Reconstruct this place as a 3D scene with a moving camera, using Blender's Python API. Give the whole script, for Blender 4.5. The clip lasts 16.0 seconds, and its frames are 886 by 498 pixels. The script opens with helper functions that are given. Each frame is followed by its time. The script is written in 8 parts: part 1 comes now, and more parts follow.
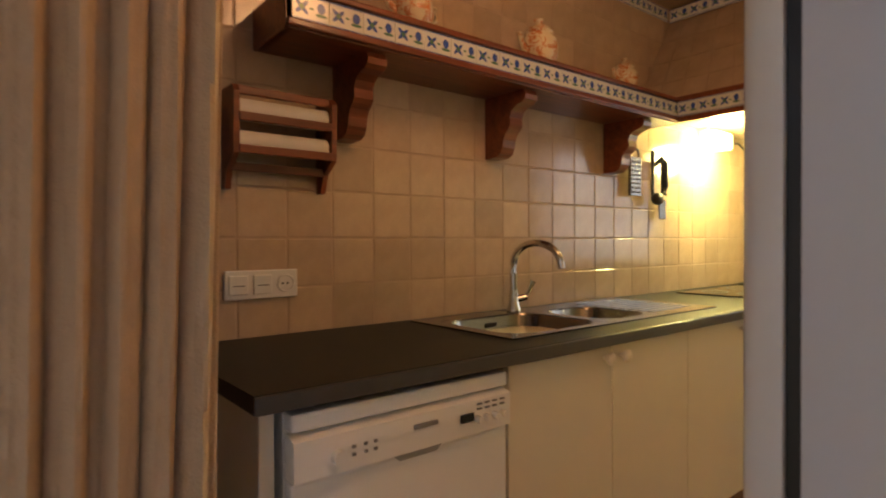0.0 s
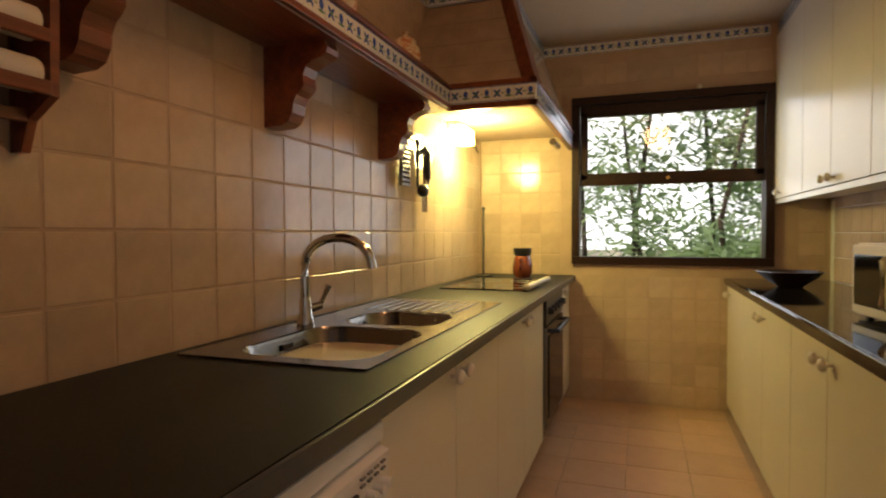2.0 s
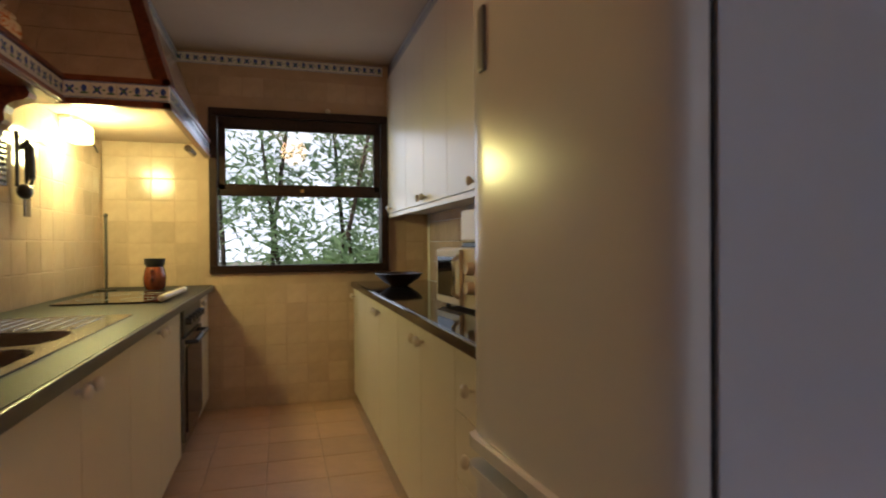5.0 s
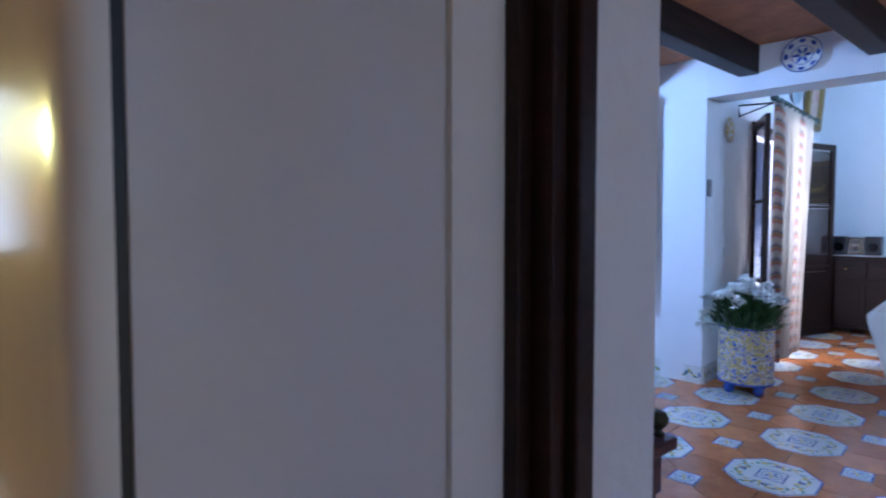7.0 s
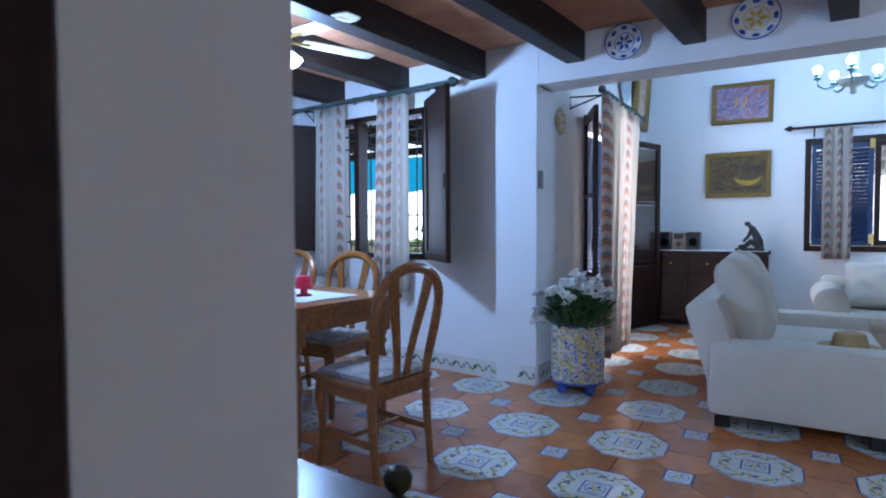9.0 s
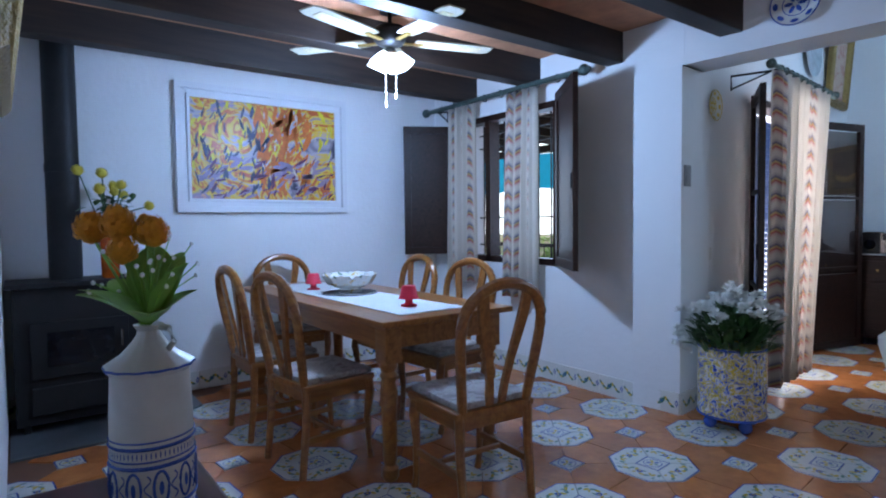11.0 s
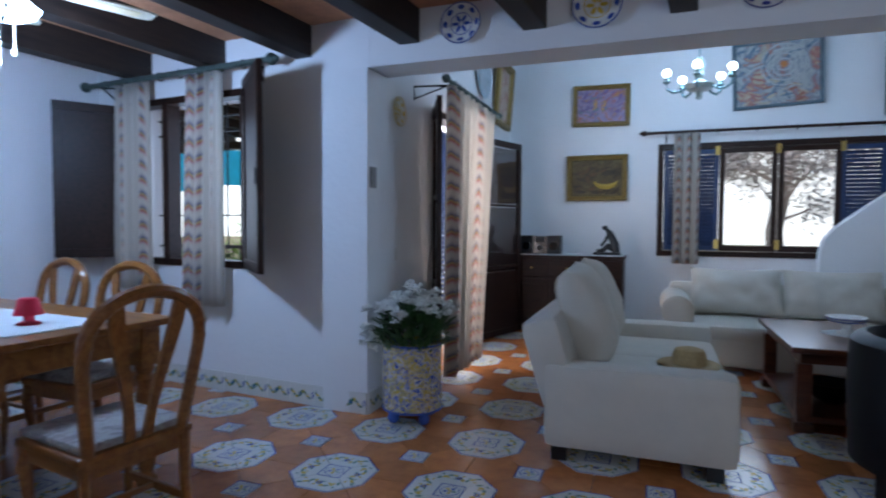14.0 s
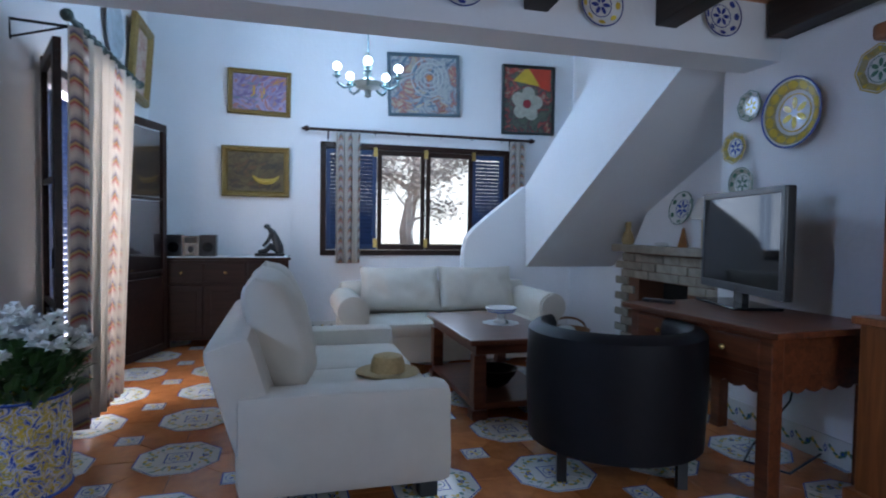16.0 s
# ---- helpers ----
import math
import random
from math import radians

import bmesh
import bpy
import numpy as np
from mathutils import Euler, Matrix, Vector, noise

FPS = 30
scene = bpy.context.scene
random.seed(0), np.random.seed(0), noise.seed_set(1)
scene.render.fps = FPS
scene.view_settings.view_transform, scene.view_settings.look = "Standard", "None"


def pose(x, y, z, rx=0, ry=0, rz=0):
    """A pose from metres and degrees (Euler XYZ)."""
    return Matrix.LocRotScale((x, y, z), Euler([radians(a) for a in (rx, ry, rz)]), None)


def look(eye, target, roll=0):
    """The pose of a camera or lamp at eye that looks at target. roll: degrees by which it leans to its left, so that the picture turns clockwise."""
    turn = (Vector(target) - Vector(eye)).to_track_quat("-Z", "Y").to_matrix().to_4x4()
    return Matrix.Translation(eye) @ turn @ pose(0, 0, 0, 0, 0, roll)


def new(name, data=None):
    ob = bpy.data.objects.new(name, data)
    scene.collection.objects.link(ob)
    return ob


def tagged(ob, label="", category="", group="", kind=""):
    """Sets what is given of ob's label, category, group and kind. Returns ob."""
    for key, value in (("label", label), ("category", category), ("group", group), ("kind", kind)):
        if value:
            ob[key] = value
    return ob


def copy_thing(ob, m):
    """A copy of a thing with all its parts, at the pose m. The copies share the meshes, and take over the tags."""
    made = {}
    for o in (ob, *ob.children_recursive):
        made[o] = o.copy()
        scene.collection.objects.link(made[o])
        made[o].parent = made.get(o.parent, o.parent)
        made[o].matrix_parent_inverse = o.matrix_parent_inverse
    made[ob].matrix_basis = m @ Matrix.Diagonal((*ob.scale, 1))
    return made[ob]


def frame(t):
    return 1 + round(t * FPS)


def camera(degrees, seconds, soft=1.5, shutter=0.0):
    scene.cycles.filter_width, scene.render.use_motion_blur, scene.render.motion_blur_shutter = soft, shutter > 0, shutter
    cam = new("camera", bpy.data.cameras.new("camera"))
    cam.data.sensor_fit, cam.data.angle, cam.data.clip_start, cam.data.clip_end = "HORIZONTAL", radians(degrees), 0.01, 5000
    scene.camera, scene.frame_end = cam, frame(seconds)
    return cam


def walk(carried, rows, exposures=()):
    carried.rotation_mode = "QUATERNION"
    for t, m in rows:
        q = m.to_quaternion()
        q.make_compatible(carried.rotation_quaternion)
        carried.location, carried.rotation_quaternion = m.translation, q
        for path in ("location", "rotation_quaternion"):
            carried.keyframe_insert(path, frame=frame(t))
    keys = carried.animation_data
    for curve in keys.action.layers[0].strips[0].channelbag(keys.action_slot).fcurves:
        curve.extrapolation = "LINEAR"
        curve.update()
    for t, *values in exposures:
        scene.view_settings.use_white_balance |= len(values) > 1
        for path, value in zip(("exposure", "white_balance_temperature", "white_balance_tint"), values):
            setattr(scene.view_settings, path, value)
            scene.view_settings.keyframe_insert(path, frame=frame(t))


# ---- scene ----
cam = camera(75.9, 16.0, soft=2.0, shutter=0.35)
PATH = [
    (0, (-0.180, -0.058, 1.197), (1.073, 1.491, 1.172), -0.3),
    (0.5, (-0.145, 0.109, 1.18), (1.312, 1.479, 1.152), -0.3),
    (1, (-0.093, 0.289, 1.175), (1.538, 1.446, 1.146), -0.3),
    (1.5, (-0.069, 0.44, 1.173), (1.703, 1.367, 1.128), -0.3),
    (2, (-0.062, 0.567, 1.202), (1.827, 1.223, 1.148), -0.2),
    (2.5, (-0.06, 0.674, 1.231), (1.901, 1.064, 1.177), -0.3),
    (3, (-0.07, 0.723, 1.263), (1.921, 0.897, 1.207), -0.1),
    (5.5, (-0.269, 0.452, 1.173), (1.595, -0.272, 1.137), -0.3),
    (6, (-0.299, 0.344, 1.204), (1.481, -0.564, 1.131), 0.0),
    (6.5, (-0.316, 0.287, 1.246), (1.338, -0.833, 1.145), -0.1),
    (7, (-0.320, 0.224, 1.210), (1.193, -1.082, 1.124), 0.0),
    (7.5, (-0.293, 0.124, 1.170), (1.041, -1.364, 1.090), 0.2),
    (8, (-0.286, 0.004, 1.161), (0.907, -1.599, 1.079), 0.1),
    (8.5, (-0.248, -0.186, 1.166), (0.911, -1.813, 1.087), -0.1),
    (9, (-0.224, -0.372, 1.145), (0.952, -1.987, 1.069), -0.3),
    (9.5, (-0.224, -0.53, 1.126), (1.076, -2.048, 1.056), -0.7),
    (10, (-0.229, -0.634, 1.145), (1.213, -2.016, 1.064), -0.6),
    (12.5, (-0.366, -0.95, 1.265), (1.278, -2.087, 1.184), -0.9),
    (13, (-0.372, -0.995, 1.238), (1.148, -2.293, 1.159), -0.6),
    (13.5, (-0.341, -1.008, 1.219), (0.871, -2.597, 1.136), -0.1),
    (14, (-0.297, -1.067, 1.189), (0.555, -2.875, 1.105), 0.3),
    (14.5, (-0.237, -1.155, 1.159), (0.274, -3.087, 1.079), 0.4),
    (15, (-0.156, -1.287, 1.145), (0.002, -3.279, 1.07), 0.6),
    (15.5, (-0.108, -1.434, 1.176), (-0.234, -3.428, 1.097), 0.7),
    (16, (0.057, -1.531, 1.178), (-0.306, -3.496, 1.104), 0.8),
]

EXPOSURES = [(0.0, 0.25, 6900, 18), (1.5, 0.05, 6850, 18), (2.5, -0.25, 6750, 20), (3.0, -0.35, 6700, 20), (5.5, -0.5, 5400, 20), (6.0, -0.2, 5050, 20), (7.0, 0.0, 5150, 15), (8.0, -0.05, 5450, 11), (9.0, -0.3, 5650, 10), (10.0, -0.55, 5850, 10), (12.5, -0.6, 6250, 11), (14.0, -0.9, 6200, 11), (16.0, -0.62, 6150, 11)]
walk(cam, [(t, look(eye, target, roll)) for t, eye, target, roll in PATH], EXPOSURES)

# ---- world and large lights ----
world = bpy.data.worlds.new("world")
scene.world = world
world.use_nodes = True
sky = world.node_tree.nodes.new("ShaderNodeTexSky")
sky.sky_type = "NISHITA"
sky.sun_disc = False
sky.sun_elevation = radians(51)
sky.sun_rotation = radians(150)
back = world.node_tree.nodes["Background"]
back.inputs["Strength"].default_value = 0.15
world.node_tree.links.new(sky.outputs[0], back.inputs[0])


def lamp(name, kind, m, energy, colour, size=0.1, size_y=None):
    data = bpy.data.lights.new(name, kind)
    data.energy, data.color = energy, colour
    if kind == "AREA":
        data.shape, data.size, data.size_y = "RECTANGLE", size, size_y or size
    elif kind == "SUN":
        data.angle = radians(size)
    else:
        data.shadow_soft_size = size
    ob = new(name, data)
    ob.matrix_world = m
    return ob


lamp("sun", "SUN", look((0, 0, 0), (0.30, -0.55, -0.78)), 5.0, (1.0, 0.93, 0.82), 0.6)
COOL = (0.40, 0.61, 1.0)
DAY = (0.50, 0.69, 1.0)
WARM = (1.0, 0.54, 0.24)
# skylight in the openings
lamp("window_light_kitchen", "AREA", pose(4.085, 0.39, 1.55, 0, 90, 0), 7, (0.80, 0.90, 1.0), 1.0, 1.15)
lamp("window_light_dining", "AREA", pose(3.2, -4.38, 1.50, 90, 0, 0), 18, DAY, 1.1, 1.1)
lamp("window_light_living", "AREA", pose(1.625, -4.045, 0, 0, 0, 5) @ pose(-2.88, -3.64, 1.48, 90, 0, 0), 14, DAY, 1.1, 1.0)
lamp("door_light_living", "AREA", pose(2.15, -5.75, 1.15, 0, 90, 4.5), 140, (0.95, 0.93, 1.0), 1.9, 1.2)
# the burning lamps
lamp("hood_lamp_light", "POINT", pose(3.30, 1.52, 1.72), 44, (1.0, 0.94, 0.32), 0.10)
lamp("kitchen_ceiling_light", "POINT", pose(1.0, 0.38, 2.37), 15, WARM, 0.16)
lamp("fan_lamp_light", "POINT", pose(2.57, -2.56, 1.98), 145, COOL, 0.09)
lamp("chandelier_light", "POINT", pose(-0.18, -6.4, 2.62), 98, (0.40, 0.66, 1.0), 0.22)
# added fill from behind the walker; no window is known there
lamp("fill_light_dining", "AREA", pose(-1.6, -0.84, 1.5, 90, 0, 180), 36, (0.66, 0.80, 1.0), 1.0, 1.2)
# added bluish fill for the fridge side; the lit doorway is invented
lamp("fill_light_kitchen", "AREA", pose(-1.32, 0.1, 1.1, 0, -90, 0), 0.2, (0.36, 0.52, 1.0), 1.9, 0.9)

# ---- materials ----


def material(name, colour, rough=0.6, metal=0.0, vary=0.08, scale=6.0, bump=0.0, bump_scale=60.0, coat=0.0, rand=0.0, spec=0.5, transmission=0.0):
    m = bpy.data.materials.new(name)
    m.use_nodes = True
    nt = m.node_tree
    b = nt.nodes["Principled BSDF"]
    b.inputs["Roughness"].default_value = rough
    b.inputs["Metallic"].default_value = metal
    b.inputs["Coat Weight"].default_value = coat
    b.inputs["Coat Roughness"].default_value = 0.08
    b.inputs["Specular IOR Level"].default_value = spec
    b.inputs["Transmission Weight"].default_value = transmission
    tc = nt.nodes.new("ShaderNodeTexCoord")
    n1 = nt.nodes.new("ShaderNodeTexNoise")
    n1.inputs["Scale"].default_value = scale
    n1.inputs["Detail"].default_value = 6
    n1.inputs["Roughness"].default_value = 0.65
    nt.links.new(tc.outputs["Object"], n1.inputs["Vector"])
    mix = nt.nodes.new("ShaderNodeMix")
    mix.data_type = "RGBA"
    lo = tuple(max(0.0, c * (1 - 2.2 * vary)) for c in colour)
    hi = tuple(min(1.0, c * (1 + 2.2 * vary)) for c in colour)
    mix.inputs["A"].default_value = (*lo, 1)
    mix.inputs["B"].default_value = (*hi, 1)
    nt.links.new(n1.outputs["Fac"], mix.inputs["Factor"])
    out = mix.outputs["Result"]
    if rand:
        info = nt.nodes.new("ShaderNodeObjectInfo")
        hsv = nt.nodes.new("ShaderNodeHueSaturation")
        rng = nt.nodes.new("ShaderNodeMapRange")
        rng.inputs["To Min"].default_value, rng.inputs["To Max"].default_value = 1 - rand, 1 + rand
        nt.links.new(info.outputs["Random"], rng.inputs["Value"])
        nt.links.new(rng.outputs[0], hsv.inputs["Value"])
        nt.links.new(out, hsv.inputs["Color"])
        out = hsv.outputs["Color"]
    nt.links.new(out, b.inputs["Base Color"])
    if bump:
        n2 = nt.nodes.new("ShaderNodeTexNoise")
        n2.inputs["Scale"].default_value = bump_scale
        n2.inputs["Detail"].default_value = 4
        nt.links.new(tc.outputs["Object"], n2.inputs["Vector"])
        bp = nt.nodes.new("ShaderNodeBump")
        bp.inputs["Strength"].default_value = bump
        bp.inputs["Distance"].default_value = 0.01
        nt.links.new(n2.outputs["Fac"], bp.inputs["Height"])
        nt.links.new(bp.outputs[0], b.inputs["Normal"])
    return m


def wood(name, dark, light, rough=0.4, scale=3.0, stretch=(1, 12, 12), coat=0.2, spec=0.5):
    """Grain along the object's x axis."""
    m = bpy.data.materials.new(name)
    m.use_nodes = True
    nt = m.node_tree
    b = nt.nodes["Principled BSDF"]
    b.inputs["Roughness"].default_value = rough
    b.inputs["Coat Weight"].default_value = coat
    b.inputs["Specular IOR Level"].default_value = spec
    b.inputs["Coat Roughness"].default_value = 0.15
    tc = nt.nodes.new("ShaderNodeTexCoord")
    mp = nt.nodes.new("ShaderNodeMapping")
    mp.inputs["Scale"].default_value = stretch
    nt.links.new(tc.outputs["Object"], mp.inputs["Vector"])
    n = nt.nodes.new("ShaderNodeTexNoise")
    n.inputs["Scale"].default_value = scale
    n.inputs["Detail"].default_value = 8
    n.inputs["Distortion"].default_value = 0.7
    nt.links.new(mp.outputs[0], n.inputs["Vector"])
    ramp = nt.nodes.new("ShaderNodeValToRGB")
    ramp.color_ramp.elements[0].position, ramp.color_ramp.elements[0].color = 0.3, (*dark, 1)
    ramp.color_ramp.elements[1].position, ramp.color_ramp.elements[1].color = 0.72, (*light, 1)
    nt.links.new(n.outputs["Fac"], ramp.inputs[0])
    nt.links.new(ramp.outputs[0], b.inputs["Base Color"])
    bp = nt.nodes.new("ShaderNodeBump")
    bp.inputs["Strength"].default_value = 0.15
    bp.inputs["Distance"].default_value = 0.004
    nt.links.new(n.outputs["Fac"], bp.inputs["Height"])
    nt.links.new(bp.outputs[0], b.inputs["Normal"])
    return m


def glow(name, colour, strength):
    m = bpy.data.materials.new(name)
    m.use_nodes = True
    b = m.node_tree.nodes["Principled BSDF"]
    b.inputs["Base Color"].default_value = (*colour, 1)
    b.inputs["Emission Color"].default_value = (*colour, 1)
    b.inputs["Emission Strength"].default_value = strength
    return m


def blotches(name, stops, scale=5.0, rough=0.6, detail=4.0, distortion=1.0, bump=0.3):
    """Daubs of several colours, for paintings and painted faience. stops: (position, colour)."""
    m = bpy.data.materials.new(name)
    m.use_nodes = True
    nt = m.node_tree
    b = nt.nodes["Principled BSDF"]
    b.inputs["Roughness"].default_value = rough
    tc = nt.nodes.new("ShaderNodeTexCoord")
    n = nt.nodes.new("ShaderNodeTexNoise")
    n.inputs["Scale"].default_value = scale
    n.inputs["Detail"].default_value = detail
    n.inputs["Roughness"].default_value = 0.7
    n.inputs["Distortion"].default_value = distortion
    nt.links.new(tc.outputs["Object"], n.inputs["Vector"])
    ramp = nt.nodes.new("ShaderNodeValToRGB")
    els = ramp.color_ramp.elements
    ramp.color_ramp.interpolation = "EASE"
    els[0].position, els[0].color = stops[0][0], (*stops[0][1], 1)
    els[1].position, els[1].color = stops[-1][0], (*stops[-1][1], 1)
    for p, c in stops[1:-1]:
        e = els.new(p)
        e.color = (*c, 1)
    nt.links.new(n.outputs["Fac"], ramp.inputs[0])
    nt.links.new(ramp.outputs[0], b.inputs["Base Color"])
    if bump:
        bp = nt.nodes.new("ShaderNodeBump")
        bp.inputs["Strength"].default_value = bump
        bp.inputs["Distance"].default_value = 0.006
        nt.links.new(n.outputs["Fac"], bp.inputs["Height"])
        nt.links.new(bp.outputs[0], b.inputs["Normal"])
    return m


PLASTER = material("white_plaster", (0.78, 0.78, 0.78), 0.85, vary=0.02, scale=3, bump=0.25, bump_scale=25)
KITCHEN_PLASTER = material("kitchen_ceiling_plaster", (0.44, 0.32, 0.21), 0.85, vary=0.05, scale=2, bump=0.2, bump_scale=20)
TILE = material("beige_wall_tile", (0.50, 0.37, 0.26), 0.16, vary=0.13, scale=9, bump=0.12, bump_scale=14, rand=0.11)
GROUT = material("tile_grout", (0.46, 0.33, 0.23), 0.9, vary=0.1)
FLOOR_TILE = material("kitchen_floor_tile", (0.54, 0.33, 0.19), 0.35, vary=0.12, scale=6, bump=0.1, rand=0.08)
TERRACOTTA = material("terracotta_floor", (0.46, 0.16, 0.048), 0.22, vary=0.26, scale=9, bump=0.12, bump_scale=30, coat=0.25, rand=0.18)
FLOOR_GROUT = material("floor_grout", (0.16, 0.07, 0.035), 0.8, vary=0.1)
CERAMIC = material("white_ceramic", (0.72, 0.72, 0.68), 0.22, vary=0.04, scale=12, coat=0.3)
BLUE_GLAZE = material("blue_glaze", (0.05, 0.10, 0.38), 0.25, vary=0.2, scale=30)
YELLOW_GLAZE = material("yellow_glaze", (0.62, 0.44, 0.06), 0.25, vary=0.25, scale=30)
GREEN_GLAZE = material("green_glaze", (0.05, 0.16, 0.10), 0.3, vary=0.25, scale=30)
WHITE_PAINT = material("white_lacquer", (0.68, 0.62, 0.50), 0.3, vary=0.02, scale=3, bump=0.03)
APPLIANCE = material("white_enamel", (0.78, 0.77, 0.74), 0.22, vary=0.015, scale=3)
FRIDGE_PAINT = material("fridge_enamel", (0.62, 0.62, 0.65), 0.22, vary=0.02, scale=3, bump=0.03, bump_scale=120)
WORKTOP = material("black_worktop", (0.012, 0.0115, 0.012), 0.5, spec=0.25, vary=0.4, scale=60, bump=0.05, bump_scale=200)
GRANITE = material("black_granite", (0.008, 0.008, 0.009), 0.06, vary=0.6, scale=120)
STEEL = material("brushed_steel", (0.20, 0.185, 0.17), 0.2, 1.0, vary=0.06, scale=40)
CHROME = material("chrome", (0.58, 0.57, 0.55), 0.08, 1.0, vary=0.02)
BLACK = material("black_plastic", (0.012, 0.012, 0.013), 0.35, vary=0.3)
IRON = material("black_iron", (0.02, 0.018, 0.018), 0.55, 0.5, vary=0.3, bump=0.2)
RED_WOOD = wood("red_brown_wood", (0.11, 0.022, 0.008), (0.24, 0.06, 0.02), 0.35)
DARK_WOOD = wood("dark_stained_wood", (0.014, 0.006, 0.004), (0.036, 0.014, 0.009), 0.42, coat=0.0, spec=0.25)
BEAM_WOOD = wood("dark_beam_wood", (0.009, 0.005, 0.004), (0.036, 0.020, 0.013), 0.6, 2.0, (12, 1, 12), 0.0)
HONEY_WOOD = wood("honey_pine", (0.19, 0.062, 0.012), (0.37, 0.15, 0.034), 0.3)
CHERRY_WOOD = wood("cherry_wood", (0.07, 0.017, 0.007), (0.16, 0.045, 0.017), 0.3)
CEIL_CLAY = material("clay_ceiling_slabs", (0.50, 0.23, 0.12), 0.8, vary=0.30, scale=5, bump=0.3, bump_scale=20)
LINEN = material("cream_sofa_cotton", (0.62, 0.58, 0.50), 0.95, vary=0.04, scale=8, bump=0.35, bump_scale=260)
LEATHER = material("black_leather", (0.009, 0.009, 0.011), 0.45, spec=0.2, vary=0.3, bump=0.15, bump_scale=180)
CURTAIN_BEIGE = material("beige_sheer", (0.46, 0.32, 0.19), 0.9, vary=0.06, scale=20, bump=0.4, bump_scale=150)
GLASS = material("clear_glass", (1, 1, 1), 0.0, vary=0.0, spec=0.2, transmission=1.0)
SCREEN = material("screen_glass", (0.006, 0.006, 0.008), 0.05, vary=0.1, spec=0.25)
LEAF = material("green_leaf", (0.045, 0.11, 0.03), 0.45, vary=0.35, scale=18)
LEAF_BRIGHT = material("bright_green_leaf", (0.22, 0.42, 0.06), 0.4, vary=0.25, scale=15)
PETAL_WHITE = material("white_petals", (0.86, 0.86, 0.82), 0.7, vary=0.04)
PETAL_ORANGE = material("orange_petals", (0.90, 0.27, 0.01), 0.7, vary=0.25, scale=40)
PETAL_YELLOW = material("yellow_petals", (0.62, 0.50, 0.06), 0.7, vary=0.2, scale=40)
RED_PAINT = material("red_plastic", (0.70, 0.03, 0.07), 0.35, vary=0.05)
GOLD = material("gilded_frame", (0.27, 0.18, 0.055), 0.42, 0.5, vary=0.35, scale=50, bump=0.8, bump_scale=90)
BRASS = material("brass", (0.55, 0.38, 0.12), 0.3, 1.0, vary=0.1)
STONE = material("pale_stone", (0.30, 0.26, 0.20), 0.85, vary=0.25, scale=9, bump=0.6, bump_scale=40, rand=0.15)
SOOT = material("soot", (0.008, 0.007, 0.006), 0.95, vary=0.3)
WICKER = material("wicker", (0.22, 0.10, 0.035), 0.8, vary=0.4, scale=60, bump=0.8, bump_scale=120)
STRAW = material("straw", (0.42, 0.30, 0.14), 0.9, vary=0.2, scale=60, bump=0.6, bump_scale=150)
GREEN_ROD = material("green_painted_iron", (0.07, 0.10, 0.09), 0.5, 0.3, vary=0.25, scale=30)
BLUE_SHUTTER = material("blue_louvre_paint", (0.02, 0.05, 0.14), 0.45, vary=0.2)

# ---- building helpers ----


def box(bm, x0, x1, y0, y1, z0, z1, bevel=0.0, m=None):
    r = bmesh.ops.create_cube(bm, size=1.0)
    vs = r["verts"]
    for v in vs:
        v.co = Vector(((x0 + x1) / 2 + v.co.x * (x1 - x0), (y0 + y1) / 2 + v.co.y * (y1 - y0), (z0 + z1) / 2 + v.co.z * (z1 - z0)))
    if bevel:
        es = list({e for v in vs for e in v.link_edges})
        r = bmesh.ops.bevel(bm, geom=es, offset=bevel, segments=2, affect="EDGES", profile=0.6)
        vs = list(set(r["verts"]) | {v for v in vs if v.is_valid})
    if m is not None:
        bmesh.ops.transform(bm, matrix=m, verts=vs)
    return bm


def rod(bm, p0, p1, r0, r1=None, seg=10):
    p0, p1 = Vector(p0), Vector(p1)
    d = p1 - p0
    r = bmesh.ops.create_cone(bm, cap_ends=True, segments=seg, radius1=r0, radius2=r0 if r1 is None else r1, depth=d.length)
    bmesh.ops.transform(bm, matrix=Matrix.Translation((p0 + p1) / 2) @ d.to_track_quat("Z", "Y").to_matrix().to_4x4(), verts=r["verts"])
    return bm


def ball(bm, c, r, seg=12, squash=(1, 1, 1)):
    q = bmesh.ops.create_uvsphere(bm, u_segments=seg, v_segments=max(6, seg // 2), radius=r)
    for v in q["verts"]:
        v.co = Vector((c[0] + v.co.x * squash[0], c[1] + v.co.y * squash[1], c[2] + v.co.z * squash[2]))
    return bm


def lathe(bm, profile, seg=28, at=(0, 0, 0), wave=0.0, waves=0):
    """A turned solid from (radius, height) pairs."""
    rings = []
    for r, z in profile:
        ring = []
        for k in range(seg):
            a = 2 * math.pi * k / seg
            rr = r * (1 + wave * math.cos(waves * a)) if waves else r
            ring.append(bm.verts.new((at[0] + rr * math.cos(a), at[1] + rr * math.sin(a), at[2] + z)))
        rings.append(ring)
    for a, b in zip(rings, rings[1:]):
        for k in range(seg):
            bm.faces.new((a[k], a[(k + 1) % seg], b[(k + 1) % seg], b[k]))
    if profile[0][0] > 1e-4:
        bm.faces.new(list(reversed(rings[0])))
    if profile[-1][0] > 1e-4:
        bm.faces.new(rings[-1])
    return bm


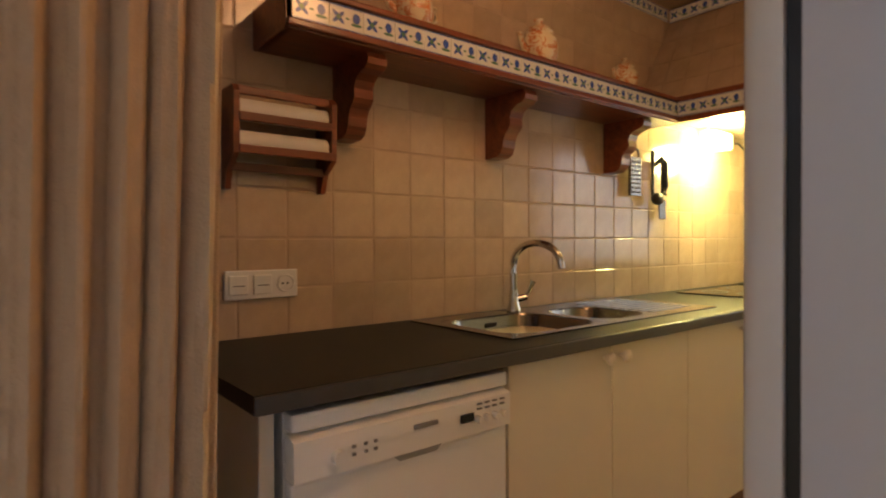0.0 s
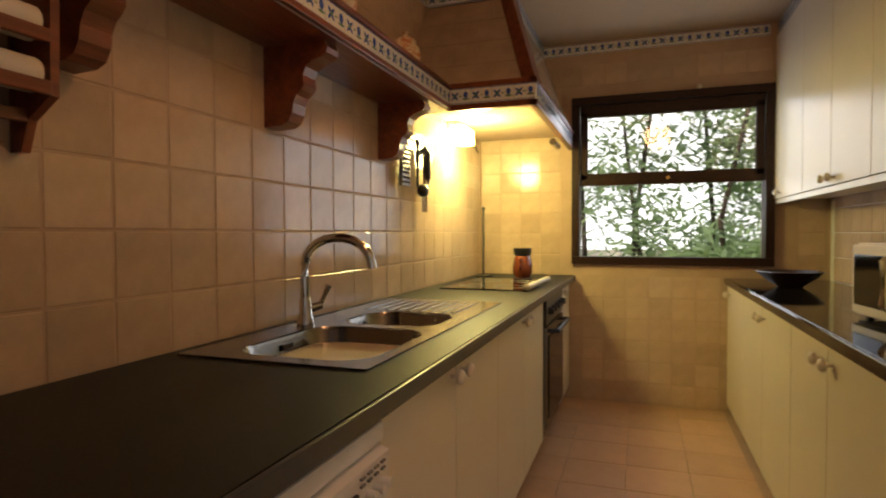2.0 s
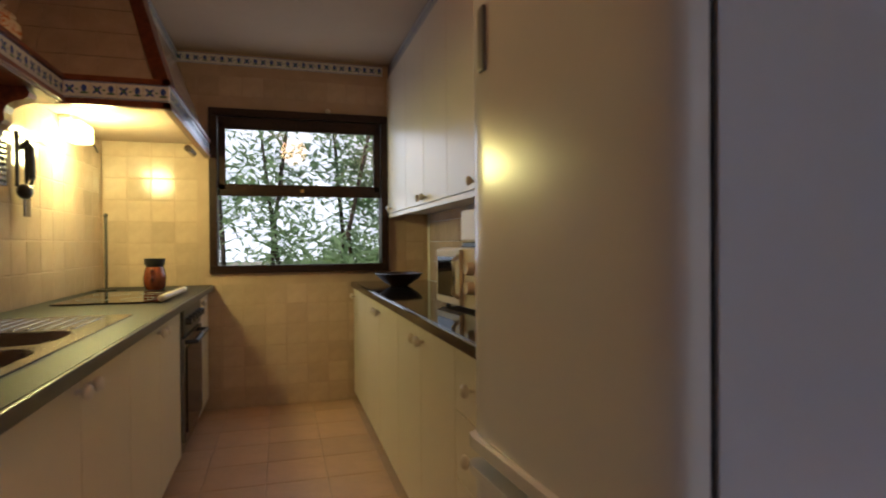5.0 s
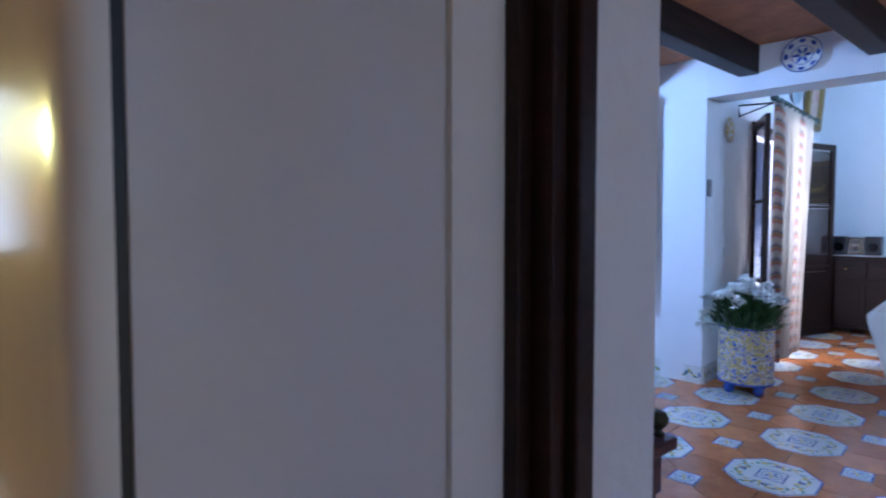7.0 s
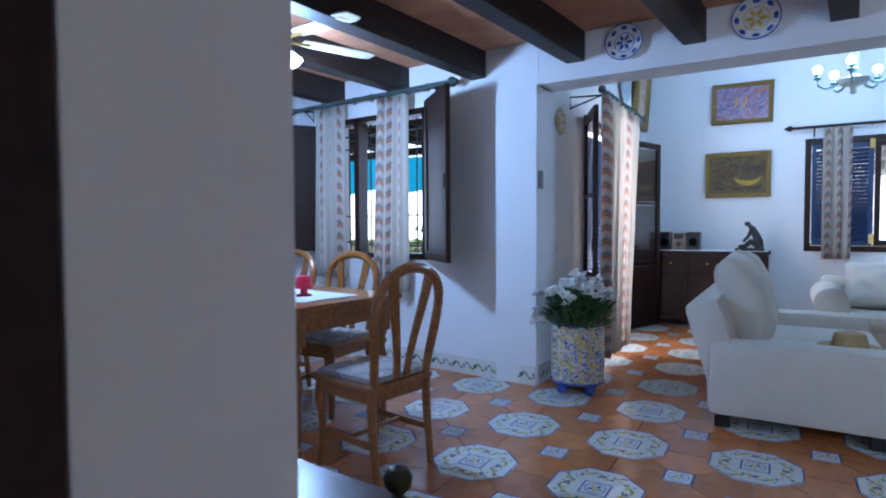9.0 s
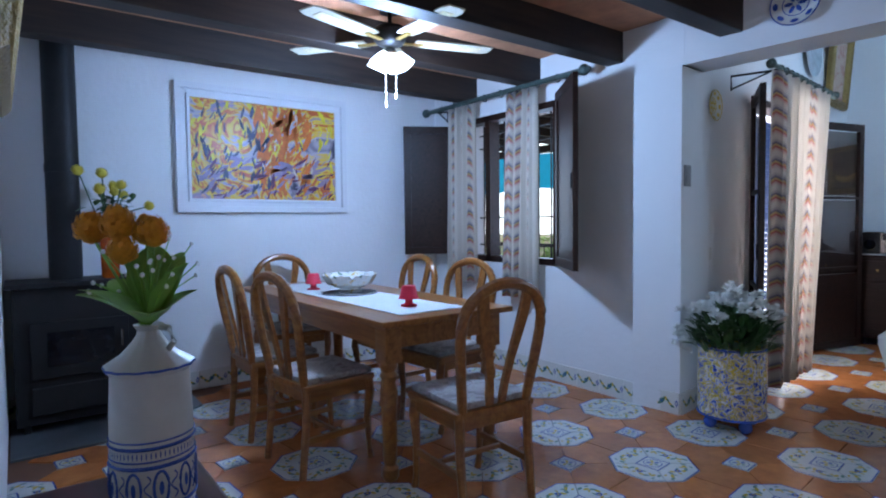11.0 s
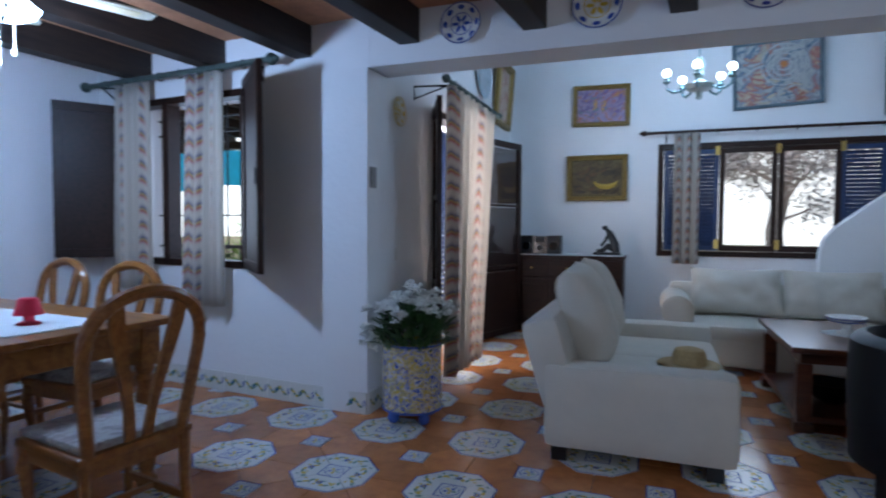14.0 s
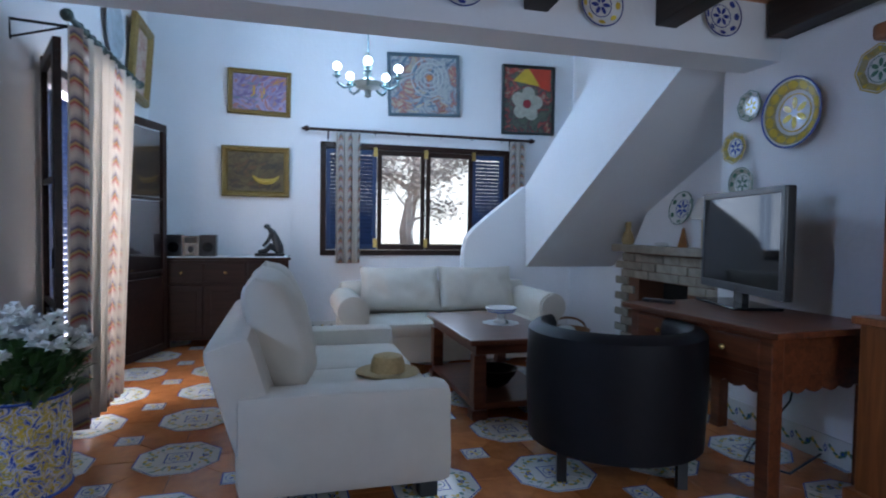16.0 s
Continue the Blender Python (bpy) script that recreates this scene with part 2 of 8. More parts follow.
def tube(bm, pts, r, seg=8, closed=False):
    """A tube along points; r is a number or one radius a point."""
    pts = [Vector(p) for p in pts]
    n = len(pts)
    rs = r if isinstance(r, (list, tuple)) else [r] * n
    rings = []
    up = Vector((0.03, 0.05, 1)).normalized()
    for i, p in enumerate(pts):
        a = pts[i - 1] if (i or closed) else p
        b = pts[(i + 1) % n] if (i < n - 1 or closed) else p
        d = (b - a).normalized()
        s = d.cross(up)
        if s.length < 0.1:
            s = d.cross(Vector((1, 0, 0)))
        s.normalize()
        w = s.cross(d)
        rings.append([bm.verts.new(p + rs[i] * (math.cos(2 * math.pi * k / seg) * s + math.sin(2 * math.pi * k / seg) * w)) for k in range(seg)])
    pairs = list(zip(rings, rings[1:])) + ([(rings[-1], rings[0])] if closed else [])
    for a, b in pairs:
        for k in range(seg):
            bm.faces.new((a[k], a[(k + 1) % seg], b[(k + 1) % seg], b[k]))
    if not closed:
        bm.faces.new(list(reversed(rings[0])))
        bm.faces.new(rings[-1])
    return bm


def prism(bm, outline, y0, y1, m=None):
    """An outline of (x, z) pairs, drawn out from y0 to y1."""
    a = [bm.verts.new((x, y0, z)) for x, z in outline]
    b = [bm.verts.new((x, y1, z)) for x, z in outline]
    n = len(a)
    bm.faces.new(a)
    bm.faces.new(list(reversed(b)))
    for k in range(n):
        bm.faces.new((a[k], b[k], b[(k + 1) % n], a[(k + 1) % n]))
    if m is not None:
        bmesh.ops.transform(bm, matrix=m, verts=a + b)
    return bm


def quad(bm, pts, mi=0):
    f = bm.faces.new([bm.verts.new(p) for p in pts])
    f.material_index = mi
    return f


def mesh(name, bm, mat, smooth=False):
    bmesh.ops.recalc_face_normals(bm, faces=bm.faces)
    me = bpy.data.meshes.new(name)
    bm.to_mesh(me)
    bm.free()
    me.materials.append(mat)
    if smooth:
        for p in me.polygons:
            p.use_smooth = True
        me.set_sharp_from_angle(angle=radians(40))
    return me


def part(name, bm, mat, parent, label="", smooth=False):
    ob = new(name, mesh(name, bm, mat, smooth))
    ob.parent = parent
    if label:
        ob["label"] = label
    return ob


def thing(name, label, category, m=None, group=""):
    ob = new(name)
    ob.empty_display_size = 0.1
    ob.matrix_world = m or Matrix()
    return tagged(ob, label, category, group)


def single(name, bm, mat, label, category, m=None, group="", smooth=False, kind=""):
    ob = new(name, mesh(name, bm, mat, smooth))
    ob.matrix_world = m or Matrix()
    return tagged(ob, label, category, group, kind)


def B():
    return bmesh.new()


def structure(name, bm, mat, label, category="wall"):
    return single(name, bm, mat, label, category, kind="structure")


# ---- structure: kitchen ----
SY, EX, KS = 1.71, 4.127, -0.57
CEIL_K = 2.56
T = 0.163

bm = B()
box(bm, -1.2, 4.5, SY + 0.0035, SY + 0.25, 0, 2.9)
structure("wall_kitchen_sink_side", bm, GROUT, "grouted wall behind beige kitchen tiles")
W0, W1, WZ0, WZ1 = -0.255, 1.035, 0.98, 2.165
bm = B()
box(bm, EX + 0.0035, EX + 0.28, W1, SY + 0.012, 0, 2.9)
box(bm, EX + 0.0035, EX + 0.28, KS, W0, 0, 2.9)
box(bm, EX + 0.0035, EX + 0.28, W0, W1, 0, WZ0)
box(bm, EX + 0.0035, EX + 0.28, W0, W1, WZ1, 2.9)
structure("wall_kitchen_window_side", bm, GROUT, "grouted wall with a window, beige tiles on it")
bm = B()
box(bm, 0.275, EX + 0.28, -0.71, KS, 0, 2.9)
box(bm, -1.2, -0.72, -0.71, KS, 0, 2.9)
box(bm, -0.72, 0.275, -0.71, KS, 2.08, 2.9)
structure("wall_kitchen_dining", bm, PLASTER, "white plastered wall between kitchen and dining room")
bm = B()
box(bm, 0.189, 0.275, -0.71, -0.524, 0, 2.08)
box(bm, 0.268, 0.93, KS, -0.30, 0, 2.9)
structure("wall_fridge_niche", bm, PLASTER, "white plastered wall stub behind the fridge")
bm = B()
# unseen wall, left open where the added kitchen fill shines in
box(bm, -1.45, -1.2, 0.6, 1.96, 0, 2.9)
box(bm, -1.45, -1.2, -0.71, -0.4, 0, 2.9)
box(bm, -1.45, -1.2, -0.4, 0.6, 2.08, 2.9)
structure("wall_kitchen_west", bm, PLASTER, "white plastered wall of the kitchen")
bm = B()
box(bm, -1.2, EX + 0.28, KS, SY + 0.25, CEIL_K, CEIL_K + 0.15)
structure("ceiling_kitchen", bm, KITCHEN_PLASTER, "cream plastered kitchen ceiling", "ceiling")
bm = B()
box(bm, -1.2, EX + 0.28, KS, SY + 0.25, -0.1, -0.006)
floor_k = structure("floor_kitchen", bm, GROUT, "kitchen floor of pale terracotta tiles", "floor")

# dark door lining of the opening to the dining room
bm = B()
box(bm, 0.184, 0.268, -0.522, -0.476, 0, 2.10, 0.006)
box(bm, 0.203, 0.268, -0.474, -0.438, 0, 2.10, 0.006)
box(bm, 0.240, 0.268, -0.436, -0.404, 0, 2.10, 0.004)
tagged(new("door_frame", mesh("door_frame", bm, DARK_WOOD)), "dark stained wooden door frame with moulded edge", "door frame", kind="structure")

# ---- structure: dining and living room ----
WY, PX = -4.045, 4.16
LR = pose(1.625, WY, 0, 0, 0, 5)
CEIL_D = 2.46
DW0, DW1, DZ0, DZ1 = 2.60, 3.85, 0.88, 2.12


def lroom(name, bm, mat, label, category="wall"):
    ob = structure(name, bm, mat, label, category)
    ob.matrix_world = LR
    return ob


bm = B()
box(bm, 1.64, DW0, WY - 0.36, WY, 0, 2.9)
box(bm, 1.61, 1.6405, WY - 0.25, WY + 0.0005, 2.15, 2.9)
box(bm, DW1, PX, WY - 0.36, WY, 0, 2.9)
box(bm, DW0, DW1, WY - 0.36, WY, 0, DZ0)
box(bm, DW0, DW1, WY - 0.36, WY, DZ1, 2.9)
structure("wall_dining_window", bm, PLASTER, "white plastered wall with a barred window")
bm = B()
box(bm, PX, PX + 0.25, WY - 0.36, -0.57, 0, 2.9)
structure("wall_dining_painting", bm, PLASTER, "white plastered wall behind the abstract painting")
bm = B()
box(bm, -2.9, PX + 0.25, -4.6, -0.57, CEIL_D, CEIL_D + 0.12)
structure("ceiling_dining", bm, CEIL_CLAY, "clay slab ceiling between dark beams", "ceiling")
bm = B()
box(bm, -4.05, 0.0, -0.27, 0, 2.15, 4.2)
lroom("wall_header", bm, PLASTER, "white plastered header beam hung with plates")
# french door wall
FD0, FD1 = -1.10, -2.38
bm = B()
box(bm, 0, 0.32, FD0, 0.0, 0, 2.15)
box(bm, 0, 0.32, FD0, -0.27, 2.15, 4.2)
box(bm, 0, 0.32, -4.0, FD1, 0, 4.2)
box(bm, 0, 0.32, FD1, FD0, 2.12, 4.2)
lroom("wall_living_door", bm, PLASTER, "white plastered wall with french doors")
LW0, LW1, LZ0, LZ1 = -3.90, -1.70, 0.86, 2.10
BY = -3.70
bm = B()
box(bm, -5.0, LW0, BY - 0.3, BY, 0, 4.2)
box(bm, LW1, 0.0, BY - 0.3, BY, 0, 4.2)
box(bm, LW0, LW1, BY - 0.3, BY, 0, LZ0)
box(bm, LW0, LW1, BY - 0.3, BY, LZ1, 4.2)
lroom("wall_living_window", bm, PLASTER, "white plastered gable wall with a window and paintings")
bm = B()
box(bm, -4.35, -4.05, -0.43, 3.6, 0, 4.2)
lroom("wall_living_tv", bm, PLASTER, "white plastered wall hung with faience plates")
bm = B()
box(bm, -5.0, -4.72, BY, -0.43, 0, 4.2)
box(bm, -4.72, -4.352, -0.432, -0.2, 0, 4.2)
lroom("wall_living_fireplace", bm, PLASTER, "white plastered wall behind the fireplace")
bm = B()
box(bm, -5.0, 0.32, -4.0, -0.27, 4.2, 4.35)
lroom("ceiling_living", bm, PLASTER, "high white ceiling", "ceiling")
bm = B()
# the gap in this unseen wall is only for the added fill lamp
box(bm, -2.9, -2.1, -0.95, -0.72, 0, 2.9)
box(bm, -1.1, -0.72, -0.95, -0.72, 0, 2.9)
box(bm, -2.1, -1.1, -0.95, -0.72, 0, 0.9)
box(bm, -2.1, -1.1, -0.95, -0.72, 2.1, 2.9)
structure("wall_dining_west", bm, PLASTER, "white plastered wall of the dining room")
bm = B()
box(bm, -5.5, 4.6, -9.2, -0.57, -0.12, -0.008)
floor_l = structure("floor_living", bm, FLOOR_GROUT, "living room floor of terracotta with painted octagons", "floor")
# ground outside
bm = B()
box(bm, -400, 400, -400, 400, -0.6, -0.5)
single("ground", bm, material("dry_ground", (0.22, 0.2, 0.12), 0.9, vary=0.3, scale=0.6), "dry garden ground outside the house", "ground", kind="structure")

# ceiling beams of the dining room
first = None
for k, x in enumerate((3.60, 2.85, 2.11, 1.345, 0.60, -0.15, -0.90, -1.65, -2.35)):
    if first is None:
        bm = B()
        box(bm, -0.065, 0.065, -1.9, 1.9, -0.10, 0.10, 0.006)
        first = single("ceiling_beam", bm, BEAM_WOOD, "dark stained square wooden ceiling beam", "beam", pose(x, -2.3, CEIL_D - 0.098), "ceiling beams")
    else:
        copy_thing(first, pose(x, -2.3, CEIL_D - 0.098) if x > 1.6 else pose(x, -2.46, CEIL_D - 0.098))

# stair with its soffit and parapet
bm = B()
v = lambda x, y, z: bm.verts.new((x, y, z))
X0, X1 = -3.72, -4.72
lo = [(-2.75, 0.79), (-0.30, 2.27), (-0.30, 3.2), (-1.35, 2.50), (-2.80, 1.62)]
a = [v(X0, y, z) for y, z in lo]
b = [v(X1, y, z) for y, z in lo]
bm.faces.new(a)
bm.faces.new(list(reversed(b)))
for k in range(5):
    bm.faces.new((a[k], b[k], b[(k + 1) % 5], a[(k + 1) % 5]))
lroom("stair_flight", bm, PLASTER, "white plastered underside of the masonry stair", "stair")
bm = B()
out = [(-3.72, 0.0), (-3.72, 1.62), (-3.55, 1.48), (-3.32, 1.30), (-3.18, 1.18), (-3.10, 1.08), (-3.07, 0.95), (-3.06, 0.0)]
prism(bm, out, -2.92, -2.80)
lroom("stair_parapet", bm, PLASTER, "white plastered rounded stair parapet", "stair")
# ---- kitchen: units, worktops, appliances ----


def knob(parent, x, y, z, dy):
    bm = B()
    rod(bm, (x, y, z), (x, y + dy * 0.018, z), 0.007)
    ball(bm, (x, y + dy * 0.028, z), 0.021, 12, (1, 0.7, 1))
    part("knob", bm, WHITE_PAINT, parent, "round white knob", True)


def base_unit(x0, x1, yf, yb, doors, name="base_cabinet", label="white lacquered kitchen base cabinet with round knobs", z0=0.10, z1=0.855, group="base cabinets"):
    """doors: list of (x0, x1, z0, z1, knob x, knob z)."""
    d = 1 if yf > yb else -1
    t = thing(name, label, "cabinet", Matrix(), group)
    lo, hi = sorted((yf - d * 0.02, yb))
    part("body", box(B(), x0, x1, lo, hi, z0, z1), WHITE_PAINT, t)
    for a, b, c, e, kx, kz in doors:
        lo, hi = sorted((yf, yf - d * 0.018))
        dr = part("door", box(B(), a + 0.002, b - 0.002, lo, hi, c, e, 0.003), WHITE_PAINT, t)
        if kx is not None:
            knob(dr, kx, yf, kz, d)
    for fx in (x0 + 0.06, x1 - 0.06):
        if z0 > 0 and z0 < 0.5:
            part("foot", rod(B(), (fx, yf - d * 0.08, 0), (fx, yf - d * 0.08, z0), 0.02, 0.016), BLACK, t, "black plastic foot")
    return t


YF = 1.05
base_unit(0.945, 1.93, YF, 1.69, [(0.945, 1.435, 0.10, 0.85, 1.39, 0.815), (1.435, 1.93, 0.10, 0.85, 1.48, 0.815)])
base_unit(1.93, 2.94, YF, 1.69, [(1.93, 2.425, 0.10, 0.85, 2.38, 0.815), (2.425, 2.94, 0.10, 0.85, 2.47, 0.815)])
base_unit(3.625, 4.12, YF, 1.69, [(3.625, 4.115, 0.10, 0.85, 3.68, 0.815)])
single("end_panel", box(B(), 0.245, 0.278, 1.06, 1.69, 0.0, 0.857, 0.003), WHITE_PAINT, "white end panel beside the dishwasher", "panel")
# dishwasher
t = thing("dishwasher", "white dishwasher with a control strip under the worktop", "dishwasher")
part("body", box(B(), 0.30, 0.925, 1.07, 1.66, 0.03, 0.84), APPLIANCE, t)
part("door", box(B(), 0.302, 0.923, 1.035, 1.07, 0.12, 0.70, 0.008), APPLIANCE, t)
bm = B()
prism(bm, [(0, 0.705), (0.045, 0.705), (0.045, 0.79), (0.015, 0.80), (0, 0.80)], 0.302, 0.923)
for v_ in bm.verts:
    v_.co = Vector((v_.co.y, 1.065 - v_.co.x, v_.co.z))
panel = part("control_panel", bm, APPLIANCE, t)
part("top_cover", box(B(), 0.302, 0.923, 1.03, 1.60, 0.806, 0.845, 0.008), APPLIANCE, t)
for x in (0.40, 0.80, 0.83, 0.86, 0.89):
    part("dial" if x == 0.40 else "button", rod(B(), (x, 1.025, 0.742), (x, 1.000, 0.742), 0.016 if x == 0.40 else 0.009, None, 14), APPLIANCE, panel, "", True)
part("display", box(B(), 0.745, 0.785, 1.012, 1.019, 0.742, 0.762), BLACK, panel, "small dark display")
bm = B()
for k, x in enumerate((0.435, 0.465, 0.49)):
    for z in (0.735, 0.752):
        box(bm, x, x + 0.008, 1.014, 1.019, z, z + 0.006)
for k in range(4):
    box(bm, 0.80 + 0.027 * k, 0.815 + 0.027 * k, 1.014, 1.019, 0.765, 0.769)
    box(bm, 0.80 + 0.027 * k, 0.815 + 0.027 * k, 1.014, 1.019, 0.778, 0.782)
box(bm, 0.60, 0.67, 1.014, 1.019, 0.757, 0.767)
tagged(part("printing", bm, material("grey_print", (0.2, 0.2, 0.2)), panel), kind="stuff")
# flat patch on the door; its grey paints the shade of a grip hollow
part("handle_recess_shade", prism(B(), [(0.55, 0.702), (0.70, 0.702), (0.68, 0.685), (0.57, 0.685)], 1.0335, 1.036), material("recess_shade_grey", (0.3, 0.29, 0.28)), t)

# worktop with the sink cut out
t = thing("worktop", "black laminate worktop along the tiled wall", "worktop")
bm = B()
OUT = [(0.222, 1.0225), (4.12, 1.0225), (4.12, 1.705), (0.222, 1.705)]
CUT = [(1.065, 1.145), (2.315, 1.145), (2.315, 1.64), (1.065, 1.64)]
rings = [[bm.verts.new((x, y, z)) for x, y in loop] for loop in (OUT, CUT) for z in (0.862, 0.90)]
for k in range(4):
    q = (k + 1) % 4
    bm.faces.new((rings[0][k], rings[0][q], rings[1][q], rings[1][k]))
    bm.faces.new((rings[2][k], rings[2][q], rings[3][q], rings[3][k]))
    bm.faces.new((rings[1][k], rings[1][q], rings[3][q], rings[3][k]))
    bm.faces.new((rings[0][k], rings[0][q], rings[2][q], rings[2][k]))
part("top", bm, WORKTOP, t)
part("front_edge", box(B(), 0.220, 4.12, 1.012, 1.022, 0.861, 0.899, 0.004), material("worktop_edge", (0.05, 0.05, 0.053), 0.35, vary=0.2), t)

# sink
t = thing("sink", "stainless steel double bowl sink with ribbed drainer", "sink")


def bowl(bm, x0, x1, y0, y1, z1, depth, seg=8, r=0.07):
    """A rounded bowl with open top."""
    rings = []
    for ins, dz in ((0, 0), (0.006, -0.012), (0.015, -depth * 0.75), (0.045, -depth)):
        ring = []
        cr = max(0.01, r - ins * 0.5)
        for cx, cy, a0 in ((x1 - ins - cr, y1 - ins - cr, 0), (x0 + ins + cr, y1 - ins - cr, 90), (x0 + ins + cr, y0 + ins + cr, 180), (x1 - ins - cr, y0 + ins + cr, 270)):
            for k in range(seg + 1):
                a = radians(a0 + 90 * k / seg)
                ring.append(bm.verts.new((cx + cr * math.cos(a), cy + cr * math.sin(a), z1 + dz)))
        rings.append(ring)
    n = len(rings[0])
    for a, b in zip(rings, rings[1:]):
        for k in range(n):
            bm.faces.new((a[k], a[(k + 1) % n], b[(k + 1) % n], b[k]))
    bm.faces.new(rings[-1])


bm = B()
bowl(bm, 1.10, 1.56, 1.165, 1.555, 0.905, 0.17, r=0.11)
part("bowl", bm, STEEL, t, smooth=True)
bm = B()
bowl(bm, 1.605, 1.92, 1.185, 1.53, 0.905, 0.14, r=0.11)
part("bowl", bm, STEEL, t, smooth=True)
bm = B()
for a in ((1.05, 1.102, 1.13, 1.655), (1.558, 1.607, 1.13, 1.655), (1.918, 2.33, 1.13, 1.655), (1.102, 1.558, 1.13, 1.167), (1.102, 1.558, 1.553, 1.655), (1.607, 1.918, 1.13, 1.187), (1.607, 1.918, 1.528, 1.655)):
    box(bm, a[0], a[1], a[2], a[3], 0.9005, 0.906)
for x0, x1, y0, y1 in ((1.10, 1.56, 1.165, 1.555), (1.605, 1.92, 1.185, 1.53)):
    for sx, sy in ((1, 1), (-1, 1), (-1, -1), (1, -1)):
        cx, cy = (x1 if sx > 0 else x0), (y1 if sy > 0 else y0)
        arc = [(cx - sx * 0.11 * (1 - math.cos(radians(10 * k))), cy - sy * 0.11 * (1 - math.sin(radians(10 * k)))) for k in range(10)]
        for (xa, ya), (xb, yb) in zip(arc, arc[1:]):
            quad(bm, [(cx + sx * 0.003, cy + sy * 0.003, 0.9058), (xa, ya, 0.9058), (xb, yb, 0.9058)])
part("rim", bm, STEEL, t)
for k in range(9):
    y = 1.22 + 0.045 * k
    part("drainer_rib", box(B(), 1.95, 2.28, y, y + 0.016, 0.9055, 0.9085, 0.001), STEEL, t)
part("overflow", box(B(), 1.33, 1.38, 1.538, 1.546, 0.865, 0.882, 0.003), BLACK, t, "dark overflow slot")
part("drain", rod(B(), (1.35, 1.36, 0.754), (1.35, 1.36, 0.762), 0.035, None, 18), CHROME, t)
part("drain", rod(B(), (1.76, 1.36, 0.774), (1.76, 1.36, 0.782), 0.03, None, 18), CHROME, t)
# tap
t = thing("tap", "chrome mixer tap with a tall curved spout", "tap", pose(1.54, 1.60, 0.906, 0, 0, -20))
part("base", lathe(B(), [(0.03, 0), (0.03, 0.012), (0.022, 0.03), (0.02, 0.075), (0.016, 0.09), (0.0, 0.092)]), CHROME, t, smooth=True)
pts = [(0, 0, 0.05), (-0.002, 0, 0.16)]
for k in range(11):
    a = radians(180 - 17 * k)
    pts.append((0.105 + 0.105 * math.cos(a) * 1.0, -0.0, 0.20 + 0.085 * math.sin(a)))
pts = [(p[0] * 0.5, -p[0] * 0.95, p[2]) for p in pts]
part("spout", tube(B(), pts, 0.015, 12), CHROME, t, smooth=True)
part("nozzle", rod(B(), pts[-1], (pts[-1][0] + 0.003, pts[-1][1] - 0.006, pts[-1][2] - 0.03), 0.015, 0.015, 14), CHROME, t, smooth=True)
bm = B()
rod(bm, (0.01, 0, 0.05), (0.055, -0.01, 0.06), 0.016, 0.014, 12)
tube(bm, [(0.05, -0.01, 0.06), (0.065, -0.015, 0.09), (0.08, -0.02, 0.125)], [0.009, 0.008, 0.012], 8)
part("lever", bm, CHROME, t, smooth=True)

# oven and hob
t = thing("oven", "built-in oven with black glass door and steel frame", "oven")
part("body", box(B(), 2.945, 3.62, 1.06, 1.66, 0.08, 0.855), STEEL, t)
part("door", box(B(), 2.955, 3.61, 1.03, 1.06, 0.16, 0.70, 0.006), STEEL, t)
part("door_glass", box(B(), 3.00, 3.565, 1.024, 1.0305, 0.20, 0.645, 0.003), SCREEN, t, "dark oven glass")
part("control_panel", box(B(), 2.955, 3.61, 1.035, 1.062, 0.71, 0.85, 0.004), BLACK, t, "black control panel")
for k in range(5):
    part("dial", rod(B(), (3.04 + 0.12 * k, 1.035, 0.78), (3.04 + 0.12 * k, 1.005, 0.78), 0.022, 0.018, 14), BLACK, t, "", True)
bm = B()
tube(bm, [(3.04, 1.03, 0.67), (3.04, 0.985, 0.672), (3.52, 0.985, 0.672), (3.52, 1.03, 0.67)], 0.012, 8)
part("handle", bm, BLACK, t, "black bar handle", True)
for fx in (3.0, 3.55):
    part("foot", rod(B(), (fx, 1.12, 0), (fx, 1.12, 0.08), 0.02), BLACK, t)
GREY_RING = material("hob_ring_grey", (0.25, 0.25, 0.25))
t = thing("hob", "black glass ceramic hob set in the worktop", "hob")
part("glass", box(B(), 2.85, 3.58, 1.12, 1.60, 0.9005, 0.908, 0.002), SCREEN, t)
for x, y, r in ((3.03, 1.25, 0.09), (3.03, 1.47, 0.07), (3.38, 1.25, 0.07), (3.38, 1.47, 0.09)):
    bm = tube(B(), [(x + r * math.cos(radians(a)), y + r * math.sin(radians(a)), 0.9082) for a in range(0, 360, 15)], 0.0015, 4, True)
    part("cooking_zone", bm, GREY_RING, t)
bm = B()
rod(bm, (2.83, 1.115, 0.925), (3.42, 1.10, 0.925), 0.016, None, 14)
ball(bm, (2.83, 1.115, 0.925), 0.017, 10)
ball(bm, (3.42, 1.10, 0.925), 0.017, 10)
single("rolling_pin", bm, material("pale_wood", (0.68, 0.60, 0.42), 0.5), "pale round rod lying on the hob edge", "rolling pin", smooth=True)
t = thing("jug", "brown glazed stoneware jug on the worktop", "jug", pose(3.80, 1.33, 0.90))
JUG = material("brown_glaze", (0.16, 0.035, 0.012), 0.2, vary=0.4, scale=25, coat=0.4)
part("body", lathe(B(), [(0.05, 0), (0.065, 0.03), (0.068, 0.08), (0.058, 0.13), (0.05, 0.15), (0.054, 0.16), (0.046, 0.16), (0.04, 0.12)]), JUG, t, smooth=True)
part("rim", lathe(B(), [(0.051, 0.148), (0.06, 0.165), (0.062, 0.20), (0.055, 0.20), (0.05, 0.16)]), BLACK, t, "dark rim", True)
